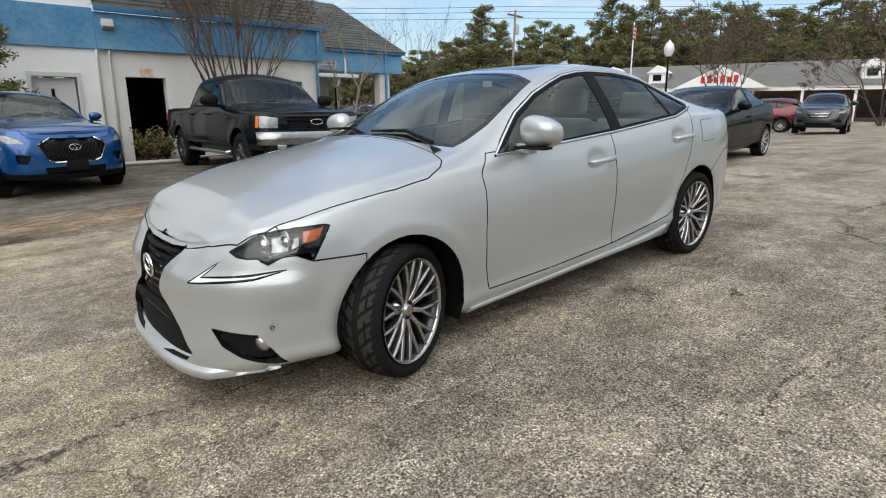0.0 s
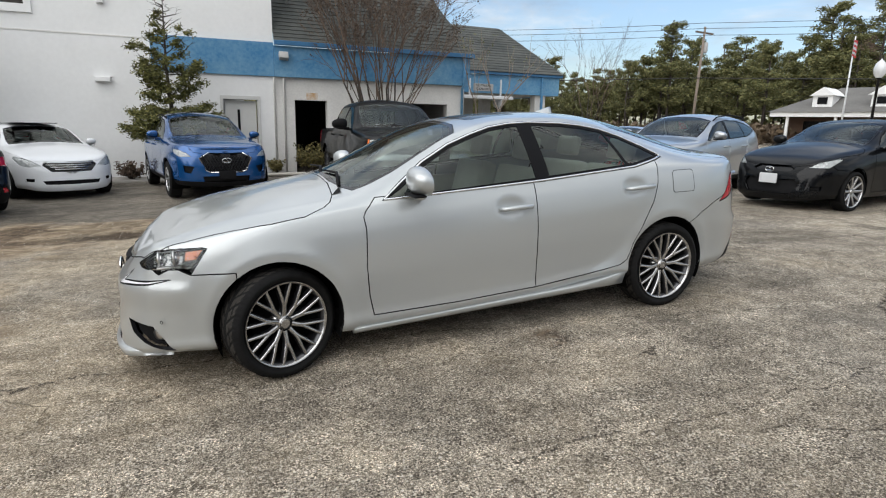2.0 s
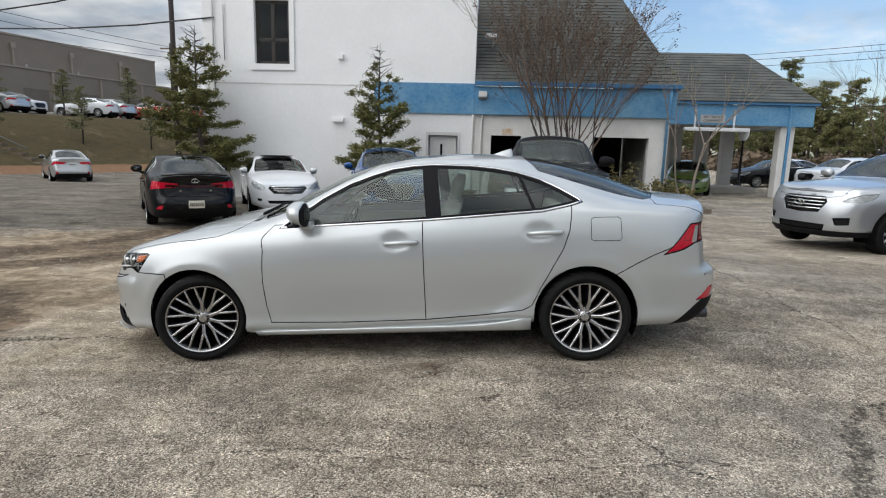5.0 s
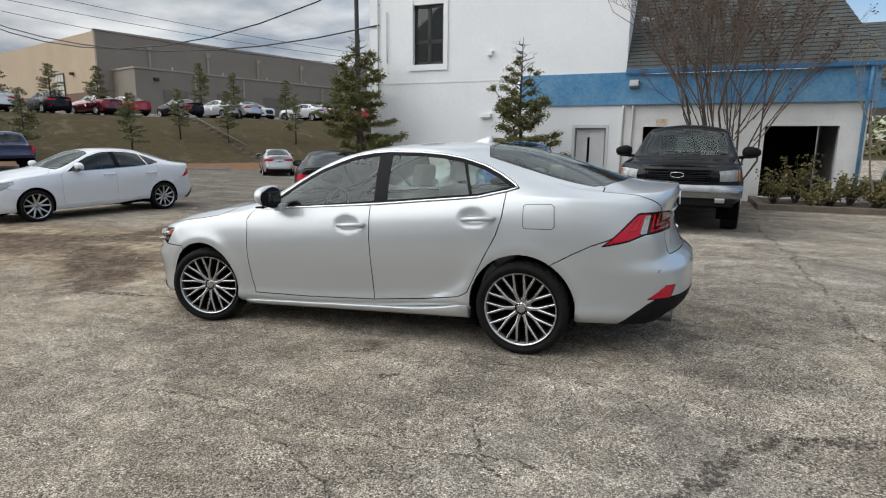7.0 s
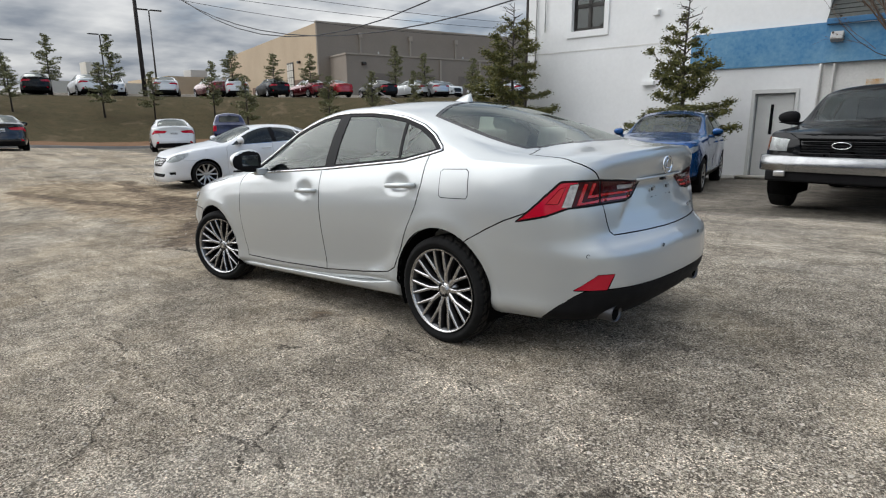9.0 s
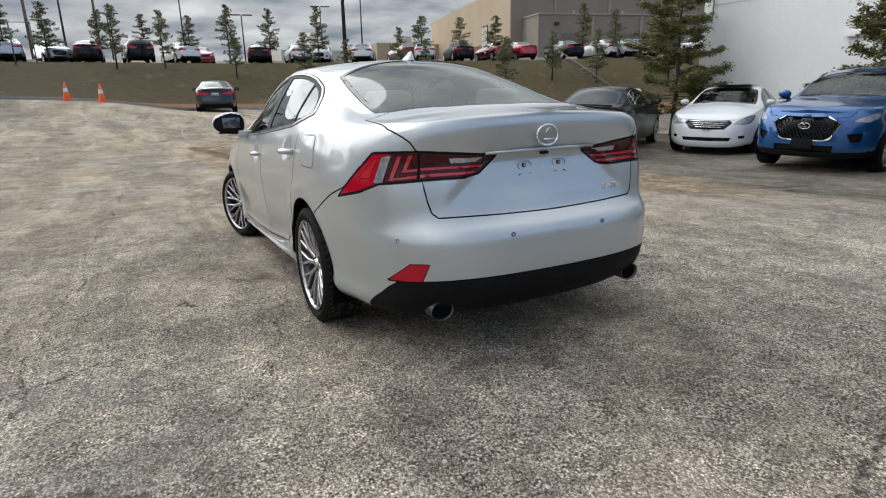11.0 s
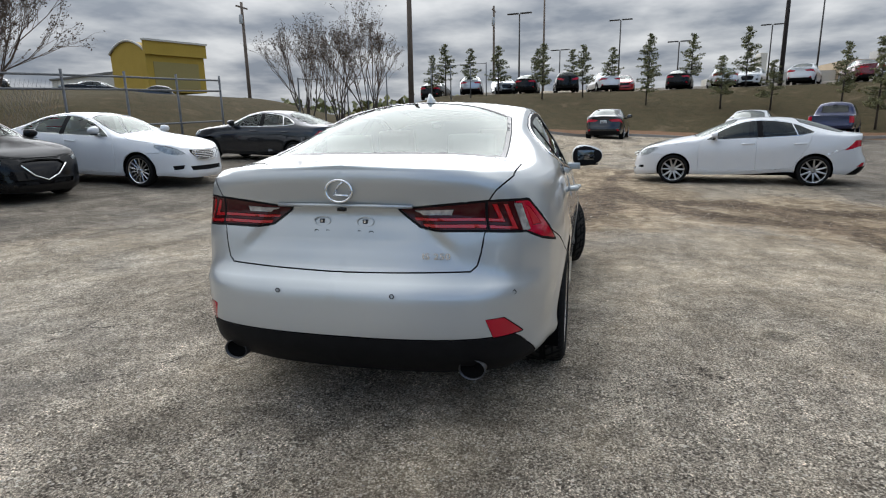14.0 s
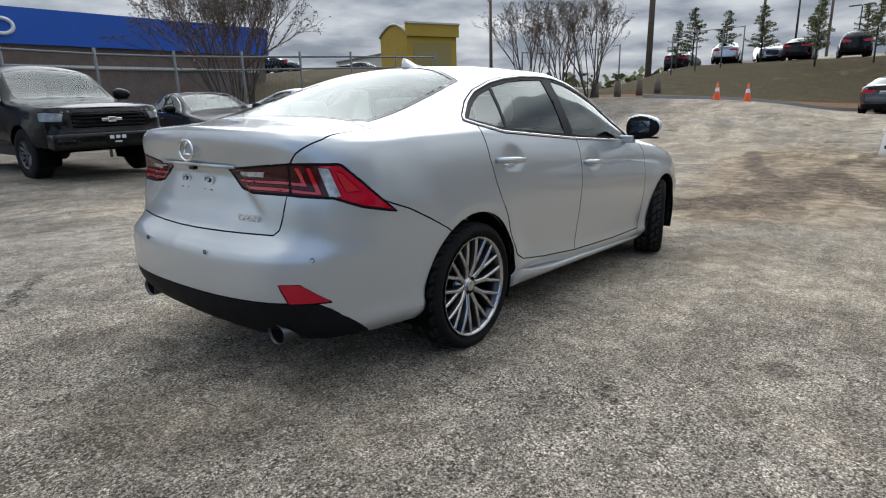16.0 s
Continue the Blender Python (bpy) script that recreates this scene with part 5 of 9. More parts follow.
for sg in (-1, 1):
    b = bmesh.new()
    pts = [(3.7175, sg * 0.097 + 0.030 * math.cos(a) + 0.006 * math.copysign(1, math.cos(a)), 0.871 + 0.019 * math.sin(a)) for a in [k * math.tau / 24 for k in range(25)]]
    tube(b, pts, 0.0028, 6, False)
    part("plate_mount", b, SILVER, hero)
    small("plate_clip", hero, DARKTRIM, "", (3.710, 3.7195, sg * 0.097 - 0.013, sg * 0.097 + 0.009, 0.862, 0.880))
    small("clip_screw", hero, CHROME, "", (3.7185, 3.7225, sg * 0.097 - 0.006, sg * 0.097 + 0.004, 0.867, 0.876), bevel=0.001)
    for k in (-1, 1):
        b = bmesh.new()
        tube(b, [(3.7235, sg * 0.097 + k * 0.026 - 0.010, 0.826), (3.7245, sg * 0.097 + k * 0.026 - 0.006, 0.833), (3.7245, sg * 0.097 + k * 0.026 + 0.006, 0.833), (3.7235, sg * 0.097 + k * 0.026 + 0.010, 0.826)], 0.0022, 5)
        part("plate_hole_rim", b, TRIM, hero)
# exhaust tips
for sg in (-1, 1):
    b = bmesh.new()
    lathe(b, [(0.040, -0.16), (0.045, 0.0), (0.0425, 0.002), (0.040, -0.015), (0.040, -0.10)], 28, "y")
    bore = bmesh.new()
    # near-black disc painted as the shaded inside of the pipe
    lathe(bore, [(0.0415, -0.012), (0.0005, -0.03)], 28, "y")
    for q in (b, bore):
        bmesh.ops.transform(q, matrix=pose(3.738, sg * 0.55, 0.270, 0, 0, -90) @ Matrix.Diagonal((1.25, 1, 1, 1)), verts=q.verts[:])
    tip = part("exhaust_tip", b, DARKALLOY, hero, "oval steel exhaust tip")
    part("exhaust_bore", bore, UNDER_AND_SHADE, tip)
# front lip: a blade under the lower intake that wraps round to the fog lamps
b = bmesh.new()
lip_x = spl([(0, -0.905), (0.18, -0.90), (0.38, -0.874), (0.58, -0.798), (0.666, -0.738), (0.74, -0.66)])
rows = []
for i in range(-30, 31):
    y = 0.72 * i / 30
    x, e = float(lip_x(abs(y))), ease(0.52, 0.72, abs(y))
    o = 0.020 - 0.12 * e
    rows.append([b.verts.new(p) for p in ((x + 0.06, y * 0.97, 0.236), (x - o + 0.006, y, 0.203 + 0.02 * e), (x - o, y, 0.194 + 0.02 * e), (x - o + 0.004, y, 0.165 + 0.03 * e), (x + 0.03, y * 0.98, 0.150 + 0.045 * e), (x + 0.12, y * 0.94, 0.158 + 0.045 * e))])
for r0, r1 in zip(rows, rows[1:]):
    for k in range(5):
        b.faces.new((r0[k], r0[k + 1], r1[k + 1], r1[k]))
bmesh.ops.recalc_face_normals(b, faces=b.faces[:])
part("front_lip", b, SILVER, hero, "silver lip under the lower intake")
# side skirts: a blade under the doors that swells towards the rear arch
for sg in (-1, 1):
    b = bmesh.new()
    rows = []
    for i in range(25):
        s = i / 24
        x = 0.42 + 2.0 * s
        y = 0.866 + 0.030 * s
        lo, hi = 0.178 + 0.048 * s, 0.228 + 0.062 * s + 0.05 * max(0, (s - 0.75) / 0.25) ** 2
        rows.append([b.verts.new((x, sg * yy, zz)) for yy, zz in ((y - 0.10, lo + 0.01), (y - 0.045, lo), (y - 0.032, lo + 0.010), (y + 0.003, hi - 0.010), (y - 0.005, hi - 0.002), (y - 0.10, hi + 0.006))])
    for r0, r1 in zip(rows, rows[1:]):
        for k in range(5):
            b.faces.new((r0[k], r0[k + 1], r1[k + 1], r1[k]))
    b.faces.new(rows[0]), b.faces.new(rows[-1])
    bmesh.ops.recalc_face_normals(b, faces=b.faces[:])
    part("side_skirt", b, SILVER, hero, "silver side skirt")
# roof fin, wipers, cowl
b = bmesh.new()
rows = []
for x, w, h in ((2.15, 0.006, 0.0), (2.19, 0.028, 0.018), (2.25, 0.036, 0.045), (2.31, 0.036, 0.068), (2.335, 0.030, 0.075), (2.345, 0.028, 0.03), (2.35, 0.026, -0.005)):
    zb = 1.447 - (x - 2.15) * 0.10
    rows.append([b.verts.new((x, yy * w, zb + zz)) for yy, zz in ((-1, -0.012), (-0.62, h * 0.45), (-0.15, h), (0.15, h), (0.62, h * 0.45), (1, -0.012))])
for r0, r1 in zip(rows, rows[1:]):
    for k in range(5):
        b.faces.new((r0[k], r0[k + 1], r1[k + 1], r1[k]))
b.faces.new(rows[-1])
bmesh.ops.recalc_face_normals(b, faces=b.faces[:])
part("roof_fin", b, SILVER, hero, "silver shark-fin aerial")
cow = bmesh.new()
for i in range(14):
    y0, y1 = -0.66 + i * 0.094, -0.66 + (i + 1) * 0.094
    x0, x1 = 0.405 + 0.10 * (abs(y0) / 0.66) ** 2.5 * -0.4, 0.405 + 0.10 * (abs(y1) / 0.66) ** 2.5 * -0.4
    za, zb_ = 1.066 - 0.05 * (y0 / 0.66) ** 2, 1.066 - 0.05 * (y1 / 0.66) ** 2
    q = [cow.verts.new(v) for v in ((x0 - 0.02, y0, za - 0.015), (x1 - 0.02, y1, zb_ - 0.015), (x1 + 0.07, y1, zb_ + 0.012), (x0 + 0.07, y0, za + 0.012))]
    cow.faces.new(q)
part("cowl_panel", cow, TRIM, hero, "black cowl under the wipers")
for y0, y1 in ((-0.58, 0.02), (-0.02, 0.55)):
    b = bmesh.new()
    tube(b, [(0.44, y0, 1.058), (0.50, (y0 + y1) / 2, 1.108), (0.475, y1, 1.10)], [0.012, 0.010, 0.006], 6)
    part("wiper", b, TRIM, hero, "black wiper arm")
small("price_tag", hero, WHITEP, "small white paper tag inside the windscreen", (1.18, 1.183, -0.30, -0.22, 1.325, 1.36), bevel=0.0005)


# ---- ground ----
def sstep(a, b, x):
    t = np.clip((x - a) / (b - a), 0, 1)
    return t * t * (3 - 2 * t)


ground_run = spl([(-8, -0.14), (-3, -0.13), (-0.5, -0.085), (0.7, -0.055), (4.7, 0.135), (6.2, 0.178), (9, 0.19), (14, 0.24), (40, 0.25)])
TOE = np.array([(-21, -60), (-21.5, -14), (-22, 0), (-25.2, 3), (-27.0, 5.4), (-27.4, 9), (-27.5, 15), (-20, 27), (-12, 40), (2, 62), (20, 95)], float)
CREST = np.array([(-36, -60), (-36.5, -14), (-38.5, 0), (-39.5, 8), (-37.5, 17), (-32, 29), (-25, 38), (-15, 54), (0, 90)], float)


def line_dist(x, y, line):
    best = np.full(np.shape(x), 1e9)
    sign = np.zeros(np.shape(x))
    for (ax, ay), (bx, by) in zip(line, line[1:]):
        dx, dy = bx - ax, by - ay
        t = np.clip(((x - ax) * dx + (y - ay) * dy) / (dx * dx + dy * dy), 0, 1)
        ex, ey = x - ax - t * dx, y - ay - t * dy
        d = np.hypot(ex, ey)
        s = np.sign(dx * ey - dy * ex)
        near = d < best
        best = np.where(near, d, best)
        sign = np.where(near, s, sign)
    return best * sign


SWELLS = ((2.7, -6.5, 0.11, 3.2), (-3.2, -6.3, 0.07, 3.2), (-8.3, -5.5, 0.04, 3.2), (-3.6, 11.6, 0.08, 3.2), (-1.7, 14.2, 0.03, 3.2), (1.3, 13.1, 0.11, 3.2), (27.8, 7.8, 0.07, 3.2), (-23.7, 4.8, -0.13, 3.2), (-16.5, 25.1, -0.16, 3.2), (-21.3, 10.9, 0.08, 3.2),
          (-24.2, 15.3, 0.13, 3.2), (-20.3, -0.5, 0.23, 3.2))


def ground_z(x, y):
    x, y = np.asarray(x, float), np.asarray(y, float)
    z = ground_run(x)
    z = z + (0.36 - 0.14 * sstep(-9, 3, x) + 0.13 * sstep(0, -10, x)) * sstep(0.3, -6.5, y)
    z = z - 0.20 * sstep(4.5, 12, y) * sstep(-9, 0, x) - 0.22 * sstep(14, 26, y) * sstep(24, 8, x)
    z = z + (0.52 - 0.42 * sstep(4, 12, y) + 0.35 * sstep(4.5, -1, y)) * sstep(-9, -20, x)
    a, b = line_dist(x, y, TOE), line_dist(x, y, CREST)
    k = np.clip(a / np.maximum(a - b, 0.01), 0, 1)
    k = np.where(b > 0, 1.0, np.where(a < 0, 0.0, k))
    north = sstep(-13, -7, y)
    rise = (0.55 * k + 0.45 * k * k * (3 - 2 * k)) * north
    z = z * (1 - rise) + 3.15 * rise + 0.7 * sstep(0, 14, b) * (b > 0) * north
    for sx, sy, amp, rad in SWELLS:
        z = z + amp * np.exp(-((x - sx) ** 2 + (y - sy) ** 2) / (rad * rad))
    # the dirt rise behind the rail fence
    z = z + 1.9 * sstep(-11.5, -20, y) * sstep(-6, -14, x) * sstep(-44, -30, x) + 1.1 * sstep(-22, -34, y) * sstep(-12, -30, x)
    return z


def gz(x, y):
    return float(ground_z(np.array([x]), np.array([y]))[0])


def axis_lines(lo, hi, core0, core1, step):
    xs = list(np.arange(core0, core1 + 1e-6, step))
    s, x = step, core0
    left = []
    while x > lo:
        s *= 1.12
        x -= s
        left.append(x)
    s, x = step, core1
    right = []
    while x < hi:
        s *= 1.12
        x += s
        right.append(x)
    return np.array(left[::-1] + xs + right)


def sheet(name, xs, ys, fn, mat):
    gx, gy = np.meshgrid(xs, ys, indexing="ij")
    gzv = fn(gx, gy)
    n, k = len(xs), len(ys)
    verts = np.stack([gx, gy, gzv], -1).reshape(-1, 3)
    idx = np.arange(n * k).reshape(n, k)
    faces = np.stack([idx[:-1, :-1], idx[1:, :-1], idx[1:, 1:], idx[:-1, 1:]], -1).reshape(-1, 4)
    me = bpy.data.meshes.new(name)
    me.from_pydata(verts.tolist(), [], faces.tolist())
    me.materials.append(mat)
    me.polygons.foreach_set("use_smooth", [True] * len(me.polygons))
    return new(name, me)


def node_kit(m):
    n, l = m.node_tree.nodes, m.node_tree.links

    def noise(scale, detail=6, vec=None, rough=0.55, dist=0.0):
        t = n.new("ShaderNodeTexNoise")
        t.inputs["Scale"].default_value = scale
        t.inputs["Detail"].default_value = detail
        t.inputs["Roughness"].default_value = rough
        t.inputs["Distortion"].default_value = dist
        if vec is not None:
            l.new(vec, t.inputs["Vector"])
        return t.outputs["Fac"]

    def ramp(v, a, b, lo=0.0, hi=1.0):
        t = n.new("ShaderNodeMapRange")
        t.interpolation_type = "SMOOTHSTEP"
        t.inputs[1].default_value, t.inputs[2].default_value = a, b
        t.inputs[3].default_value, t.inputs[4].default_value = lo, hi
        l.new(v, t.inputs[0])
        return t.outputs[0]

    def mix(f, a, b):
        t = n.new("ShaderNodeMix")
        t.data_type = "RGBA"
        for s, v in (("Factor", f), ("A", a), ("B", b)):
            if isinstance(v, (tuple, float, int)):
                t.inputs[s].default_value = (*v, 1) if isinstance(v, tuple) else v
            else:
                l.new(v, t.inputs[s])
        return t.outputs["Result"]

    def math_(op, a, b=0.0, clamp=False):
        t = n.new("ShaderNodeMath")
        t.operation, t.use_clamp = op, clamp
        for k, v in enumerate((a, b)):
            if isinstance(v, (int, float)):
                t.inputs[k].default_value = v
            else:
                l.new(v, t.inputs[k])
        return t.outputs[0]

    return n, l, noise, ramp, mix, math_


def asphalt():
    """Old sealed asphalt: pale stones in dark binder, tan silt patches, wet-dark mud low in the lot, cracks, and grass on the bank."""
    m = bpy.data.materials.new("worn_asphalt")
    m.use_nodes = True
    n, l, noise, ramp, mix, mm = node_kit(m)
    p = n["Principled BSDF"]
    tc = n.new("ShaderNodeTexCoord")
    pos = tc.outputs["Object"]
    sp = n.new("ShaderNodeSeparateXYZ")
    l.new(pos, sp.inputs[0])
    X, Y = sp.outputs[0], sp.outputs[1]
    vor = n.new("ShaderNodeTexVoronoi")
    vor.inputs["Scale"].default_value = 140.0
    l.new(pos, vor.inputs["Vector"])
    vs = n.new("ShaderNodeSeparateColor")
    l.new(vor.outputs["Color"], vs.inputs[0])
    vor2 = n.new("ShaderNodeTexVoronoi")
    vor2.inputs["Scale"].default_value = 280.0
    l.new(pos, vor2.inputs["Vector"])
    vs2 = n.new("ShaderNodeSeparateColor")
    l.new(vor2.outputs["Color"], vs2.inputs[0])
    stones = mix(mm("POWER", vs.outputs[0], 2.0), (0.140, 0.121, 0.101), (0.90, 0.81, 0.69))
    stones2 = mix(mm("POWER", vs2.outputs[0], 1.5), (0.118, 0.102, 0.086), (0.78, 0.695, 0.585))
    grain = mix(ramp(noise(9, 4, pos), 0.4, 0.6), stones, stones2)
    edge = mm("MULTIPLY", ramp(vor.outputs["Distance"], 0.25, 0.75, 1.05, 0.72), ramp(noise(95, 3, pos, 0.6), 0.38, 0.62, 0.45, 1.45))
    gm = n.new("ShaderNodeMix")
    gm.data_type, gm.blend_type = "RGBA", "MULTIPLY"
    gm.inputs["Factor"].default_value = 0.8
    l.new(grain, gm.inputs["A"])
    cb = n.new("ShaderNodeCombineColor")
    for k in range(3):
        l.new(edge, cb.inputs[k])
    l.new(cb.outputs[0], gm.inputs["B"])
    base = gm.outputs["Result"]
    # pale larger stones and dark pits that stand out of the grain
    def cells(scale, keep, near):
        c = n.new("ShaderNodeTexVoronoi")
        c.inputs["Scale"].default_value = scale
        l.new(pos, c.inputs["Vector"])
        q = n.new("ShaderNodeSeparateColor")
        l.new(c.outputs["Color"], q.inputs[0])
        return mm("MULTIPLY", ramp(q.outputs[1], keep, keep + 0.04), ramp(c.outputs["Distance"], near + 0.10, near, 0.0, 1.0))

    base = mix(mm("MULTIPLY", cells(75, 0.74, 0.32), 0.85), base, (0.66, 0.615, 0.55))
    base = mix(mm("MULTIPLY", cells(42, 0.86, 0.24), 0.8), base, (0.70, 0.66, 0.60))
    base = mix(mm("MULTIPLY", cells(58, 0.70, 0.32), 0.82), base, (0.055, 0.047, 0.040))
    base = mix(mm("MULTIPLY", cells(24, 0.86, 0.28), 0.5), base, (0.07, 0.06, 0.05))
    # tan silt, in broad uneven drifts
    big = noise(0.22, 7, pos, 0.62, 0.6)
    mid = noise(1.3, 6, pos, 0.6)
    silt = mm("ADD", mm("MULTIPLY", big, 0.65), mm("MULTIPLY", mid, 0.35))
    westy = ramp(X, 9.0, -2.0, -0.06, 0.09)
    silt = ramp(mm("ADD", silt, westy), 0.42, 0.64, 0.0, 0.66)
    siltcol = mix(noise(14, 5, pos), (0.36, 0.280, 0.180), (0.52, 0.415, 0.28))
    siltc2 = mix(0.52, siltcol, base)
    col = mix(silt, base, siltc2)
    # greyer seal coat in other drifts
    grey = ramp(noise(0.31, 5, pos, 0.6, 0.3), 0.50, 0.62, 0.0, 0.55)
    greyc = mix(0.6, base, (0.225, 0.217, 0.206))
    col = mix(grey, col, greyc)
    # fresher dark asphalt along the building and by the southern row
    wob = mm("MULTIPLY", mm("SUBTRACT", noise(0.6, 7, pos, 0.7), 0.5), 2.6)
    north_lane = mm("MULTIPLY", ramp(mm("ADD", Y, wob), 8.3, 8.9), ramp(mm("ADD", X, wob), 9.5, 5.0))
    south_lane = ramp(mm("ADD", Y, wob), -2.3, -3.0)
    lane = mm("MAXIMUM", mm("MULTIPLY", north_lane, 0.85), mm("MULTIPLY", south_lane, 0.7))
    col = mix(lane, col, mix(0.72, base, (0.085, 0.082, 0.080)))
    # dark oil spots
    oil = ramp(noise(0.9, 3, pos, 0.5, 0.2), 0.66, 0.72, 0.0, 0.55)
    col = mix(oil, col, (0.055, 0.05, 0.045))
    # wet mud in the low part beyond the nose of the sedan
    dm = n.new("ShaderNodeAttribute")
    dm.attribute_name = "damp"
    ds = n.new("ShaderNodeSeparateColor")
    l.new(dm.outputs["Color"], ds.inputs[0])
    mn = mm("SUBTRACT", noise(1.1, 7, pos, 0.62, 0.8), 0.5)
    tan = ramp(mm("ADD", ds.outputs[0], mm("MULTIPLY", mn, 1.1)), 0.35, 0.65, 0.0, 0.85)
    tanc = mix(ramp(noise(2.2, 6, pos, 0.6, 1.5), 0.40, 0.62), (0.235, 0.180, 0.125), (0.40, 0.325, 0.235))
    col = mix(tan, col, tanc)
    streak = mm("SUBTRACT", noise(5.0, 6, pos, 0.65, 1.5), 0.5)
    mud = ramp(mm("ADD", mm("ADD", ds.outputs[1], mm("MULTIPLY", mn, 1.2)), mm("MULTIPLY", streak, 1.2)), 0.36, 0.80, 0.0, 0.85)
    mudc = mix(ramp(noise(4.0, 5, pos, 0.6, 2.0), 0.40, 0.62), (0.075, 0.055, 0.040), (0.17, 0.125, 0.088))
    col = mix(mud, col, mudc)
    # cracks: thin lines where a stretched warp of cells meets
    wv = n.new("ShaderNodeTexNoise")
    wv.inputs["Scale"].default_value = 0.8
    wv.inputs["Detail"].default_value = 6
    l.new(pos, wv.inputs["Vector"])
    wvec = n.new("ShaderNodeVectorMath")
    wvec.operation = "MULTIPLY_ADD"
    l.new(wv.outputs["Color"], wvec.inputs[0])
    wvec.inputs[1].default_value = (1.1, 1.1, 0.0)
    l.new(pos, wvec.inputs[2])
    cr = n.new("ShaderNodeTexVoronoi")
    cr.feature = "DISTANCE_TO_EDGE"
    cr.inputs["Scale"].default_value = 0.26
    l.new(wvec.outputs[0], cr.inputs["Vector"])
    crack = ramp(cr.outputs["Distance"], 0.0016, 0.0006, 0.0, 1.0)
    crack = mm("MULTIPLY", crack, ramp(noise(0.35, 3, pos), 0.44, 0.56))
    col = mix(mm("MULTIPLY", crack, 0.3), col, (0.06, 0.05, 0.04))
    # worn and stained patches at two scales
    flake = mm("MULTIPLY", ramp(noise(6.5, 9, pos, 0.72, 0.3), 0.455, 0.535, 0.84, 1.10), ramp(noise(1.9, 9, pos, 0.74, 0.4), 0.46, 0.54, 0.90, 1.07))
    seal = ramp(mm("ADD", ds.outputs[2], mm("MULTIPLY", mm("SUBTRACT", noise(2.4, 8, pos, 0.7), 0.5), 0.7)), 0.38, 0.62, 1.0, 0.78)
    lanes = n.new("ShaderNodeVectorMath")
    lanes.operation = "MULTIPLY"
    lanes.inputs[1].default_value = (0.22, 1.5, 1.0)
    l.new(pos, lanes.inputs[0])
    streaks = ramp(noise(0.9, 9, lanes.outputs[0], 0.68, 0.5), 0.43, 0.57, 0.86, 1.10)
    flake = mm("MULTIPLY", mm("MULTIPLY", flake, seal), streaks)
    worn = mm("MULTIPLY", flake, ramp(noise(0.7, 6, pos, 0.65, 0.8), 0.34, 0.66, 0.80, 1.16))
    wc = n.new("ShaderNodeVectorMath")
    wc.operation = "SCALE"
    l.new(col, wc.inputs[0])
    l.new(worn, wc.inputs["Scale"])
    warm_tint = n.new("ShaderNodeVectorMath")  # a slight warm tint over the colour of the whole lot
    warm_tint.operation = "MULTIPLY"
    warm_tint.inputs[1].default_value = (1.02, 1.0, 0.945)
    l.new(wc.outputs[0], warm_tint.inputs[0])
    col = warm_tint.outputs[0]
    # grass and bare clay on the bank
    at = n.new("ShaderNodeAttribute")
    at.attribute_name = "bank"
    gn = noise(1.6, 8, pos, 0.7, 0.6)
    fine = noise(26, 4, pos)
    grass = mix(ramp(gn, 0.35, 0.65), (0.078, 0.058, 0.031), (0.040, 0.038, 0.018))
    grass = mix(ramp(fine, 0.3, 0.7), grass, (0.092, 0.074, 0.041))
    grass = mix(ramp(noise(0.55, 6, pos, 0.7, 1.0), 0.54, 0.70, 0.0, 0.8), grass, (0.145, 0.110, 0.068))
    clay = mix(noise(5, 5, pos), (0.15, 0.085, 0.05), (0.27, 0.165, 0.10))
    gsep = n.new("ShaderNodeSeparateColor")
    l.new(at.outputs["Color"], gsep.inputs[0])
    col = mix(ramp(mm("ADD", gsep.outputs[1], mm("MULTIPLY", mm("SUBTRACT", gn, 0.5), 0.6)), 0.35, 0.65), col, clay)
    col = mix(ramp(mm("ADD", gsep.outputs[0], mm("MULTIPLY", mm("SUBTRACT", gn, 0.5), 0.35)), 0.4, 0.6), col, grass)
    l.new(col, p.inputs["Base Color"])
    rough = mm("SUBTRACT", 0.92, mm("MULTIPLY", mud, 0.25))
    l.new(rough, p.inputs["Roughness"])
    p.inputs["Specular IOR Level"].default_value = 0.06
    h = mm("ADD", mm("MULTIPLY", vor.outputs["Distance"], -0.7), mm("MULTIPLY", vor2.outputs["Distance"], -0.35))
    h = mm("SUBTRACT", h, mm("MULTIPLY", crack, 1.6))
    h = mm("ADD", h, mm("MULTIPLY", fine, 0.5))
    bp = n.new("ShaderNodeBump")
    bp.inputs["Strength"].default_value = 1.0
    bp.inputs["Distance"].default_value = 0.009
    l.new(h, bp.inputs["Height"])
    l.new(bp.outputs[0], p.inputs["Normal"])
    return m


ground = tagged(sheet("ground", axis_lines(-900, 900, -46, 16, 0.28), axis_lines(-900, 900, -16, 46, 0.28), ground_z, asphalt()), "worn cracked tan and grey asphalt lot rising to a grass bank", "ground", kind="structure")
vx = np.empty(len(ground.data.vertices) * 3)
ground.data.vertices.foreach_get("co", vx)
vx = vx.reshape(-1, 3)
da, db = line_dist(vx[:, 0], vx[:, 1], TOE), line_dist(vx[:, 0], vx[:, 1], CREST)
gr = sstep(0.8, 2.2, da) * sstep(1.5, -0.5, db) * sstep(-15, -10, vx[:, 1])
far = sstep(60, 90, np.hypot(vx[:, 0], vx[:, 1]))
knoll = sstep(-11, -12.5, vx[:, 1]) * sstep(-5, -8, vx[:, 0])
gr = np.maximum(np.maximum(gr, far), knoll * sstep(-11, -14, vx[:, 1]))
cl = np.maximum(sstep(-1.0, 0.3, da) * sstep(5.5, 2.0, da) * 0.8, 0.5 * knoll)
cols = np.zeros((len(vx), 4))
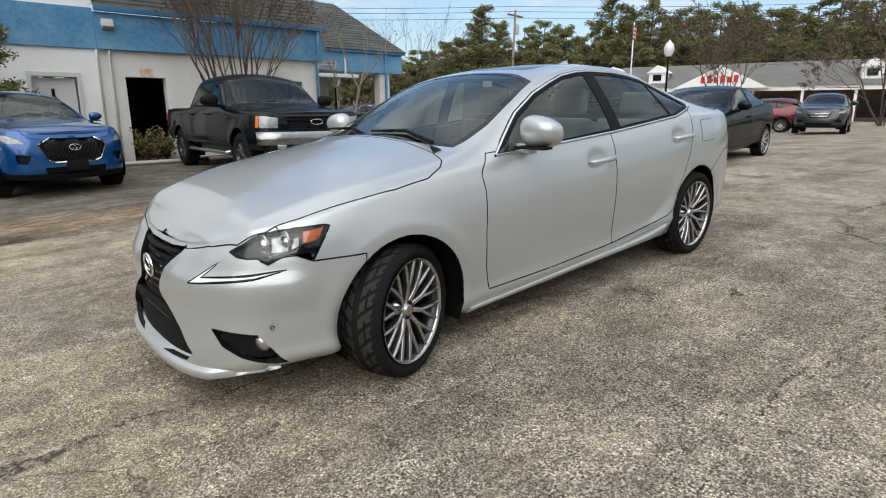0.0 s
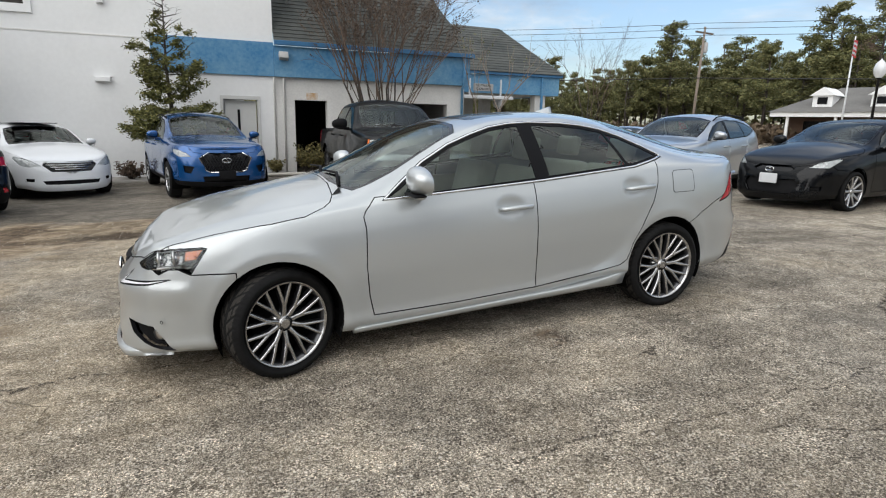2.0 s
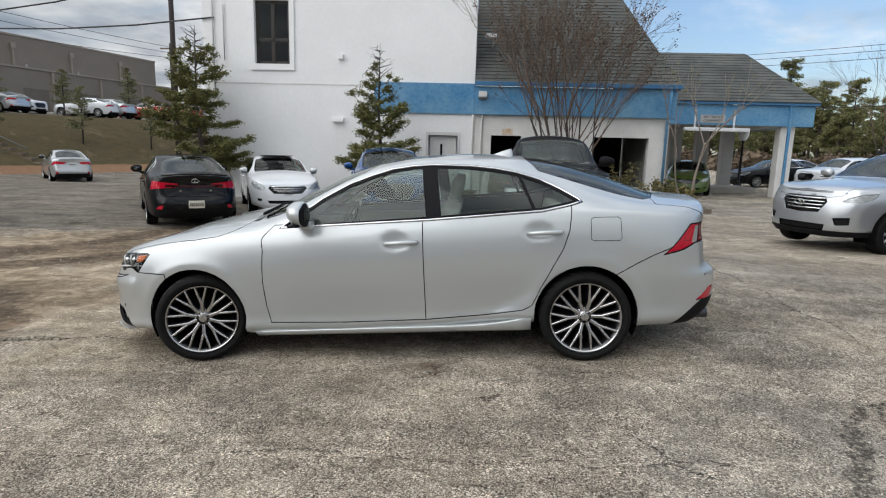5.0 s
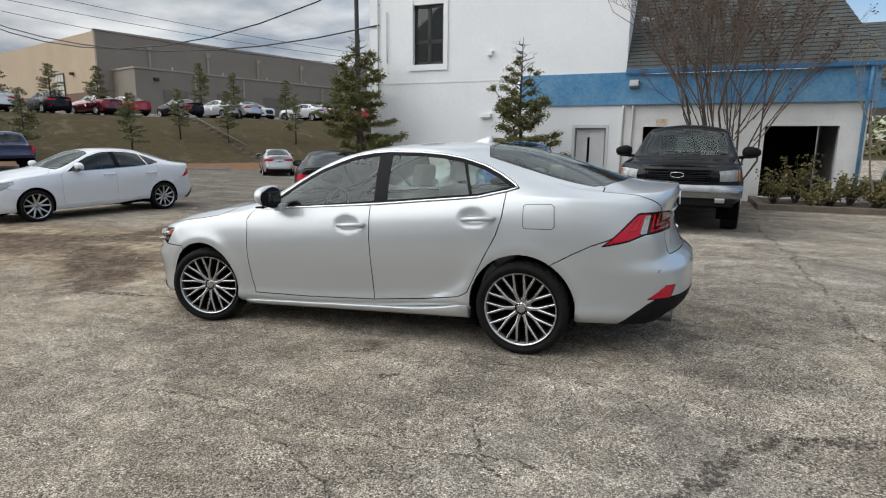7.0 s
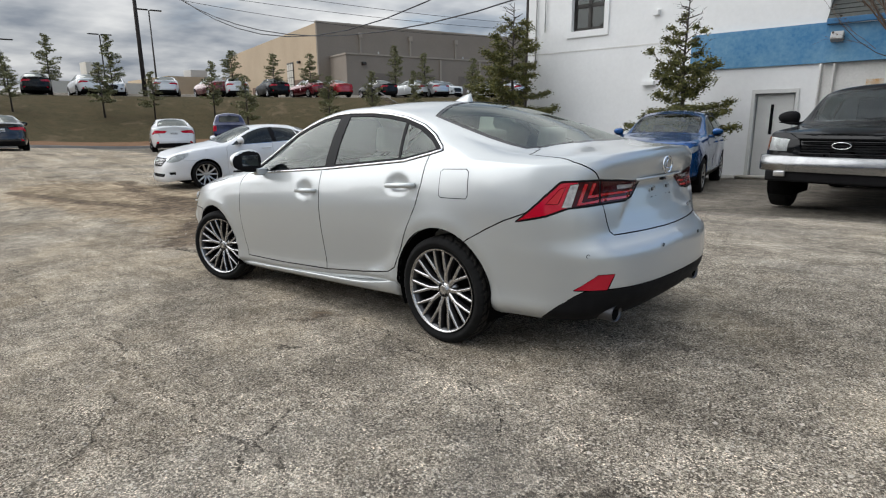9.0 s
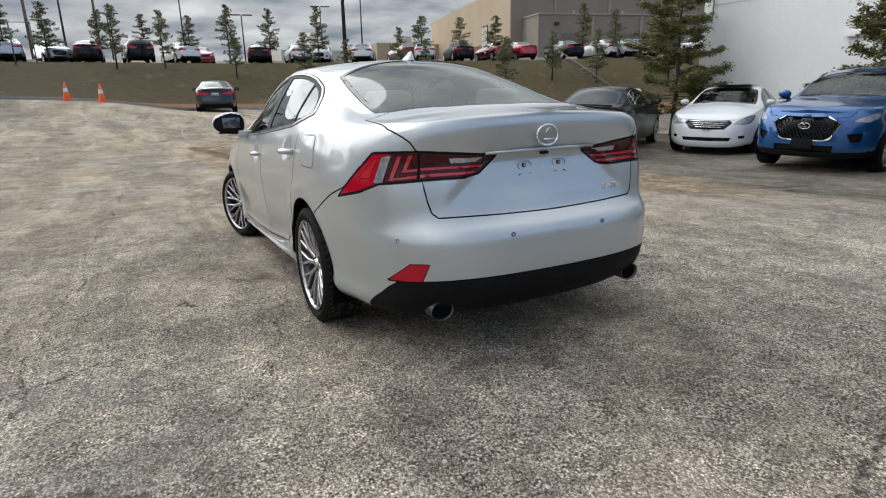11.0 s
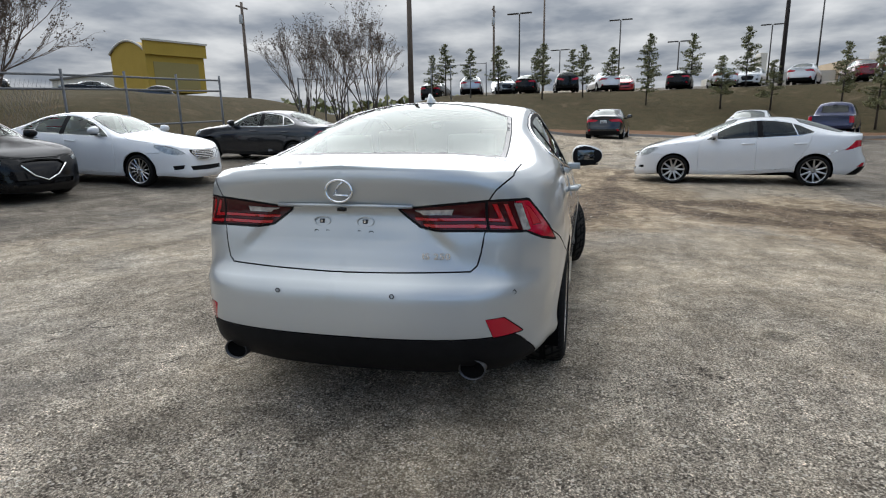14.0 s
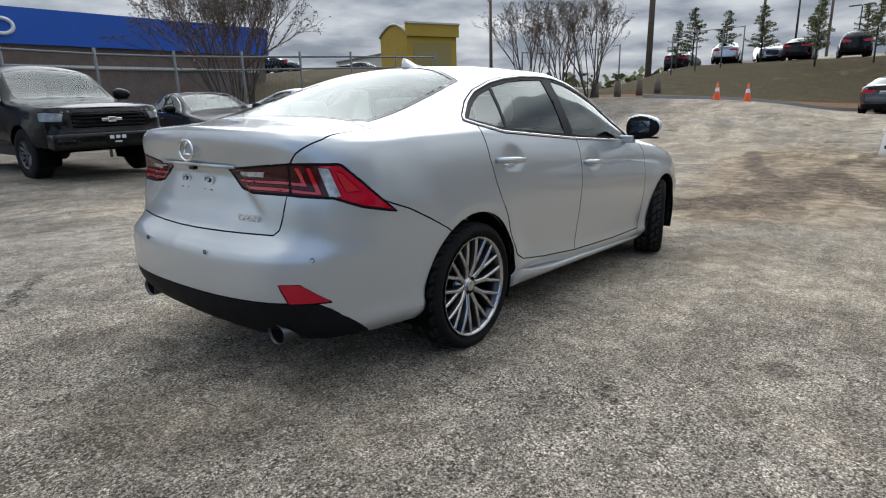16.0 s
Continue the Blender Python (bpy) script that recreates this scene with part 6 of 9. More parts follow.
cols[:, 0], cols[:, 1], cols[:, 3] = gr, cl, 1
att = ground.data.color_attributes.new("bank", "FLOAT_COLOR", "POINT")
att.data.foreach_set("color", cols.ravel())
# silt spread by tyres, and the damp streaks that run through it
damp = np.zeros((len(vx), 4))
tanned = np.zeros(len(vx))
for cx, cy, rx, ry in ((-4.5, 4.2, 4.4, 2.0), (-1.6, 3.6, 1.6, 1.1), (-8.0, 3.6, 3.5, 1.8), (-2.4, 7.4, 2.6, 2.2), (0.8, 8.3, 2.4, 1.0)):
    tanned = np.maximum(tanned, np.exp(-((vx[:, 0] - cx) / rx) ** 2 - ((vx[:, 1] - cy) / ry) ** 2))
dark = np.zeros(len(vx))
for line, wide in ((((-4.3, 3.7), (-2.8, 4.2), (-1.5, 3.5), (-0.8, 2.6)), 0.55), (((-5.4, 4.3), (-2.7, 3.9), (-1.6, 3.2), (-1.1, 2.95)), 0.42), (((-3.7, 5.2), (-3.1, 7.0), (-2.6, 8.6)), 0.40), (((-3.0, 8.3), (-2.5, 9.4)), 0.35), (((-1.2, 8.6), (-1.5, 7.1), (-1.9, 6.0), (-3.5, 4.9), (-5.5, 4.4)), 0.40), (((-3.9, 6.5), (-1.7, 7.2), (0.4, 7.5)), 0.33), (((3.12, 1.78), (3.34, 1.80)), 0.16),
                   (((-9.5, 2.4), (-6.5, 3.0), (-4.3, 3.7)), 0.25), (((-10.0, 5.0), (-6.8, 4.3), (-5.2, 4.5)), 0.25)):
    dark = np.maximum(dark, np.exp(-(line_dist(vx[:, 0], vx[:, 1], np.array(line)) / wide) ** 2))
sealed = np.zeros(len(vx))
for cx, cy, rx, ry in ((5.75, 2.45, 0.55, 0.75), (6.0, 3.0, 0.4, 0.5), (5.3, 2.9, 0.5, 0.4), (5.0, -1.6, 1.6, 0.4), (1.0, 7.6, 2.0, 0.5), (7.5, 3.6, 1.3, 0.5)):
    sealed = np.maximum(sealed, np.exp(-((vx[:, 0] - cx) / rx) ** 2 - ((vx[:, 1] - cy) / ry) ** 2))
damp[:, 0], damp[:, 1], damp[:, 2], damp[:, 3] = tanned, dark, sealed, 1
att = ground.data.color_attributes.new("damp", "FLOAT_COLOR", "POINT")
att.data.foreach_set("color", damp.ravel())

# ---- cracks in the asphalt ----
CRACKFILL = material("crack_fill", (0.085, 0.070, 0.055), 0.95, vary=0.5, scale=9, bump=0.3, bscale=90)
cn, cl_, cnoise, cramp, cmix, cmath = node_kit(CRACKFILL)
cct = cn.new("ShaderNodeTexCoord")
ctr, cms = cn.new("ShaderNodeBsdfTransparent"), cn.new("ShaderNodeMixShader")
cl_.new(cramp(cnoise(38, 4, cct.outputs["Object"], 0.6), 0.42, 0.60, 0.0, 0.7), cms.inputs[0])
cl_.new(ctr.outputs[0], cms.inputs[1])
cl_.new(cn["Principled BSDF"].outputs[0], cms.inputs[2])
cl_.new(cms.outputs[0], cn["Material Output"].inputs[0])
crack_rng = np.random.default_rng(8)


def crack(line, wide, mat=CRACKFILL, ragged=0.5):
    """A ragged ribbon that follows a broken line over the ground, with gaps where it closes up."""
    b = bmesh.new()
    pts = []
    for (ax, ay), (bx, by) in zip(line, line[1:]):
        k = max(2, int(math.hypot(bx - ax, by - ay) / 0.035))
        pts += [(ax + (bx - ax) * q / k, ay + (by - ay) * q / k, bx - ax, by - ay) for q in range(k)]
    drift, prev = 0.0, None
    for i, (x, y, dx, dy) in enumerate(pts):
        ln = math.hypot(dx, dy)
        nx, ny = -dy / ln, dx / ln
        drift = drift * 0.9 + crack_rng.normal(0, 0.011)
        w = wide * 0.8 * max(0.0, crack_rng.normal(0.8, ragged) * 0.5 + 0.5 * (0.6 + 0.7 * math.sin(i * 0.13)) ) * min(1.0, i / 4, (len(pts) - 1 - i) / 4)
        cx, cy = x + nx * drift, y + ny * drift
        row = [b.verts.new((cx + nx * s * w / 2, cy + ny * s * w / 2, gz(cx, cy) + 0.0035)) for s in (-1, 1)]
        if prev and w > 0:
            b.faces.new((prev[0], prev[1], row[1], row[0]))
        prev = row
    part("crack", b, mat, ground)


def stain(x, y, rx, ry, turn=0.0):
    """A ragged dark spill on the asphalt."""
    b = bmesh.new()
    mid = b.verts.new((x, y, gz(x, y) + 0.0045))
    ring = []
    for k in range(26):
        a = k * math.tau / 26
        q = 0.72 + 0.22 * math.sin(3 * a + x * 7) + 0.14 * math.sin(7 * a + y * 5) + crack_rng.normal(0, 0.07)
        px, py = rx * q * math.cos(a), ry * q * math.sin(a)
        c, s_ = math.cos(radians(turn)), math.sin(radians(turn))
        px, py = x + px * c - py * s_, y + px * s_ + py * c
        ring.append(b.verts.new((px, py, gz(px, py) + 0.0045)))
    for k in range(26):
        b.faces.new((mid, ring[k], ring[(k + 1) % 26]))
    part("stain", b, CRACKFILL, ground)


crack(((-0.6, 2.35), (-0.01, 2.47), (0.09, 2.48), (0.23, 2.53), (0.29, 2.55), (0.48, 2.54), (0.58, 2.47), (0.76, 2.44), (0.91, 2.41), (1.08, 2.42), (1.21, 2.43), (1.5, 2.5)), 0.05)
crack(((-0.5, 2.38), (-0.01, 2.47), (0.12, 2.49), (0.27, 2.54)), 0.12, ragged=0.3)
crack(((5.2, 0.35), (5.44, 0.77), (5.62, 1.09), (5.86, 1.34), (6.05, 1.42), (6.28, 1.58)), 0.13, ragged=0.35)
crack(((5.77, 1.05), (5.95, 1.32), (6.58, 1.62), (7.99, 1.51)), 0.09)
crack(((4.35, 1.01), (4.52, 0.70), (4.78, 0.65), (4.95, 0.53)), 0.03)
crack(((4.75, 1.71), (5.06, 1.56), (5.36, 1.25)), 0.02)
crack(((6.66, 12.41), (6.58, 8.23), (6.61, 5.69), (6.55, 3.61), (6.63, 2.97), (6.5, 2.2)), 0.07)
crack(((7.6, 11.8), (8.6, 9.6), (9.4, 8.8)), 0.03)
crack(((2.07, 2.29), (2.52, 2.26), (2.86, 2.18), (3.98, 1.91), (5.39, 1.46)), 0.018)
crack(((8.12, 3.3), (9.24, 3.28), (9.83, 2.49), (11.93, 2.4)), 0.05)
crack(((4.82, 0.47), (4.53, 0.66), (3.72, 0.59), (2.75, 0.76), (1.28, 0.70), (-1.2, 0.85), (-3.91, 0.98)), 0.028)
crack(((4.76, -2.37), (3.15, -2.71), (2.03, -2.27), (0.18, -2.29), (-3.26, -2.37)), 0.06)
crack(((0.64, 8.31), (2.21, 8.53), (2.59, 9.59), (3.6, 9.52)), 0.07)
for x, y, rx, ry, th in ((3.27, 1.72, 0.13, 0.07, 10), (3.65, 1.37, 0.12, 0.05, 20), (0.85, 2.05, 0.12, 0.04, 30), (4.62, 4.32, 0.05, 0.03, 0), (4.45, 4.51, 0.11, 0.06, 40), (4.86, 4.44, 0.05, 0.03, 70), (3.96, 4.36, 0.03, 0.02, 0),
                         (0.48, 7.29, 0.5, 0.12, 15), (2.9, 8.9, 0.4, 0.12, 0), (3.6, 9.3, 0.35, 0.08, 10), (7.0, 4.2, 0.12, 0.05, 60)):
    stain(x, y, rx, ry, th)

# ---- the white building ----
STUCCO = material("white_stucco", (0.82, 0.825, 0.82), 0.85, vary=0.07, scale=0.8, bump=0.12, bscale=35)
DIRTYWHITE = material("dirty_white_block", (0.74, 0.73, 0.70), 0.85, vary=0.18, scale=1.6, bump=0.2, bscale=25)
BLUEBAND = material("faded_blue_fascia", (0.045, 0.185, 0.37), 0.6, vary=0.5, scale=1.1, second=(0.16, 0.32, 0.46), bump=0.05)
BLUEEDGE = material("blue_gutter", (0.05, 0.17, 0.34), 0.5, vary=0.2, scale=3)
# near-black that paints the shade of the rooms behind the openings
ROOM_SHADE = material("painted_room_shade", (0.012, 0.012, 0.012), 0.9, vary=0.3, scale=3)
FRAMEM = material("dark_bronze_frame", (0.03, 0.026, 0.022), 0.45, vary=0.2, scale=10)
PANE = glass("window_pane", (0.25, 0.27, 0.28))
CONCRETE = material("concrete", (0.36, 0.34, 0.31), 0.9, vary=0.25, scale=2, bump=0.3, bscale=30)
GREYPAINT = material("grey_paint_metal", (0.42, 0.42, 0.41), 0.6, vary=0.15, scale=6)
DOORM = material("grey_white_door", (0.62, 0.62, 0.60), 0.6, vary=0.1, scale=3)
WOOD = material("weathered_wood", (0.17, 0.13, 0.10), 0.85, vary=0.35, scale=5, bump=0.3, bscale=40)
STEEL = material("galvanised_steel", (0.16, 0.163, 0.165), 0.65, 0.3, vary=0.15, scale=12)


def shingle_mat():
    m = bpy.data.materials.new("grey_shingles")
    m.use_nodes = True
    n, l, noise, ramp, mix, mm = node_kit(m)
    p = n["Principled BSDF"]
    tc = n.new("ShaderNodeTexCoord")
    oi = n.new("ShaderNodeObjectInfo")
    v = mm("ADD", mm("MULTIPLY", noise(1.3, 5, tc.outputs["Object"]), 0.6), mm("MULTIPLY", noise(40, 4, tc.outputs["Object"]), 0.4))
    c = mix(ramp(v, 0.35, 0.65), (0.048, 0.054, 0.052), (0.105, 0.110, 0.100))
    c2 = mix(mm("MULTIPLY", oi.outputs["Random"], 0.5), c, (0.055, 0.056, 0.052))
    l.new(c2, p.inputs["Base Color"])
    p.inputs["Roughness"].default_value = 0.92
    return m


SHINGLE = shingle_mat()
WY = 16.8
bld = thing("white_building", "two-storey white stucco building with a faded blue fascia", "building", m=Matrix.Identity(4))


def wall_with_holes(x0, x1, z0, z1, y0, y1, holes):
    """A wall along x, pierced by rectangular openings (hx0, hx1, hz0, hz1)."""
    bm = bmesh.new()
    xs = sorted({x0, x1, *[h[0] for h in holes], *[h[1] for h in holes]})
    for a, b in zip(xs, xs[1:]):
        zs = [(z0, z1)]
        for h in holes:
            if h[0] <= a and h[1] >= b:
                nz = []
                for p, q in zs:
                    if h[2] > p:
                        nz.append((p, min(q, h[2])))
                    if h[3] < q:
                        nz.append((max(p, h[3]), q))
                zs = [s for s in nz if s[1] - s[0] > 1e-4]
        for p, q in zs:
            box(bm, a, b, y0, y1, p, q)
    bmesh.ops.remove_doubles(bm, verts=bm.verts[:], dist=0.0005)
    return bm


WX0, WX1 = -3.70, -2.58
part("wall", wall_with_holes(-5.4, 3.36, -0.6, 6.4, WY, WY + 0.3, [(WX0, WX1, 4.12, 6.05), (1.92, 2.86, -0.6, 2.0)]), STUCCO, bld, "white stucco front wall", smooth=False)
part("wall", boxes((-5.4, -5.1, WY + 0.3, WY + 12, -0.9, 6.4)), STUCCO, bld, smooth=False)
part("wall", boxes((3.06, 3.36, WY + 0.3, WY + 12, 3.4, 6.4), (-5.1, 3.36, WY + 11.7, WY + 12, -0.9, 6.4)), STUCCO, bld, smooth=False)
part("wall", wall_with_holes(3.36, 9.5, -0.6, 2.68, WY + 0.01, WY + 0.28, [(3.93, 4.90, -0.6, 2.04), (7.15, 8.90, 0.10, 2.06)]), DIRTYWHITE, bld, "stained white block wall", smooth=False)
part("wall", boxes((9.2, 9.5, WY + 0.28, WY + 9, -0.6, 2.68)), DIRTYWHITE, bld, smooth=False)
part("flat_roof", boxes((-5.35, 3.3, WY + 0.05, WY + 11.9, 6.38, 6.5)), CONCRETE, bld, smooth=False)
part("storey_line", boxes((-5.38, 0.16, WY - 0.012, WY + 0.002, 3.50, 3.53)), DIRTYWHITE, bld, smooth=False)
# back wall, floor, ceiling and partition, their shade put into the colour
part("interior", boxes((3.4, 9.15, WY + 4.5, WY + 4.6, -0.3, 2.6), (3.4, 9.15, WY + 0.3, WY + 4.5, -0.32, -0.22), (3.4, 9.15, WY + 0.3, WY + 4.5, 2.56, 2.62), (5.6, 5.7, WY + 0.3, WY + 4.5, -0.2, 2.56)), ROOM_SHADE, bld, "empty interior painted near-black for its shade", smooth=False)
part("fascia", boxes((0.16, 3.36, WY - 0.06, WY - 0.002, 2.68, 3.62)), BLUEBAND, bld, "faded blue fascia board", smooth=False)
part("fascia", boxes((3.365, 9.62, WY - 0.14, WY + 0.30, 2.68, 3.54)), BLUEBAND, bld, "faded blue fascia board", smooth=False)
part("fascia", boxes((9.36, 9.62, WY + 0.30, WY + 7, 2.68, 3.54)), BLUEBAND, bld, smooth=False)
part("gutter", boxes((3.37, 9.74, WY - 0.27, WY - 0.145, 3.55, 3.68), (9.625, 9.74, WY - 0.145, WY + 6.0, 3.55, 3.68), bevel=0.02), BLUEEDGE, bld, "dark blue gutter", smooth=False)
# downpipes
for x in (3.34, 3.62, 9.40):
    b = bmesh.new()
    tube(b, [(x, WY - 0.10, 2.66), (x, WY - 0.05, 2.5), (x, WY - 0.05, -0.2)] if x < 9 else [(x, WY - 0.2, 3.55), (x, WY - 0.2, 2.75), (x, WY - 0.06, 2.55), (x, WY - 0.06, 0.0)], 0.028 if x < 9 else 0.045, 8)
    part("downpipe", b, DIRTYWHITE if x < 9 else BLUEBAND, bld)
# window
win = part("window_frame", boxes((WX0, WX0 + 0.07, WY + 0.10, WY + 0.18, 4.12, 6.05), (WX1 - 0.07, WX1, WY + 0.10, WY + 0.18, 4.12, 6.05), (WX0, WX1, WY + 0.10, WY + 0.18, 4.12, 4.19), (WX0, WX1, WY + 0.10, WY + 0.18, 5.98, 6.05), (WX0, WX1, WY + 0.10, WY + 0.18, 4.83, 4.90), ((WX0 + WX1) / 2 - 0.04, (WX0 + WX1) / 2 + 0.04, WY + 0.10, WY + 0.18, 4.12, 6.05)), FRAMEM, bld, "dark bronze window frame", smooth=False)
mx_ = (WX0 + WX1) / 2
for x0, x1 in ((WX0 + 0.07, mx_ - 0.04), (mx_ + 0.04, WX1 - 0.07)):
    for z0, z1 in ((4.19, 4.83), (4.90, 5.98)):
        part("pane", boxes((x0, x1, WY + 0.135, WY + 0.145, z0, z1)), PANE, win, smooth=False)
        part("sash", boxes((x0, x0 + 0.03, WY + 0.12, WY + 0.16, z0, z1), (x1 - 0.03, x1, WY + 0.12, WY + 0.16, z0, z1), (x0, x1, WY + 0.12, WY + 0.16, z0, z0 + 0.03), (x0, x1, WY + 0.12, WY + 0.16, z1 - 0.03, z1)), FRAMEM, win, smooth=False)
# a near-black sheet stands in for the shaded room behind the window
part("room_dark", boxes((-4.4, -1.9, WY + 1.2, WY + 1.3, 3.8, 6.3)), ROOM_SHADE, bld, smooth=False)
part("window_surround", boxes((WX0 - 0.16, WX0 - 0.005, WY - 0.05, WY + 0.05, 3.92, 6.2), (WX1 + 0.005, WX1 + 0.16, WY - 0.05, WY + 0.05, 3.92, 6.2), (WX0 - 0.004, WX1 + 0.004, WY - 0.05, WY + 0.05, 3.92, 4.115)), STUCCO, bld, "raised white stucco surround", smooth=False)
# door with its slit window
door = part("door", boxes((1.96, 2.82, WY + 0.10, WY + 0.15, -0.25, 1.97), bevel=0.006), DOORM, bld, "grey-white steel door", smooth=False)
part("door_window", boxes((2.30, 2.37, WY + 0.088, WY + 0.099, 0.95, 1.72)), GLOSSBLACK, door, smooth=False)
part("door_handle", boxes((2.70, 2.78, WY + 0.05, WY + 0.10, 0.72, 0.76), bevel=0.008), CHROME, door)
part("door_frame", boxes((1.84, 1.918, WY - 0.03, WY + 0.1, -0.4, 2.10), (2.862, 2.94, WY - 0.03, WY + 0.1, -0.4, 2.10), (1.92, 2.86, WY - 0.03, WY + 0.1, 2.002, 2.10)), DOORM, bld, smooth=False)
# wall vents and floodlights
for x, z, w, h in ((-1.02, 2.40, 0.36, 0.12), (-0.92, 4.36, 0.16, 0.14)):
    v = part("wall_vent", boxes((x - w / 2, x + w / 2, WY - 0.14, WY - 0.002, z - h / 2, z + h / 2), bevel=0.01), STUCCO, bld, "white vent hood", smooth=False)
    part("vent_flange", boxes((x - w / 2 - 0.05, x + w / 2 + 0.05, WY - 0.02, WY - 0.001, z + h / 2 + 0.003, z + h / 2 + 0.04)), STUCCO, v, smooth=False)
b = bmesh.new()
box(b, -0.13, 0.13, -0.16, 0.0, -0.10, 0.10, 0.02, pose(3.62, WY - 0.16, 3.22, -25, 0, 0))
part("floodlight", b, GREYPAINT, bld, "grey floodlight box on the fascia")
b = bmesh.new()
tube(b, [(3.9, WY + 0.9, 4.75), (3.9, WY + 0.55, 5.05)], 0.03, 8)
box(b, -0.10, 0.10, -0.12, 0.02, -0.07, 0.07, 0.02, pose(3.9, WY + 0.5, 5.1, -30, 0, 0))
box(b, -0.09, 0.09, -0.12, 0.02, -0.07, 0.07, 0.02, pose(3.72, WY + 0.5, 5.12, -30, 0, 30))
part("floodlight", b, GREYPAINT, bld, "twin floodlights on the roof slope")
b = bmesh.new()
tube(b, [(-5.05, WY - 0.05, 6.6), (-5.05, WY - 0.05, 3.0)], 0.025, 6)
tube(b, [(-4.7, WY - 0.05, 5.9), (-4.7, WY - 0.05, 4.2)], 0.02, 6)
part("conduit", b, GREYPAINT, bld)
box_rust = part("rust_stain", boxes((4.28, 4.62, WY + 0.004, WY + 0.0095, 2.06, 2.26)), material("rust_stain", (0.50, 0.27, 0.08), 0.9, vary=0.7, scale=9, second=(0.64, 0.60, 0.53)), bld, "orange rust stain", smooth=False)


def slope_roof(name, corners, rows, parent, lab=""):
    """Courses of shingles on a sloping quad (eave left, eave right, ridge right, ridge left): each course laps the one below."""
    a, b_, c, d = [Vector(p) for p in corners]
    nrm = (b_ - a).cross(d - a).normalized()
    if nrm.z < 0:
        nrm = -nrm
    under = bmesh.new()
    under.faces.new([under.verts.new(p - nrm * 0.03) for p in (a, b_, c, d)])
    roof = part(name, under, SHINGLE, parent, lab, smooth=False)
    for i in range(rows):
        t0, t1 = i / rows, (i + 1.25) / rows
        t1 = min(t1, 1.0)
        p0, p1 = a.lerp(d, t0), b_.lerp(c, t0)
        q0, q1 = a.lerp(d, t1), b_.lerp(c, t1)
        bm = bmesh.new()
        lift = nrm * 0.022
        vs = [bm.verts.new(v) for v in (p0 + lift, p1 + lift, q1, q0, p0, p1)]
        bm.faces.new(vs[:4])
        bm.faces.new((vs[0], vs[4], vs[5], vs[1]))
        part("shingle_course", bm, SHINGLE, roof, smooth=False)
    return roof


slope_roof("roof", ((3.37, WY - 0.20, 3.66), (9.70, WY - 0.20, 3.66), (8.05, WY + 2.7, 7.2), (3.37, WY + 2.7, 7.2)), 30, bld, "steep grey shingle mansard roof")
slope_roof("roof", ((9.70, WY - 0.20, 3.66), (9.70, WY + 8, 3.66), (8.05, WY + 6, 7.2), (8.05, WY + 2.7, 7.2)), 20, bld)

# ---- the drive-through canopy ----
CX0, CX1, CY0, CY1 = 9.66, 16.6, 21.8, 28.5
can = thing("drive_through_canopy", "blue-fascia drive-through canopy with a shingle hip roof", "canopy", m=Matrix.Identity(4))
part("fascia", boxes((CX0, CX1, CY0, CY0 + 0.25, 2.78, 3.56), (CX1 - 0.25, CX1, CY0 + 0.25, CY1, 2.78, 3.56)), BLUEBAND, can, "blue canopy fascia", smooth=False)
part("gutter", boxes((CX0, CX1 + 0.12, CY0 - 0.12, CY0 - 0.003, 3.57, 3.70), (CX1 + 0.003, CX1 + 0.12, CY0, CY1, 3.57, 3.70), bevel=0.02), BLUEEDGE, can, smooth=False)
part("soffit", boxes((CX0, CX1 - 0.25, CY0 + 0.25, CY1, 2.80, 2.88)), GREYPAINT, can, smooth=False)
slope_roof("roof", ((CX0, CY0 - 0.15, 3.68), (CX1 + 0.15, CY0 - 0.15, 3.68), (CX1 - 1.6, CY0 + 3.1, 6.0), (CX0 - 2, CY0 + 3.1, 6.0)), 18, can, "grey shingle hip roof")
slope_roof("roof", ((CX1 + 0.15, CY0 - 0.15, 3.68), (CX1 + 0.15, CY1, 3.68), (CX1 - 1.6, CY1 - 3.0, 6.0), (CX1 - 1.6, CY0 + 3.1, 6.0)), 14, can)
for x, y, mt in ((15.75, 22.2, DIRTYWHITE), (12.6, 25.6, GREYPAINT), (14.1, 26.4, GREYPAINT), (15.9, 27.9, GREYPAINT)):
    g0 = gz(x, y)
    part("column", boxes((x - 0.27, x + 0.27, y - 0.22, y + 0.22, g0 - 0.1, 2.79), bevel=0.02), mt, can, "square painted column", smooth=False)
part("kerb_island", boxes((11.6, 16.3, 25.2, 27.0, -0.2, 0.17), bevel=0.03), CONCRETE, can, smooth=False)
part("downpipe", boxes((15.62, 15.72, CY0 - 0.09, CY0 - 0.01, 0.1, 3.55), bevel=0.01), BLUEBAND, can, smooth=False)
part("clearance_bar", boxes((11.6, 14.1, CY0 - 0.25, CY0 - 0.1, 2.52, 2.66), bevel=0.02), WHITEP, can, "white hanging clearance bar")
for x in (12.0, 13.5):
    part("bar_hanger", boxes((x - 0.03, x + 0.03, CY0 - 0.19, CY0 - 0.13, 2.65, 3.35)), WHITEP, can, smooth=False)
sg_ = part("clearance_sign", boxes((12.25, 13.2, CY0 - 0.03, CY0 - 0.004, 2.86, 3.16)), GREYPAINT, can, "grey clearance sign", smooth=False)


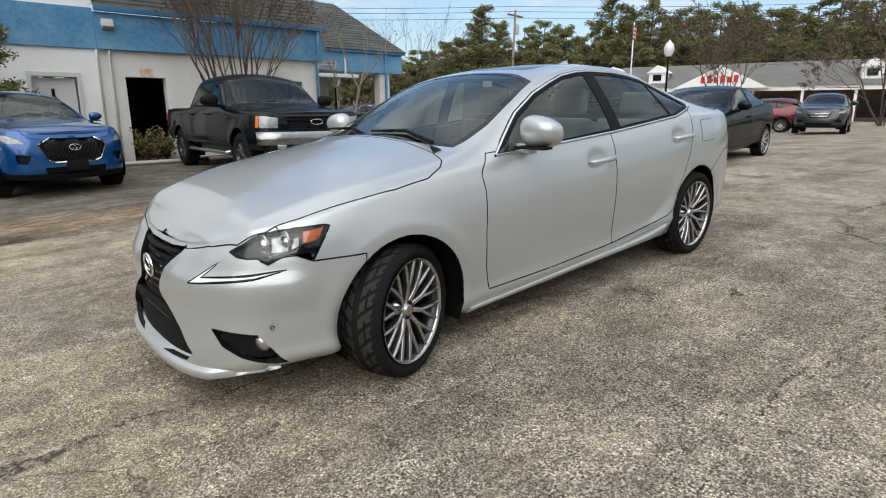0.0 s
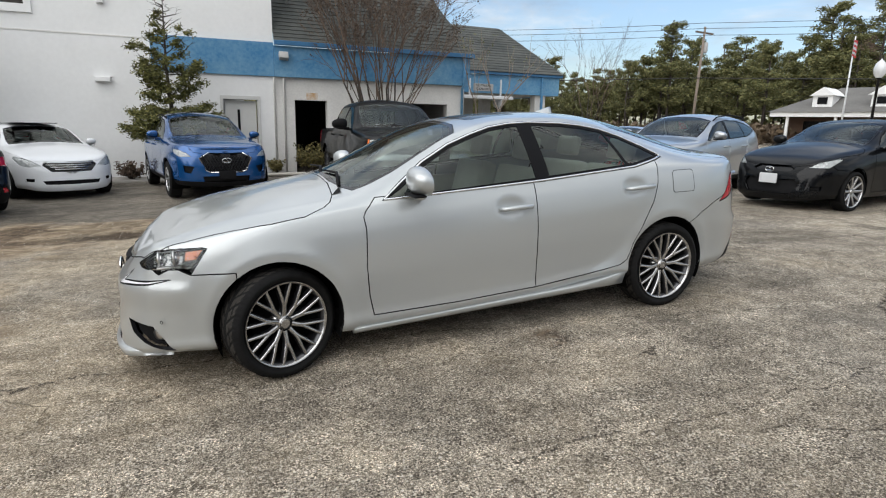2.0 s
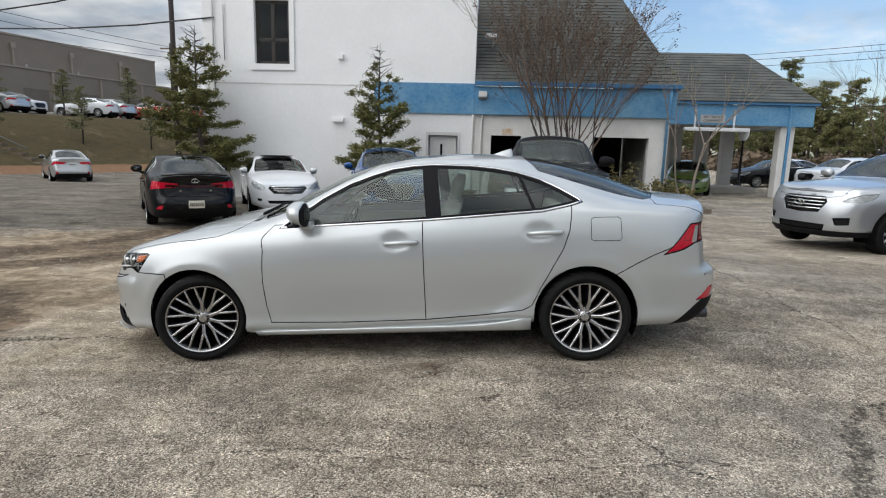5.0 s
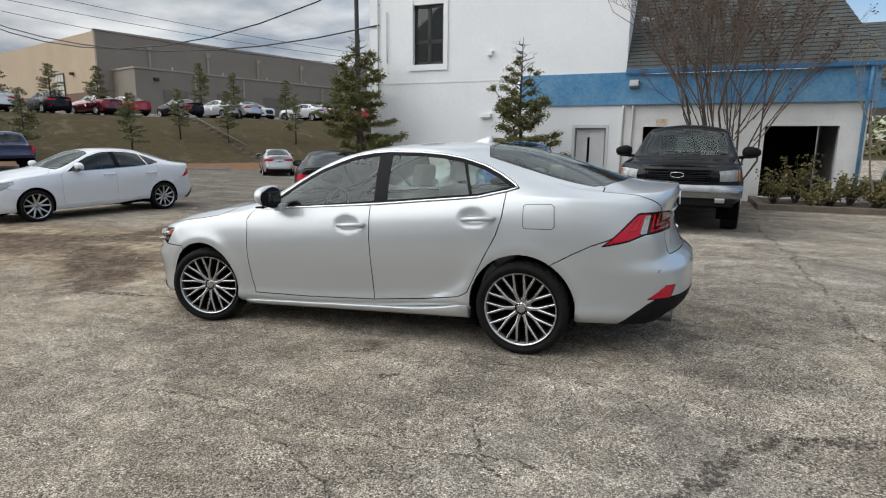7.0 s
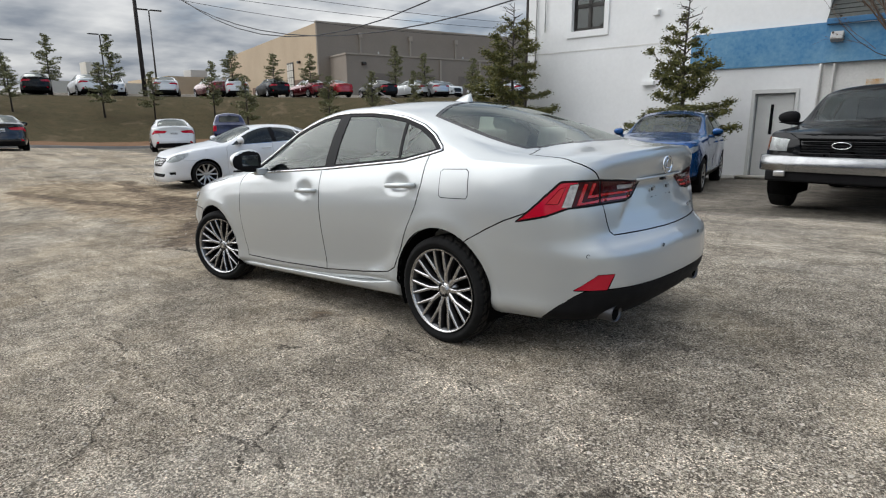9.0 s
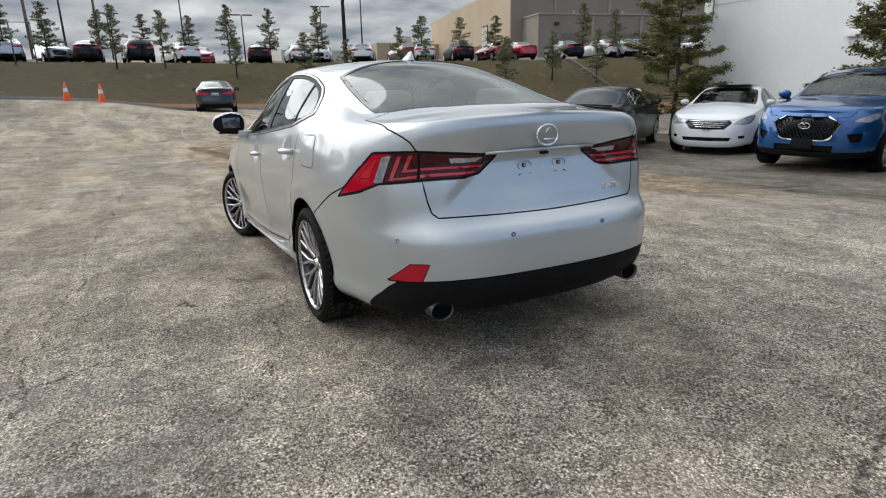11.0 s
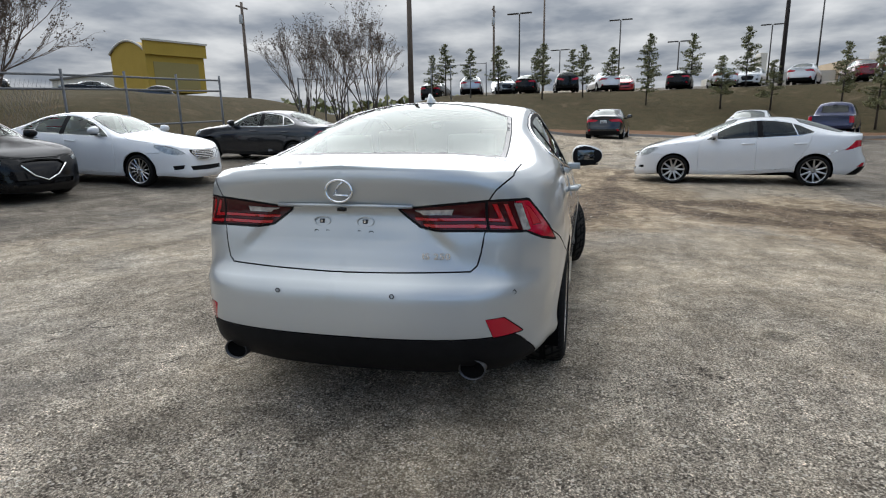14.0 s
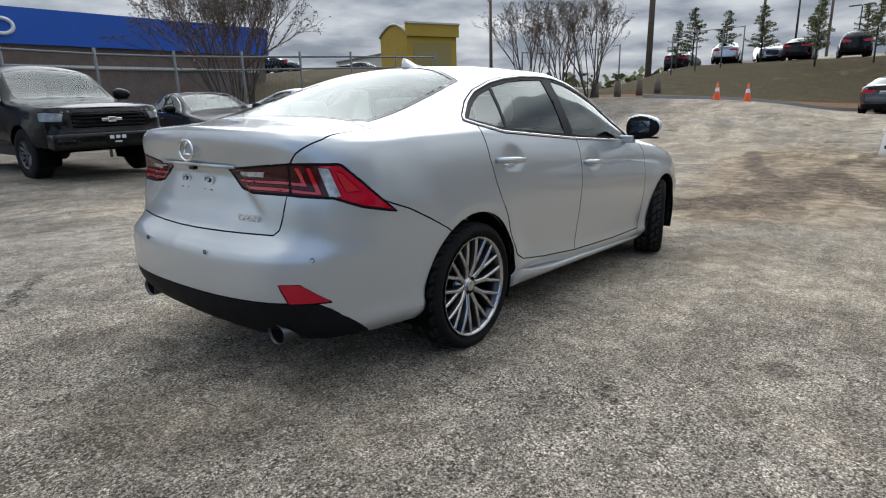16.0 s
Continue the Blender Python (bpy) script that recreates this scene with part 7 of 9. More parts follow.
def lettering(text, size, m, mat, parent=None, name="lettering", extrude=0.004):
    c = bpy.data.curves.new(name, "FONT")
    c.body, c.size, c.align_x, c.align_y, c.extrude = text, size, "CENTER", "CENTER", extrude
    tmp = bpy.data.objects.new(name, c)
    scene.collection.objects.link(tmp)
    dg = bpy.context.evaluated_depsgraph_get()
    me = bpy.data.meshes.new_from_object(tmp.evaluated_get(dg))
    bpy.data.objects.remove(tmp)
    me.materials.clear()
    me.materials.append(mat)
    me.transform(m)
    o = new(name, me)
    if parent:
        o.parent = parent
    return o


mb = lettering("IS 250", 0.036, pose(3.7335, 0.403, 0.738, 90, 0, 90 + 10) @ Matrix.Diagonal((1.32, 1, 1, 1)), CHROME, hero, "model_badge", 0.003)
mb["label"] = "chrome model badge letters"
lettering("NO TRUCKS", 0.13, pose(12.72, CY0 - 0.036, 3.08, 90, 0, 0), DARKTRIM, sg_)
lettering("CLEARANCE", 0.13, pose(12.72, CY0 - 0.036, 2.94, 90, 0, 0), DARKTRIM, sg_)
# planter and kerb along the wall
plb = tagged(part("planter_kerb", boxes((6.9, 10.0, 14.15, 14.32, -0.2, 0.13), (6.9, 7.07, 14.33, 16.7, -0.2, 0.13), (9.83, 10.0, 14.33, 16.7, -0.2, 0.13), bevel=0.02), material("stained_kerb", (0.17, 0.135, 0.105), 0.92, vary=0.4, scale=4, bump=0.4, bscale=30), None, smooth=False), "low weathered concrete kerb of the planter bed", "kerb", kind="structure")
SOIL = material("bare_soil", (0.12, 0.085, 0.06), 0.95, vary=0.4, scale=6, bump=0.6, bscale=25)
b = bmesh.new()
bmesh.ops.create_grid(b, x_segments=16, y_segments=12, size=0.5)
for v in b.verts:
    v.co = Vector((8.45 + v.co.x * 2.74, 15.5 + v.co.y * 2.34, 0.06 + 0.05 * noise.noise(v.co * 9)))
tagged(part("planter_soil", b, SOIL), "bare brown soil in the planter", "soil", kind="structure")
strip = tagged(part("wall_strip", boxes((-6, 6.9, 15.6, 16.79, -0.45, gz(0, 16) + 0.05), bevel=0.02), CONCRETE, None, smooth=False), "narrow concrete strip along the wall", "pavement", kind="structure")


# ---- parked cars ----
def copy_ft(base, **kw):
    d = dict(base)
    d.update(kw)
    return d


def simple_extras(root, colour, mx, my, mz, hs, hy, hz, s=1.0, hmat=None):
    mirrors(root, mx, my, mz, colour, s)
    handles(root, [(x, hz) for x in hs], hy, hmat or colour)


GR = "parked cars in the lot"
# blue compact SUV facing the lot
blue_suv = build_car("suv", "bright blue compact SUV by the white wall, black grille", SUV, SUV_FT, BLUEP, put(1.50, 11.70, 101) @ Matrix.Scale(1.05, 4), group=GR, wheelstyle="five", step=0.05)
simple_extras(blue_suv, BLUEP, 0.80, 0.90, 1.14, (1.42, 2.30), 0.905, 0.96, 0.85)
badge(blue_suv, -0.865, 0, 0.73, 0.16, 0.085)
b = bmesh.new()
for sg in (-1, 1):
    tube(b, [(-0.80, sg * 0.30, 0.875), (-0.79, sg * 0.47, 0.77), (-0.83, sg * 0.36, 0.55), (-0.85, sg * 0.28, 0.515)], 0.013, 6)
tube(b, [(-0.85, -0.29, 0.515), (-0.86, 0, 0.512), (-0.85, 0.29, 0.515)], 0.013, 6)
part("grille_frame", b, CHROME, blue_suv, "chrome grille outline")
b = bmesh.new()
for i in range(15):
    for sg in (-1, 1):
        y0 = -0.38 + i * 0.054
        tube(b, [(-0.858 + 0.15 * y0 * y0, y0, 0.55), (-0.84 + 0.15 * (y0 + sg * 0.15) ** 2, max(-0.42, min(0.42, y0 + sg * 0.15)), 0.83)], 0.007, 4, False)
part("grille_mesh", b, TRIM, blue_suv)["kind"] = "stuff"
plate(blue_suv, -0.885, 0, 0.465, True, TRIM, text=False)
for sg in (-1, 1):
    b = bmesh.new()
    tube(b, [(1.25, sg * 0.63, 1.445), (1.40, sg * 0.63, 1.51), (2.0, sg * 0.62, 1.565), (2.6, sg * 0.62, 1.55), (2.85, sg * 0.61, 1.50)], 0.014, 6)
    part("roof_rail", b, TRIM, blue_suv)
# white sedan beside it
BARFT = copy_ft(SEDAN_FT, head=[(-0.20, 0.64), (-0.05, 0.735), (0.10, 0.785), (0.32, 0.83), (0.34, 0.78), (0.16, 0.66), (-0.02, 0.625)], grille=[(-0.05, 0.71), (0.42, 0.725), (0.47, 0.66), (0.34, 0.53), (-0.05, 0.52)], grillelow=[(-0.05, 0.36), (0.50, 0.36), (0.46, 0.29), (-0.05, 0.28)],
                fog=[(-0.10, 0.40), (0.06, 0.41), (0.05, 0.35), (-0.09, 0.345)], headmat=HEADM)
for k in ("drl", "amber", "taildark", "tailrev", "tailstrip", "tailclear"):
    BARFT.pop(k, None)
ws = build_car("sedan", "white sedan with a chrome bar grille, by the white wall", SEDAN, BARFT, WHITEP, put(-1.50, 12.80, 116), group=GR, wheelstyle="ten", step=0.05)
simple_extras(ws, WHITEP, 0.86, 0.84, 1.04, (1.5, 2.5), 0.893, 0.90, 0.8)
slats(ws, [(-0.87, 0.43 - 0.025 * k, 0.70 - 0.042 * k, 0.020, 0.13) for k in range(4)], CHROME, label="chrome grille bar")
badge(ws, -0.885, 0, 0.63, 0.15, 0.08)
part("sunroof", boxes((1.2, 2.2, -0.42, 0.42, 1.462, 1.476), bevel=0.005), GLOSSBLACK, ws, "black glass roof panel")
# black sedan seen from behind, with a full-width lamp bar
BSFT = copy_ft(BARFT, tail=[(1.86, 0.80), (1.90, 0.98), (2.1, 0.97), (2.40, 0.93), (2.40, 0.86), (2.1, 0.83)], reargarnish=[(-0.05, 0.90), (0.55, 0.91), (0.55, 0.86), (-0.05, 0.85)], garnishmat=DARKRED, chrome=True)
bs = build_car("sedan", "black sedan with a full-width red lamp bar, tail to the lot", SEDAN, BSFT, BLACKP, put(-4.27, 12.68, -57.1), group=GR, wheelstyle="five", step=0.05)
simple_extras(bs, BLACKP, 0.86, 0.86, 1.06, (1.5, 2.5), 0.893, 0.90)
badge(bs, 3.755, 0, 0.985, 0.15, 0.075)
plate(bs, 3.872, 0, 0.52, False, material("plate_cream", (0.62, 0.60, 0.50), 0.5, vary=0.1))
for k in range(6):
    y0 = -0.30 + k * 0.115
    part("boot_letter", boxes((3.738, 3.746, y0, y0 + 0.04, 0.775, 0.80)), SATIN, bs, smooth=False)
b = bmesh.new()
tube(b, [(3.72, -0.62, 1.10), (3.80, -0.3, 1.125), (3.82, 0, 1.13), (3.80, 0.3, 1.125), (3.72, 0.62, 1.10)], 0.02, 6)
part("boot_spoiler", b, GLOSSBLACK, bs)
# white sedan side-on beyond the mud
sw = build_car("sedan", "white sedan parked side-on beyond the mud", SEDAN, BARFT, WHITEP, put(-7.64, 5.88, 82.8), group=GR, wheelstyle="five", step=0.05)
simple_extras(sw, WHITEP, 0.86, 0.86, 1.06, (1.5, 2.5), 0.893, 0.90)
badge(sw, -0.885, 0, 0.63, 0.15, 0.08)
slats(sw, [(-0.86, 0.32 - 0.02 * k, 0.69 - 0.04 * k, 0.016, 0.09) for k in range(4)], CHROME)
# black pickup by the wall
wall_truck = build_car("pickup_truck", "black crew-cab pickup truck with chrome bumper, nose to the lot", PICKUP, PICKUP_FT, BLACKP, put(5.16, 10.21, 87.6) @ Matrix.Scale(1.07, 4), category="pickup truck", group=GR, wheelstyle="dark", step=0.06)
simple_extras(wall_truck, TRIM, 0.92, 0.98, 1.28, (1.55, 2.55), 0.975, 1.08, 1.25)
fb = bmesh.new()
pts = [(-0.78, -0.98, 0.70), (-0.95, -0.90, 0.70), (-1.02, -0.55, 0.70), (-1.04, 0, 0.70), (-1.02, 0.55, 0.70), (-0.95, 0.90, 0.70), (-0.78, 0.98, 0.70)]
for (x0, y0, z0), (x1, y1, z1) in zip(pts, pts[1:]):
    q = [fb.verts.new(v) for v in ((x0, y0, 0.60), (x1, y1, 0.60), (x1 - 0.015, y1, 0.68), (x0 - 0.015, y0, 0.68), (x1, y1, 0.80), (x0, y0, 0.80), (x1 + 0.12, y1 * 0.96, 0.81), (x0 + 0.12, y0 * 0.96, 0.81))]
    fb.faces.new((q[0], q[1], q[2], q[3])), fb.faces.new((q[3], q[2], q[4], q[5])), fb.faces.new((q[5], q[4], q[6], q[7]))
bmesh.ops.remove_doubles(fb, verts=fb.verts[:], dist=0.001)
part("chrome_bumper", fb, material("dull_chrome", (0.34, 0.345, 0.35), 0.22, 1.0, vary=0.3, scale=6), wall_truck, "chrome front bumper")
part("bumper_valance", boxes((-0.98, -0.70, -0.85, 0.85, 0.46, 0.61), bevel=0.03), TRIM, wall_truck)
slats(wall_truck, [(-0.915, 0.46, 0.88 + 0.032 * k, 0.012, 0.02) for k in range(5)], TRIM)
part("grille_frame", boxes((-0.935, -0.89, -0.50, 0.50, 1.025, 1.045), (-0.935, -0.89, -0.48, 0.48, 0.832, 0.85), bevel=0.006), BLACKP, wall_truck)
badge(wall_truck, -0.942, 0, 0.95, 0.21, 0.085, bar=False)
for sg in (-1, 1):
    part("fog_lamp", boxes((-1.03, -0.99, sg * 0.66 - 0.07, sg * 0.66 + 0.07, 0.53, 0.60), bevel=0.01), SATIN, wall_truck)
    b = bmesh.new()
    tube(b, [(0.55, sg * 0.93, 0.43), (0.65, sg * 1.0, 0.41), (2.75, sg * 1.0, 0.41), (2.85, sg * 0.93, 0.43)], 0.035, 8)
    part("side_step", b, SATIN, wall_truck)
    b = bmesh.new()
    tube(b, [(0.62, sg * (0.3 + 0.15), 1.255), (0.66, sg * 0.12, 1.30), (0.64, sg * -0.02, 1.29)], 0.01, 5)
    part("wiper", b, TRIM, wall_truck)
part("bed_floor", boxes((3.05, 4.66, -0.80, 0.80, 1.16, 1.2)), TRIM, wall_truck, smooth=False)
# silver SUV and black hatchback to the east
SFFT = copy_ft(SUV_FT, grille=[(-0.05, 0.86), (0.34, 0.86), (0.40, 0.78), (0.30, 0.62), (-0.05, 0.60)], fog=[(-0.20, 0.55), (0.02, 0.57), (0.02, 0.46), (-0.16, 0.44)])
sf = build_car("suv", "silver three-row SUV with a chrome bar grille", SUV, SFFT, LSILVER, put(9.69, 8.08, 19.4), group=GR, wheelstyle="five", step=0.05)
for sg in (-1, 1):
    b = bmesh.new()
    tube(b, [(1.25, sg * 0.63, 1.47), (1.40, sg * 0.63, 1.545), (2.0, sg * 0.625, 1.60), (2.6, sg * 0.62, 1.585), (2.85, sg * 0.61, 1.53)], 0.014, 6)
    part("roof_rail", b, TRIM, sf)
scaled_car(sf, 1.03, 1.02, 1.03)
simple_extras(sf, LSILVER, 0.82, 0.92, 1.19, (1.45, 2.35), 0.925, 1.0)
slats(sf, [(-0.90, 0.38 - 0.02 * k, 0.86 - 0.055 * k, 0.02, 0.08) for k in range(4)], CHROME)
badge(sf, -0.925, 0, 0.78, 0.17, 0.09)
HATCHFT = copy_ft(BARFT, head=[(-0.13, 0.70), (0.0, 0.78), (0.30, 0.85), (0.36, 0.83), (0.14, 0.70)], grille=[(-0.05, 0.70), (0.25, 0.71), (0.35, 0.66), (0.28, 0.62), (-0.05, 0.62)], grillelow=[(-0.05, 0.48), (0.40, 0.50), (0.46, 0.40), (0.36, 0.27), (-0.05, 0.27)], chrome=False)
ve = build_car("hatchback", "black three-door hatchback with a white plate card", SEDAN, HATCHFT, BLACKP, put(10.63, 5.48, 4.1), group=GR, wheelstyle="five", step=0.05)
scaled_car(ve, 0.95, 0.99, 1.0)
simple_extras(ve, BLACKP, 0.84, 0.86, 1.04, (1.45,), 0.885, 0.87)
badge(ve, -0.855, 0, 0.645, 0.15, 0.08)
plate(ve, -0.865, 0, 0.50, True, WHITEP, text=False)
# southern row
EQFT = copy_ft(BARFT, grille=[(-0.05, 0.71), (0.34, 0.715), (0.37, 0.66), (0.27, 0.53), (-0.05, 0.51)], fog=[(-0.16, 0.42), (0.06, 0.41), (0.04, 0.33), (-0.13, 0.345)], grillelow=[(-0.05, 0.39), (0.46, 0.39), (0.42, 0.31), (-0.05, 0.30)])
eq = build_car("sedan", "white luxury sedan with a chrome bar grille, by the rail fence", SEDAN, EQFT, WHITEP, put(-3.20, -4.88, -90.8), group=GR, wheelstyle="multi", step=0.05, cabin=LEATHER, glassm=CARGLASS)
scaled_car(eq, 1.07, 1.03, 1.01)
simple_extras(eq, WHITEP, 0.92, 0.89, 1.08, (1.6, 2.66), 0.925, 0.91)
slats(eq, [(-0.955, 0.35 - 0.016 * k, 0.705 - 0.036 * k, 0.018, 0.06) for k in range(6)], CHROME)
b = bmesh.new()
for sg in (-1, 1):
    tube(b, [(-0.955, sg * 0.02, 0.72), (-0.90, sg * 0.36, 0.735), (-0.895, sg * 0.39, 0.68), (-0.925, sg * 0.29, 0.535), (-0.965, 0, 0.515)], 0.012, 6)
part("grille_frame", b, CHROME, eq, "chrome grille frame")
G7FT = copy_ft(BARFT, grille=[(-0.05, 0.68), (0.30, 0.66), (0.38, 0.60), (0.20, 0.42), (-0.05, 0.34)], head=[(-0.10, 0.70), (0.28, 0.78), (0.28, 0.70), (-0.10, 0.64)])
g7 = build_car("sedan", "black sport sedan with a shield grille, by the rail fence", SEDAN, G7FT, BLACKP, put(-0.34, -5.72, -97.5), group=GR, wheelstyle="dark", step=0.05, glassm=CARGLASS)
simple_extras(g7, BLACKP, 0.86, 0.86, 1.06, (1.5, 2.5), 0.893, 0.90)
b = bmesh.new()
tube(b, [(-0.86, -0.37, 0.60), (-0.90, -0.2, 0.43), (-0.915, 0, 0.345), (-0.90, 0.2, 0.43), (-0.86, 0.37, 0.60)], 0.012, 6)
part("grille_frame", b, CHROME, g7, "chrome grille edge")
COFT = copy_ft(PICKUP_FT, grille=[(-0.05, 1.0), (0.58, 1.0), (0.55, 0.80), (-0.05, 0.80)], head=[(-0.12, 0.90), (-0.14, 1.02), (0.10, 1.045), (0.22, 1.03), (0.20, 0.91)], amber=[(0.12, 0.9), (0.12, 1.05), (0.24, 1.05), (0.24, 0.9)])
COFT.pop("amber")
co = build_car("pickup_truck", "black mid-size pickup truck with pale headlamps, by the rail fence", PICKUP, COFT, BLACKP, put(2.73, -5.12, -86.6), category="pickup truck", group=GR, wheelstyle="dark", step=0.06, glassm=CARGLASS)
scaled_car(co, 0.93, 0.95, 0.97)
simple_extras(co, BLACKP, 0.86, 0.93, 1.24, (1.5, 2.4), 0.93, 1.03, 1.2)
slats(co, [(-0.885, 0.52, 0.80 + 0.055 * k, 0.03, 0.03) for k in range(4)], TRIM)
b = bmesh.new()
box(b, -0.915, -0.89, -0.15, 0.15, 0.865, 0.905, 0.006)
box(b, -0.916, -0.889, -0.06, 0.06, 0.845, 0.925, 0.006)
part("badge", b, CHROME, co, "chrome cross-shaped badge")
part("bumper", boxes((-0.99, -0.72, -0.88, 0.88, 0.47, 0.70), bevel=0.05), BLACKP, co)
pc = part("front_plate", boxes((-1.004, -0.992, -0.16, 0.16, 0.52, 0.67), bevel=0.003), TRIM, co, "black plate with white marks")
for k in range(3):
    part("plate_mark", boxes((-1.012, -1.005, -0.12 + k * 0.09, -0.06 + k * 0.09, 0.60, 0.65)), WHITEP, pc, smooth=False)
part("plate_mark", boxes((-1.012, -1.005, -0.05, 0.05, 0.545, 0.565)), WHITEP, pc, smooth=False)
slate_car = build_car("sedan", "dark slate-blue sedan parked across the lot", SEDAN, BARFT, SLATEP, put(-8.35, -6.92, 87.2), group=GR, wheelstyle="ten", step=0.06, glassm=CARGLASS)
simple_extras(slate_car, SLATEP, 0.86, 0.86, 1.06, (1.5, 2.5), 0.893, 0.90)
# along the foot of the bank
PLAINFT = copy_ft(BARFT, chrome=True)
alt = build_car("sedan", "dark grey sedan with its nose to the grass bank", SEDAN, PLAINFT, SLATEP, put(-25.1, 5.0, -7.7), group=GR, wheelstyle="ten", step=0.07)
mirrors(alt, 0.86, 0.86, 1.06, SLATEP)
plate(alt, 3.75, 0, 0.83, False, WHITEP)
acc = build_car("sedan", "small silver sedan with its nose to the grass bank", SEDAN, PLAINFT, LSILVER, put(-17.48, 26.11, -46.4), group=GR, wheelstyle="ten", step=0.07)
scaled_car(acc, 0.92, 0.94, 1.0)
mirrors(acc, 0.8, 0.81, 1.06, LSILVER)
plate(acc, 3.46, 0, 0.83, False, WHITEP)
far_w = build_car("sedan", "white sedan with its nose to the grass bank", SEDAN, PLAINFT, WHITEP, put(-22.6, 11.35, -19), group=GR, wheelstyle="ten", step=0.07)
plate(far_w, 3.75, 0, 0.83, False, WHITEP)
bp_ = build_car("pickup_truck", "dark blue pickup truck at the foot of the bank", PICKUP, PICKUP_FT, DBLUEP, put(-25.5, 15.85, -24.6), category="pickup truck", group=GR, wheelstyle="ten", step=0.08)
scaled_car(bp_, 0.88, 0.9, 0.95)
# lime car under the canopy, and the eastern row
lime = build_car("sedan", "lime green sedan behind the canopy columns", SEDAN, BARFT, LIMEP, put(12.6, 23.5, 71), group=GR, wheelstyle="ten", step=0.08)
gt = build_car("suv", "dark grey compact SUV with a chrome bar grille", SUV, SFFT, GREYP, put(26.4, 7.56, 11.7), group=GR, wheelstyle="five", step=0.06)
slats(gt, [(-0.865, 0.38 - 0.02 * k, 0.84 - 0.055 * k, 0.02, 0.08) for k in range(4)], CHROME)
mirrors(gt, 0.80, 0.90, 1.16, GREYP)
east = [("suv", SUV, SUV_FT, MAROON, 30.9, 13.2, -78, "maroon compact SUV"), ("sedan", SEDAN, BARFT, WHITEP, 37, 13.6, 10, "white sedan"), ("sedan", SEDAN, BARFT, MAROON, 14.2, 12.4, 30, "maroon sedan"), ("sedan", SEDAN, BARFT, LSILVER, 15.0, 15.6, 35, "silver sedan"), ("suv", SUV, SUV_FT, WHITEP, 20, 27, 20, "white SUV"),
        ("sedan", SEDAN, BARFT, REDP, 38, 6.0, 5, "red sedan"), ("sedan", SEDAN, BARFT, BLACKP, 18, 30, 10, "black sedan"), ("sedan", SEDAN, BARFT, WHITEP, 23.5, 33, 190, "white sedan")]
for nm, spc, ftr, colr, x, y, th, lab in east:
    build_car(nm, lab + " in the eastern row of the lot", spc, ftr, colr, put(x, y, th), group="cars of the eastern row", wheelstyle="ten", step=0.1)
# the upper lot: three shapes in several colours, copied along the crest
kinds = []
for nm, spc, ftr, colr, lab in (("sedan", SEDAN, PLAINFT, REDP, "red sedan on the upper lot"), ("sedan", SEDAN, PLAINFT, BLACKP, "black sedan on the upper lot"), ("sedan", SEDAN, PLAINFT, WHITEP, "white sedan on the upper lot"), ("sedan", SEDAN, PLAINFT, LSILVER, "silver sedan on the upper lot"),
                                ("suv", SUV, SUV_FT, WHITEP, "white SUV on the upper lot"), ("suv", SUV, SUV_FT, BLACKP, "black SUV on the upper lot"), ("suv", SUV, SUV_FT, LSILVER, "silver SUV on the upper lot"), ("sedan", SEDAN, PLAINFT, MAROON, "maroon sedan on the upper lot")):
    kinds.append((nm, spc, ftr, colr, lab))
made = {}
order = [1, 3, 6, 1, 5, 2, 0, 1, 2, 4, 2, 7, 2, 1, 7, 0, 1, 2, 3, 4, 2, 3, 0, 0, 2, 1, 5, 4]
pts = CREST[1:-1]
seg = np.hypot(*np.diff(pts, axis=0).T)
cum = np.concatenate(([0], np.cumsum(seg)))
for i, k in enumerate(order):
    s = 6.0 + i * 2.55 + (i % 3) * 0.25
    j = min(np.searchsorted(cum, s) - 1, len(seg) - 1)
    t = (s - cum[j]) / seg[j]
    p = pts[j] * (1 - t) + pts[j + 1] * t
    d = (pts[j + 1] - pts[j]) / seg[j]
    nrm = np.array((-d[1], d[0]))
    off = 3.6 + 0.4 * (i % 2)
    x, y = p + nrm * off
    facing = math.degrees(math.atan2(nrm[1], nrm[0])) + (0 if i in (2, 6, 9, 19) else 180) + 8 * ((i * 7) % 3 - 1) + (28 if i > 14 else 12 if i > 10 else 0)
    mt = put(x + 1.4 * nrm[0], y + 1.4 * nrm[1], facing, zz=gz(x, y))
    if k in made:
        copy_thing(made[k], mt)
    else:
        nm, spc, ftr, colr, lab = kinds[k]
        made[k] = build_car(nm, lab, spc, ftr, colr, mt, group="cars of the upper lot", wheelstyle="ten", step=0.12)
# vehicles on the rise behind the rail fence
for nm, spc, ftr, colr, x, y, th, lab in (("pickup_truck", PICKUP, PICKUP_FT, GREYP, -37.0, -35.5, 133, "dark grey pickup truck"), ("sedan", SEDAN, BARFT, BLACKP, -33.5, -39.0, 133, "black sedan"), ("suv", SUV, SUV_FT, GREYP, -30.0, -42.3, -47, "dark grey SUV"),
                                         ("pickup_truck", PICKUP, PICKUP_FT, BLACKP, -26.0, -45.0, 133, "black pickup truck")):
    build_car(nm, lab + " on the rise behind the rail fence", spc, ftr, colr, put(x, y, th), category=nm.replace("_", " ") if "pickup" in nm else "car", group="vehicles behind the fence", wheelstyle="ten", step=0.12)


# ---- large background: commercial buildings, fences, poles ----
BEIGE = material("beige_panel_wall", (0.46, 0.36, 0.25), 0.85, vary=0.10, scale=0.3, bump=0.1, bscale=10)
TAUPE = material("taupe_wall", (0.24, 0.205, 0.170), 0.85, vary=0.12, scale=0.4, bump=0.1, bscale=10)
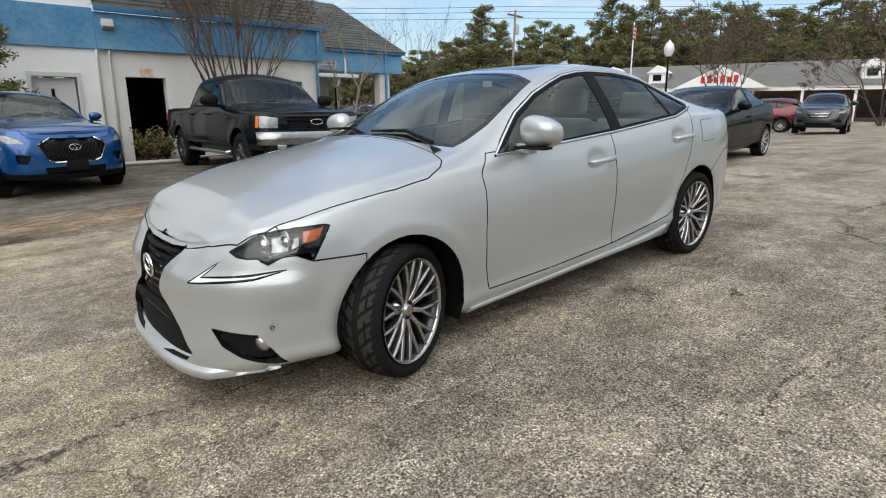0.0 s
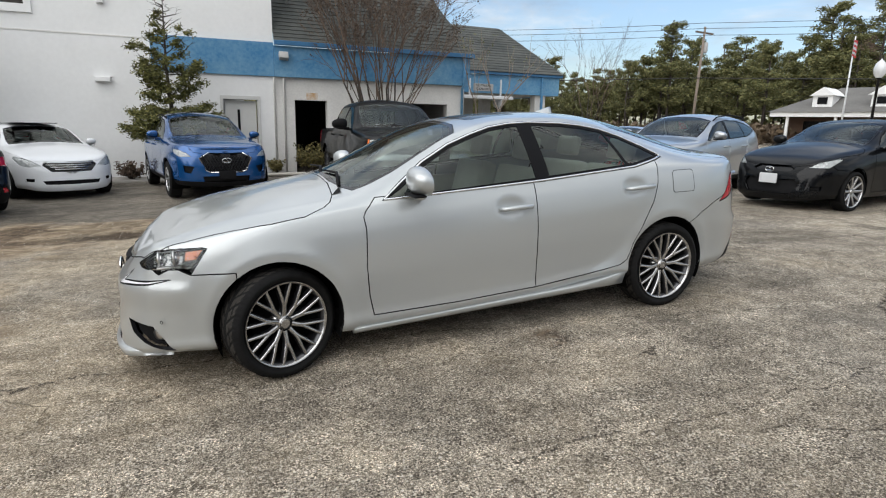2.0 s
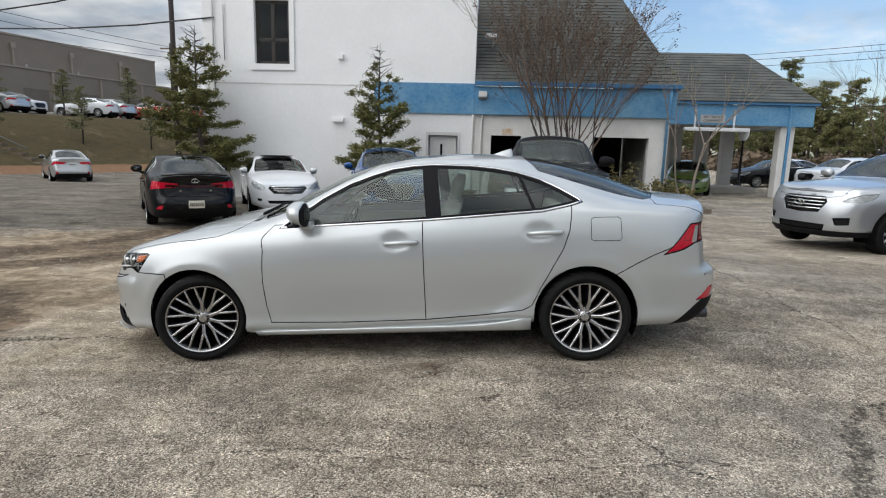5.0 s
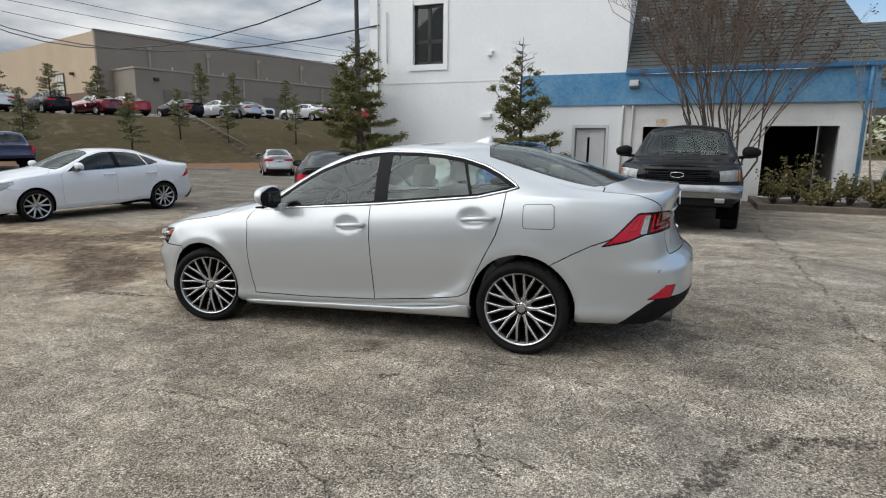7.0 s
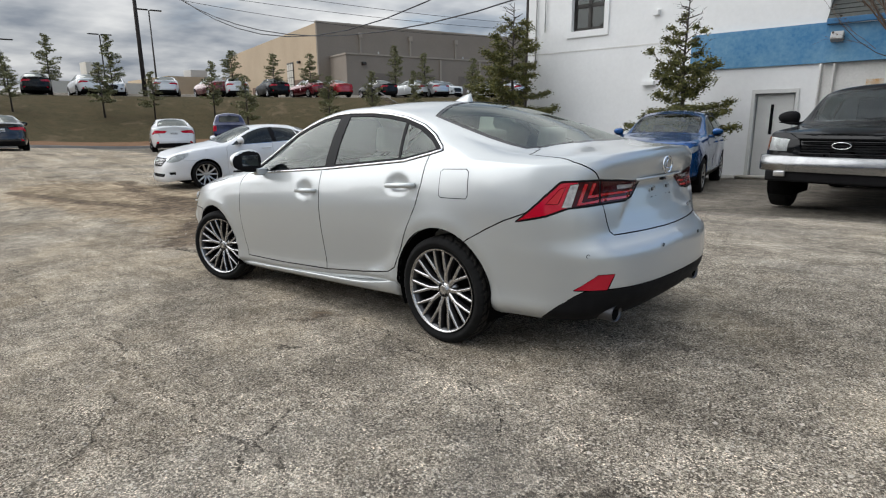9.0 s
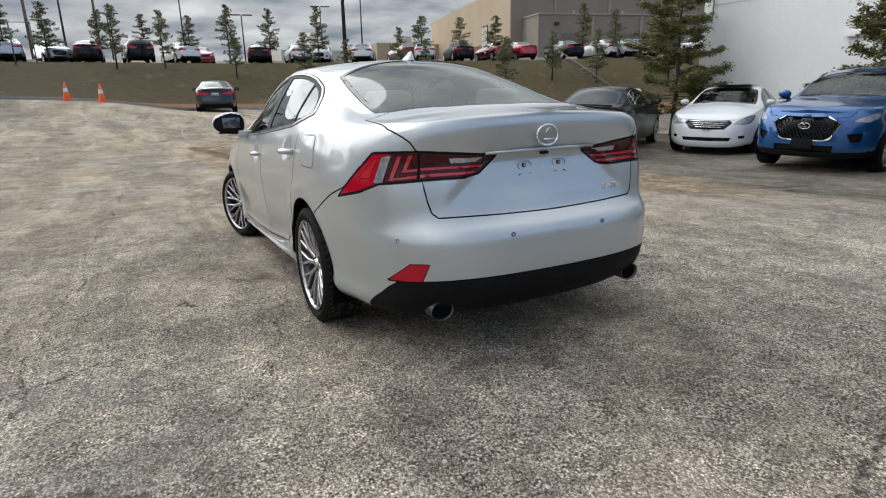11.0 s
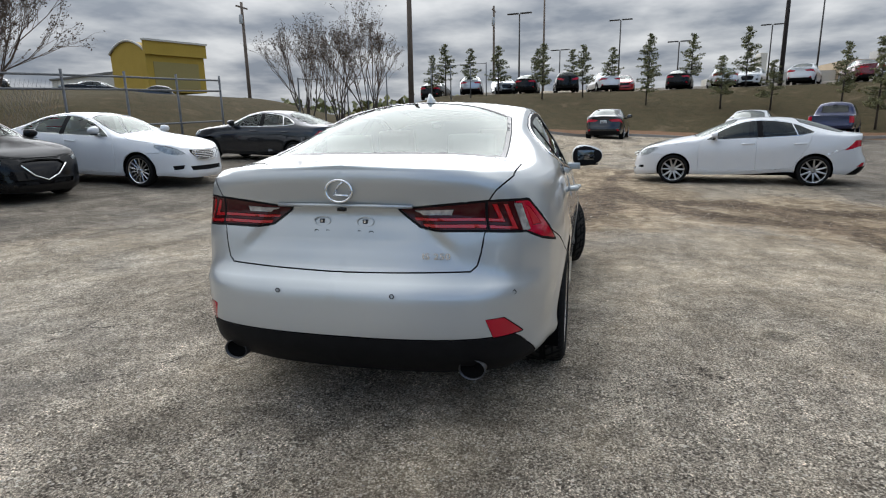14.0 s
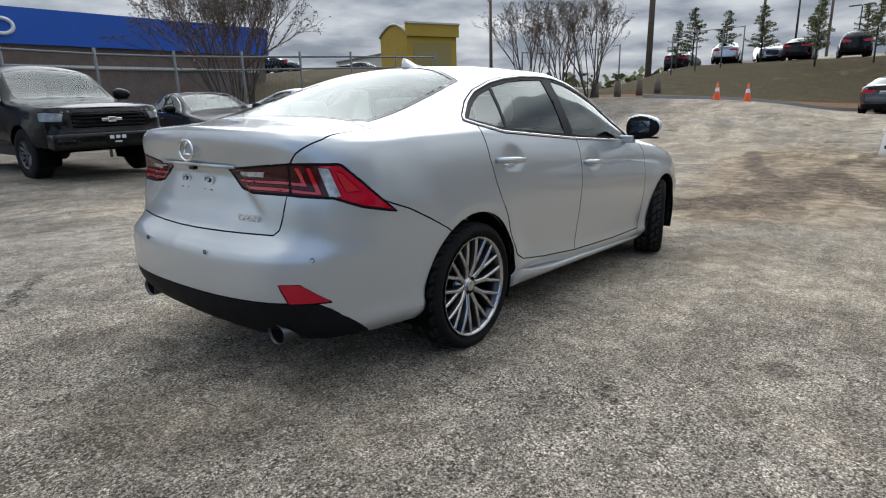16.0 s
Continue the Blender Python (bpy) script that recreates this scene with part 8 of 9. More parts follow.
TAUPE2 = material("pale_taupe_trim", (0.32, 0.28, 0.235), 0.8, vary=0.12, scale=0.6)
ROLLER = material("brown_roller_door", (0.165, 0.138, 0.115), 0.7, vary=0.12, scale=0.8)
BROWNW = material("brown_wainscot", (0.16, 0.10, 0.07), 0.85, vary=0.15, scale=1)
BRICK = material("brown_brick", (0.16, 0.12, 0.10), 0.9, vary=0.3, scale=3, bump=0.2, bscale=18)
ROYAL = material("royal_blue_fascia", (0.012, 0.085, 0.42), 0.5, vary=0.12, scale=0.6)
YELLOW = material("mustard_wall", (0.42, 0.28, 0.04), 0.8, vary=0.12, scale=0.6)
PALEW = material("pale_panel", (0.55, 0.52, 0.46), 0.8, vary=0.1, scale=0.6)
GREYROOF = material("grey_roof", (0.17, 0.165, 0.155), 0.9, vary=0.25, scale=0.7)
BARK = material("bark", (0.075, 0.062, 0.052), 0.9, vary=0.35, scale=9, bump=0.5, bscale=40)
PALEBARK = material("pale_bark", (0.26, 0.215, 0.175), 0.85, vary=0.3, scale=9, bump=0.3, bscale=40)
ORANGE = material("cone_orange", (0.80, 0.10, 0.02), 0.55, vary=0.15, scale=8)


def frame_m(p0, p1):
    """A pose at p0 with x along p0 to p1."""
    d = Vector(p1) - Vector(p0)
    return pose(p0[0], p0[1], 0, 0, 0, math.degrees(math.atan2(d.y, d.x))), d.length


big = thing("warehouse", "large beige and taupe warehouse store above the bank", "building", m=None)
m, ln = frame_m((-54, 42.5), (-44, 82))
big.matrix_world = m
part("wall", boxes((0, ln, 0, 0.4, 3.0, 12.8)), TAUPE, big, "taupe long wall", smooth=False)
for bx in ((0, 0.4, 0.4, 45, 3.0, 12.8), (0.4, ln, 44.6, 45, 3, 12.8), (ln - 0.4, ln, 0.4, 44.6, 3, 12.8)):
    part("wall", boxes(bx), BEIGE, big, "beige end wall", smooth=False)
part("roof", boxes((0.3, ln - 0.3, 0.3, 44.8, 12.3, 12.5)), GREYROOF, big, smooth=False)
part("parapet", boxes((-0.06, ln + 0.06, -0.06, 0.46, 12.8, 13.0)), TAUPE2, big, smooth=False)
part("annex_wall", boxes((1.5, ln - 2, -5, -0.003, 3.0, 8.8)), TAUPE, big, "lower taupe annex", smooth=False)
part("annex_parapet", boxes((1.4, ln - 1.9, -5.1, -0.01, 8.8, 8.98)), TAUPE2, big, smooth=False)
part("wainscot", boxes((-0.05, -0.003, -0.05, 30, 3.0, 6.6)), BROWNW, big, "dark brown wainscot", smooth=False)
for k in range(5):
    part("downpipe", boxes((5.5 + k * 7.2, 5.72 + k * 7.2, -0.20, -0.003, 8.99, 12.0)), TAUPE2, big, smooth=False)
    part("annex_pier", boxes((8 + k * 6.2, 8.25 + k * 6.2, -5.2, -5.003, 3.3, 8.7)), TAUPE2, big, smooth=False)
    part("roller_door", boxes((4.4 + k * 6.4, 7.2 + k * 6.4, -5.06, -5.003, 3.3, 6.8)), ROLLER, big, smooth=False)
gd = part("glazed_door", boxes((-0.12, -0.052, 9.0, 11.6, 3.4, 9.0)), FRAMEM, big, "glazed roller door", smooth=False)
for i in range(3):
    for j in range(6):
        part("pane", boxes((-0.14, -0.121, 9.12 + i * 0.84, 9.82 + i * 0.84, 3.5 + j * 0.9, 4.3 + j * 0.9)), PALEW, gd, smooth=False)
part("wall_lamp", boxes((-0.4, -0.003, 6.2, 6.7, 8.6, 8.9), bevel=0.03), FRAMEM, big)
part("wall_lamp", boxes((3.4, 3.9, -5.35, -5.003, 7.7, 8.0), bevel=0.03), FRAMEM, big)
for k in range(5):
    part("rain_head", boxes((5.35 + k * 7.2, 5.87 + k * 7.2, -0.34, -0.203, 11.4, 12.0), bevel=0.03), TAUPE2, big)
    part("vent_pipe", boxes((6.6 + k * 6.3, 6.72 + k * 6.3, -3.1, -2.98, 8.99, 9.5)), GREYPAINT, big, smooth=False)
low = thing("store_building", "long low beige store building far beyond the upper lot", "building", m=Matrix.Identity(4))
part("wall", boxes((-110, -92, 40, 66, 3, 8.6)), BEIGE, low, smooth=False)
part("wall", boxes((-113, -95, 24, 39.9, 3, 7.4)), PALEW, low, smooth=False)
part("roof_unit", boxes((-100, -97, 46, 49, 8.6, 10.2), bevel=0.05), GREYPAINT, low)
part("roof_unit", boxes((-101, -98, 30, 31, 7.4, 10.6), bevel=0.05), PALEW, low)

# blue-fascia brick store to the south
blue = thing("brick_store", "brown brick store with a royal blue fascia", "building", m=Matrix.Identity(4))
part("wall", boxes((-14.2, 14, -24.6, -24.2, -0.5, 4.1), (-14.2, -13.8, -40, -24.6, -0.5, 4.1)), BRICK, blue, "brown brick wall", smooth=False)
part("fascia", boxes((-14.4, 14, -24.9, -24.0, 4.1, 5.55), (-14.4, -13.7, -40, -24.9, 4.1, 5.55)), ROYAL, blue, "royal blue fascia", smooth=False)
part("roof", boxes((-13.6, 13.8, -40, -24.95, 4.8, 5.0)), GREYROOF, blue, smooth=False)
part("door", boxes((-9.9, -9.0, -24.19, -24.15, 0.0, 2.3)), BROWNW, blue, "brown service door", smooth=False)
part("wall_box", boxes((-5.0, -4.3, -24.19, -23.95, 2.2, 2.5), bevel=0.02), GREYPAINT, blue)
part("sill_course", boxes((-13.7, 13.9, -24.18, -24.1, 3.15, 3.3)), PALEW, blue, smooth=False)
for k in range(2):
    b = bmesh.new()
    pts = [(-0.7 - k * 1.0 + 0.42 * math.cos(a), -23.96, 4.78 + 0.30 * math.sin(a)) for a in [(q + (2 if k else 0)) * math.tau / 24 for q in range(25 if k == 0 else 21)]]
    tube(b, pts, 0.085, 6, False)
    part("fascia_letter", b, WHITEP, blue, "white round fascia letter")
# yellow arched building
yel = thing("arched_store", "mustard yellow store with an arched white-edged roof", "building", m=pose(-48.6, -46.1, 1.9, 0, 0, 70))
b = bmesh.new()
n = 14
prof = [(-3.6, 3.0)] + [(-3.6 + 7.2 * k / n, 7.3 + 1.2 * math.sin(math.pi * k / n) ** 0.8) for k in range(n + 1)] + [(3.6, 3.0)]
fr = [b.verts.new((x, 0, z)) for x, z in prof]
bk = [b.verts.new((x, 7, z)) for x, z in prof]
b.faces.new(fr), b.faces.new(bk[::-1])
for k in range(len(prof) - 1):
    b.faces.new((fr[k], bk[k], bk[k + 1], fr[k + 1]))
part("wall", b, YELLOW, yel, smooth=False)
b = bmesh.new()
tube(b, [(x, -0.1, z + 0.05) for x, z in prof[1:-1]], 0.14, 6)
tube(b, [(x, 7.1, z + 0.05) for x, z in prof[1:-1]], 0.14, 6)
part("roof_edge", b, PALEW, yel)
OLIVE = material("olive_panel", (0.30, 0.24, 0.09), 0.8, vary=0.1)
part("wall_panel", boxes((-3.65, -3.603, 0.8, 6.2, 3.4, 6.2)), OLIVE, yel, smooth=False)
part("wall_panel", boxes((3.603, 3.65, 0.8, 6.2, 3.4, 6.2)), OLIVE, yel, smooth=False)
part("parapet", boxes((3.61, 3.95, -0.2, 7.2, 6.9, 8.3)), YELLOW, yel, "mustard flat parapet", smooth=False)
part("parapet_cap", boxes((3.55, 4.1, -0.3, 7.3, 8.303, 8.5)), PALEW, yel, "white parapet cap", smooth=False)
part("side_wing", boxes((-24, -3.66, 2.0, 9.0, 2.0, 5.6)), PALEW, yel, "pale side wing", smooth=False)
part("wing_roof", boxes((-24.2, -3.66, 1.8, 9.2, 5.603, 5.85)), GREYROOF, yel, smooth=False)
# shopping row to the east
shop = thing("shopping_row", "white shopping row with a grey shingle roof and dormers", "building", m=pose(52, 38, 0, 0, 0, -72))
part("wall", boxes((0, 62, 3.0, 3.3, 0, 3.0)), BROWNW, shop, smooth=False)
part("fascia", boxes((-0.4, 62, -0.15, 0.1, 2.75, 3.15)), STUCCO, shop, "white eave board", smooth=False)
b = bmesh.new()
q = [b.verts.new(v) for v in ((-0.6, -0.3, 3.16), (62, -0.3, 3.16), (62, 6, 5.6), (3.5, 6, 5.6))]
b.faces.new(q)
q2 = [b.verts.new(v) for v in ((-0.6, -0.3, 3.16), (3.5, 6, 5.6), (-0.6, 12, 3.16))]
b.faces.new(q2)
part("roof", b, GREYROOF, shop, "grey shingle roof", smooth=False)
for k in range(16):
    part("porch_post", boxes((1 + k * 3.9, 1.22 + k * 3.9, 0.0, 0.22, 0, 2.75)), STUCCO, shop, smooth=False)
    part("shop_window", boxes((1.6 + k * 3.9, 4.4 + k * 3.9, 2.95, 2.997, 0.4, 2.4)), GLOSSBLACK, shop, smooth=False)
for x in (3.5, 8.0, 25.5, 33, 42):
    d = part("dormer", boxes((x - 0.8, x + 0.8, 1.0, 4.0, 3.6, 4.7)), STUCCO, shop, "white roof dormer", smooth=False)
    b = bmesh.new()
    vs = [b.verts.new(v) for v in ((x - 1.05, 0.8, 4.65), (x + 1.05, 0.8, 4.65), (x, 0.8, 5.4), (x - 1.05, 4.5, 4.65), (x + 1.05, 4.5, 4.65), (x, 4.5, 5.4))]
    b.faces.new((vs[0], vs[1], vs[2])), b.faces.new((vs[1], vs[4], vs[5], vs[2])), b.faces.new((vs[4], vs[3], vs[5])), b.faces.new((vs[3], vs[0], vs[2], vs[5])), b.faces.new((vs[0], vs[3], vs[4], vs[1]))
    part("dormer_roof", b, STUCCO, d, smooth=False)
    part("dormer_window", boxes((x - 0.4, x + 0.4, 0.96, 0.995, 3.9, 4.5)), GLOSSBLACK, d, smooth=False)
b = bmesh.new()
vs = [b.verts.new(v) for v in ((10, -1.6, 3.0), (18, -1.6, 3.0), (14, -1.6, 5.0), (10, 4, 3.0), (18, 4, 3.0), (14, 4, 5.0))]
b.faces.new((vs[0], vs[1], vs[2])), b.faces.new((vs[1], vs[4], vs[5], vs[2])), b.faces.new((vs[3], vs[0], vs[2], vs[5])), b.faces.new((vs[0], vs[3], vs[4], vs[1]))
part("gable", b, STUCCO, shop, "white entrance gable", smooth=False)
REDSIGN = material("red_sign", (0.55, 0.03, 0.03), 0.5, vary=0.1)
for k in range(6):
    part("gable_letter", boxes((12.4 + k * 0.55, 12.75 + k * 0.55, -1.7, -1.605, 3.5, 4.0 + 0.15 * (k % 2)), bevel=0.04), REDSIGN, shop, "red sign letter")
# roadside sign, lamp posts, flagpole
sign = thing("shop_sign", "red and yellow roadside shop sign on posts", "sign", m=pose(40.5, 22.0, gz(38, 20), 0, 0, -64) @ Matrix.Scale(0.72, 4))
part("board", boxes((-1.0, 1.0, -0.12, 0.12, 1.5, 3.0), bevel=0.1), REDSIGN, sign, "red sign board")
YSIGN = material("yellow_sign", (0.80, 0.50, 0.03), 0.5, vary=0.1)
for k in range(6):
    part("sign_mark", boxes((-0.8 + k * 0.27, -0.62 + k * 0.27, -0.16, -0.125, 2.3, 2.7 + 0.1 * (k % 2))), YSIGN, sign, smooth=False)
    if k < 4:
        part("sign_mark", boxes((-0.5 + k * 0.27, -0.34 + k * 0.27, -0.16, -0.125, 1.75, 2.1)), YSIGN, sign, smooth=False)
for x in (-0.8, 0.8):
    part("post", boxes((x - 0.06, x + 0.06, -0.06, 0.06, 0, 1.55)), WOOD, sign, smooth=False)


def globe_lamp(x, y, h):
    o = thing("street_lamp", "black street lamp with a white acorn globe", "street lamp", "street lamps", m=pose(x, y, gz(x, y)))
    b = bmesh.new()
    lathe(b, [(0.14, 0), (0.14, 0.25), (0.07, 0.4), (0.05, h - 0.6), (0.10, h - 0.55), (0.12, h - 0.5)], 12, "z")
    part("post", b, GLOSSBLACK, o)
    b = bmesh.new()
    lathe(b, [(0.12, h - 0.5), (0.24, h - 0.3), (0.26, h - 0.1), (0.20, h + 0.12), (0.06, h + 0.26), (0.0005, h + 0.34)], 16, "z")
    part("globe", b, WHITEP, o, "white glass acorn globe")


globe_lamp(29.5, 15.8, 4.3)
globe_lamp(16.5, 27.5, 2.9)
fl = thing("flagpole", "tall white flagpole with a striped flag", "flagpole", m=pose(51, 31, gz(51, 31)))
b = bmesh.new()
tube(b, [(0, 0, 0), (0, 0, 9.0)], [0.09, 0.05], 8)
part("pole", b, WHITEP, fl)
for i in range(7):
    b = bmesh.new()
    vs = []
    for k in range(9):
        x = -k * 0.2
        yy = 0.10 * math.sin(k * 0.9)
        drop = -0.05 * k
        vs.append((b.verts.new((x * 0.7, x * 0.6 + yy, 8.8 - i * 0.18 + drop)), b.verts.new((x * 0.7, x * 0.6 + yy, 8.62 - i * 0.18 + drop))))
    for (p, q), (r, s) in zip(vs, vs[1:]):
        b.faces.new((p, q, s, r))
    part("flag_stripe", b, REDSIGN if i % 2 == 0 else WHITEP, fl)


def pole(x, y, h, r=0.13, mat=None, arms=0, label="weathered wooden utility pole", lean=0.0):
    o = thing("utility_pole", label, "utility pole", "utility poles", m=pose(x, y, gz(x, y), 0, lean, 0))
    b = bmesh.new()
    tube(b, [(0, 0, -0.2), (0, 0, h)], [r, r * 0.7], 10)
    part("pole", b, mat or WOOD, o)
    for k in range(arms):
        part("crossarm", boxes((-0.9, 0.9, -0.06, 0.06, h - 0.5 - k * 0.8, h - 0.38 - k * 0.8)), WOOD, o, smooth=False)
        b = bmesh.new()
        lathe(b, [(0.16, h - 1.9), (0.18, h - 1.8), (0.18, h - 1.2), (0.10, h - 1.1)], 10, "z")
        bmesh.ops.translate(b, verts=b.verts[:], vec=(0.3, 0, 0))
        part("transformer", b, GREYPAINT, o)
    return o


DARKPOLE = material("dark_pole", (0.035, 0.028, 0.025), 0.8, vary=0.3, scale=6)
pole(-9.6, 22.8, 11.5, 0.13, DARKPOLE, 0, "dark wooden utility pole behind the white building")
pole(-41.9, 17.6, 11.0, 0.17, DARKPOLE, 0, "dark wooden utility pole on the bank")
pole(-31.8, -8.2, 12.0, 0.20, WOOD, 1, lean=-1.5)
pole(-43.0, -27.8, 10.5, 0.18, WOOD, 1)
pole(38, 34.5, 9.2, 0.12, PALEBARK, 1, lean=2)
pole(-53.5, -5.9, 8.5, 0.14, WOOD, 1)
pole(-54, -0.9, 9.0, 0.12, WOOD, 0)


def lot_lamp(x, y, h, th):
    o = thing("lot_light", "dark parking lot light on a tall pole", "lot light", "lot lights", m=pose(x, y, gz(x, y), 0, 0, th))
    b = bmesh.new()
    tube(b, [(0, 0, 0), (0, 0, h)], [0.10, 0.07], 8)
    part("pole", b, FRAMEM, o)
    part("lamp_head", boxes((-1.3, -0.1, -0.18, 0.18, h - 0.02, h + 0.10), (0.1, 1.3, -0.18, 0.18, h - 0.02, h + 0.10), bevel=0.03), FRAMEM, o)


for x, y, h in ((-63, 26.8, 9.5), (-75, 25.3, 8.0), (-67, 7.0, 8.4), (-78, -0.5, 6.5), (-70, 14, 6.0), (-56, -3.6, 8.0)):
    lot_lamp(x, y, h, 80)


def cable(p0, p1, sag, r=0.018):
    b = bmesh.new()
    p0, p1 = Vector(p0), Vector(p1)
    pts = [p0.lerp(p1, k / 14) - Vector((0, 0, sag * 4 * (k / 14) * (1 - k / 14))) for k in range(15)]
    tube(b, pts, r, 5, False)
    o = tagged(part("power_cable", b, DARKTRIM), "sagging black overhead power cable", "cable", "overhead cables")
    return o


pole(-24.4, 50.1, 6.8, 0.14, DARKPOLE, 1, "dark wooden utility pole beyond the warehouse")
cable((-41.9, 17.6, 11.0), (-24.4, 50.1, 9.0), 1.0)
cable((-41.9, 17.6, 11.5), (-24.4, 50.1, 9.4), 0.5)
cable((-41.9, 17.6, 12.4), (-24.4, 50.1, 9.9), 0.5)
cable((-41.9, 17.6, 13.0), (-5.0, 16.75, 5.5), 3.0, 0.026)
cable((-41.9, 17.6, 14.1), (-5.0, 16.75, 7.2), 4.6, 0.026)
cable((-9.6, 22.8, 9.2), (-5.0, 16.75, 6.15), 0.3)
for z in (12.0, 12.7):
    cable((-31.8, -8.2, z + 0.6), (-41.9, 17.6, z + 1.4), 0.6)
    cable((-31.8, -8.2, z + 0.6), (-43.0, -27.8, z + 1.4), 0.8)
for z in (8.6, 9.1, 9.5):
    cable((38, 34.5, z), (6, 62, z + 1.2), 0.6)
    cable((38, 34.5, z), (78, -4, z + 1.5), 0.7)
cable((38, 34.5, 5.4), (78, -4, 5.6), 0.3, 0.03)
cable((38, 34.5, 5.4), (-5, 74, 5.6), 0.3, 0.03)

# rail fence behind the southern cars
fence = thing("rail_fence", "grey galvanised steel pipe fence with three rails", "fence", m=Matrix.Identity(4))
fx = [(9.5 - k * 1.82, -11.6 + k * 0.28) for k in range(12)]
for x, y in fx:
    b = bmesh.new()
    g = gz(x, y)
    tube(b, [(x, y, g - 0.1), (x, y, g + 2.6)], 0.036, 8)
    part("post", b, STEEL, fence)
for h in (2.45, 2.1, 1.1):
    b = bmesh.new()
    tube(b, [(x, y, gz(x, y) + h) for x, y in fx], 0.03, 8)
    part("rail", b, STEEL, fence)
b = bmesh.new()
for (xa, ya), (xb, yb) in zip(fx[:8], fx[1:9]):
    ga, gb = gz(xa, ya), gz(xb, yb)
    for k in range(18):
        for sg in (0, 1):
            s0, s1 = k / 18, (k + 6) / 18
            z0, z1 = (0.6, 2.3) if sg == 0 else (2.3, 0.6)
            if s1 <= 1.0:
                tube(b, [(xa + (xb - xa) * s0, ya + (yb - ya) * s0, ga + z0), (xa + (xb - xa) * s1, ya + (yb - ya) * s1, gb + z1)], 0.003, 3, False)
part("wire_mesh", b, STEEL, fence, "thin chain-link mesh")["kind"] = "stuff"
ch = thing("chain_link_fence", "grey chain-link fence along the top of the bank", "fence", m=Matrix.Identity(4))
cp = [(-31.3, -6.6), (-32.8, -5.6), (-34.8, -4.6), (-36.8, -3.8)] + [(-28.5 + k * 2.0, -8.8 - k * 0.5) for k in range(5)]
for x, y in cp:
    b = bmesh.new()
    tube(b, [(x, y, gz(x, y) - 0.1), (x, y, gz(x, y) + 2.4)], 0.04, 6)
    part("post", b, STEEL, ch)
b = bmesh.new()
tube(b, [(x, y, gz(x, y) + 2.35) for x, y in cp[:4]], 0.025, 5)
tube(b, [(x, y, gz(x, y) + 2.35) for x, y in cp[4:]], 0.025, 5)
part("rail", b, STEEL, ch)
for x, y in ((-20.3, -6.6), (-21.5, -6.0), (-22.8, -5.4), (-24.0, -4.9)):
    b = bmesh.new()
    tube(b, [(x, y, gz(x, y) - 0.1), (x, y, gz(x, y) + 0.75)], [0.17, 0.16], 10)
    tagged(part("bollard", b, WOOD), "short weathered wooden bollard at the bank", "bollard", "bollards")
# kerb at the foot of the bank
kb = bmesh.new()
line = [(-20.9, -4.5), (-21.4, 0.0), (-24.6, 3.2), (-26.4, 5.4), (-26.8, 9.0), (-26.9, 14.5), (-26.0, 18.5), (-19.5, 26.5)]
prev = None
for (ax, ay), (bx, by) in zip(line, line[1:]):
    nseg = max(1, int(math.hypot(bx - ax, by - ay) / 1.2))
    for k in range(nseg):
        x, y = ax + (bx - ax) * k / nseg, ay + (by - ay) * k / nseg
        d = Vector((by - ay, ax - bx, 0)).normalized() * 0.09
        g = gz(x, y)
        ring = [kb.verts.new(v) for v in ((x - d.x, y - d.y, g - 0.1), (x - d.x, y - d.y, g + 0.13), (x + d.x, y + d.y, g + 0.13), (x + d.x, y + d.y, g - 0.1))]
        if prev:
            for q in range(3):
                kb.faces.new((prev[q], prev[q + 1], ring[q + 1], ring[q]))
        prev = ring
tagged(part("kerb", kb, CONCRETE, None, smooth=False), "pale concrete kerb at the foot of the bank", "kerb", kind="structure")
for x, y in ((-20.3, -1.15), (-20.2, 0.05)):
    c = thing("traffic_cone", "orange traffic cone with a white collar", "traffic cone", "traffic cones", m=pose(x, y, gz(x, y)))
    part("base", boxes((-0.18, 0.18, -0.18, 0.18, 0, 0.035), bevel=0.01), ORANGE, c)
    b = bmesh.new()
    lathe(b, [(0.135, 0.035), (0.03, 0.70), (0.0005, 0.71)], 16, "z")
    part("cone", b, ORANGE, c)
    b = bmesh.new()
    lathe(b, [(0.092, 0.34), (0.068, 0.49)], 16, "z")
    part("collar", b, WHITEP, c, "white reflective collar")
steps = thing("bank_steps", "weathered timber steps with a rail up the bank", "steps", m=Matrix.Identity(4))
for k in range(14):
    t = k / 13
    x, y = -21.0 + (-30.5 + 21.0) * t, 29.0 + (31.5 - 29.0) * t
    part("step", boxes((x - 0.33, x + 0.33, y - 0.22, y + 0.22, gz(x, y) - 0.2, gz(x, y) + 0.03), bevel=0.02), WOOD, steps, smooth=False)
b = bmesh.new()
tube(b, [(-21.0, 28.3, gz(-21, 28.3) + 0.9), (-30.5, 30.8, gz(-30.5, 30.8) + 0.9)], 0.03, 6)
part("handrail", b, STEEL, steps)


# ---- plants ----
def leaf_mat(name, a, b):
    m = bpy.data.materials.new(name)
    m.use_nodes = True
    n, l, noise_, ramp, mix, mm = node_kit(m)
    p = n["Principled BSDF"]
    g = n.new("ShaderNodeNewGeometry")
    c = mix(g.outputs["Random Per Island"], a, b)
    l.new(c, p.inputs["Base Color"])
    p.inputs["Roughness"].default_value = 0.65
    p.inputs["Specular IOR Level"].default_value = 0.3
    return m


HOLLY = leaf_mat("evergreen_leaf", (0.045, 0.055, 0.018), (0.21, 0.195, 0.06))
PINE = leaf_mat("pine_needle", (0.060, 0.072, 0.028), (0.235, 0.225, 0.090))
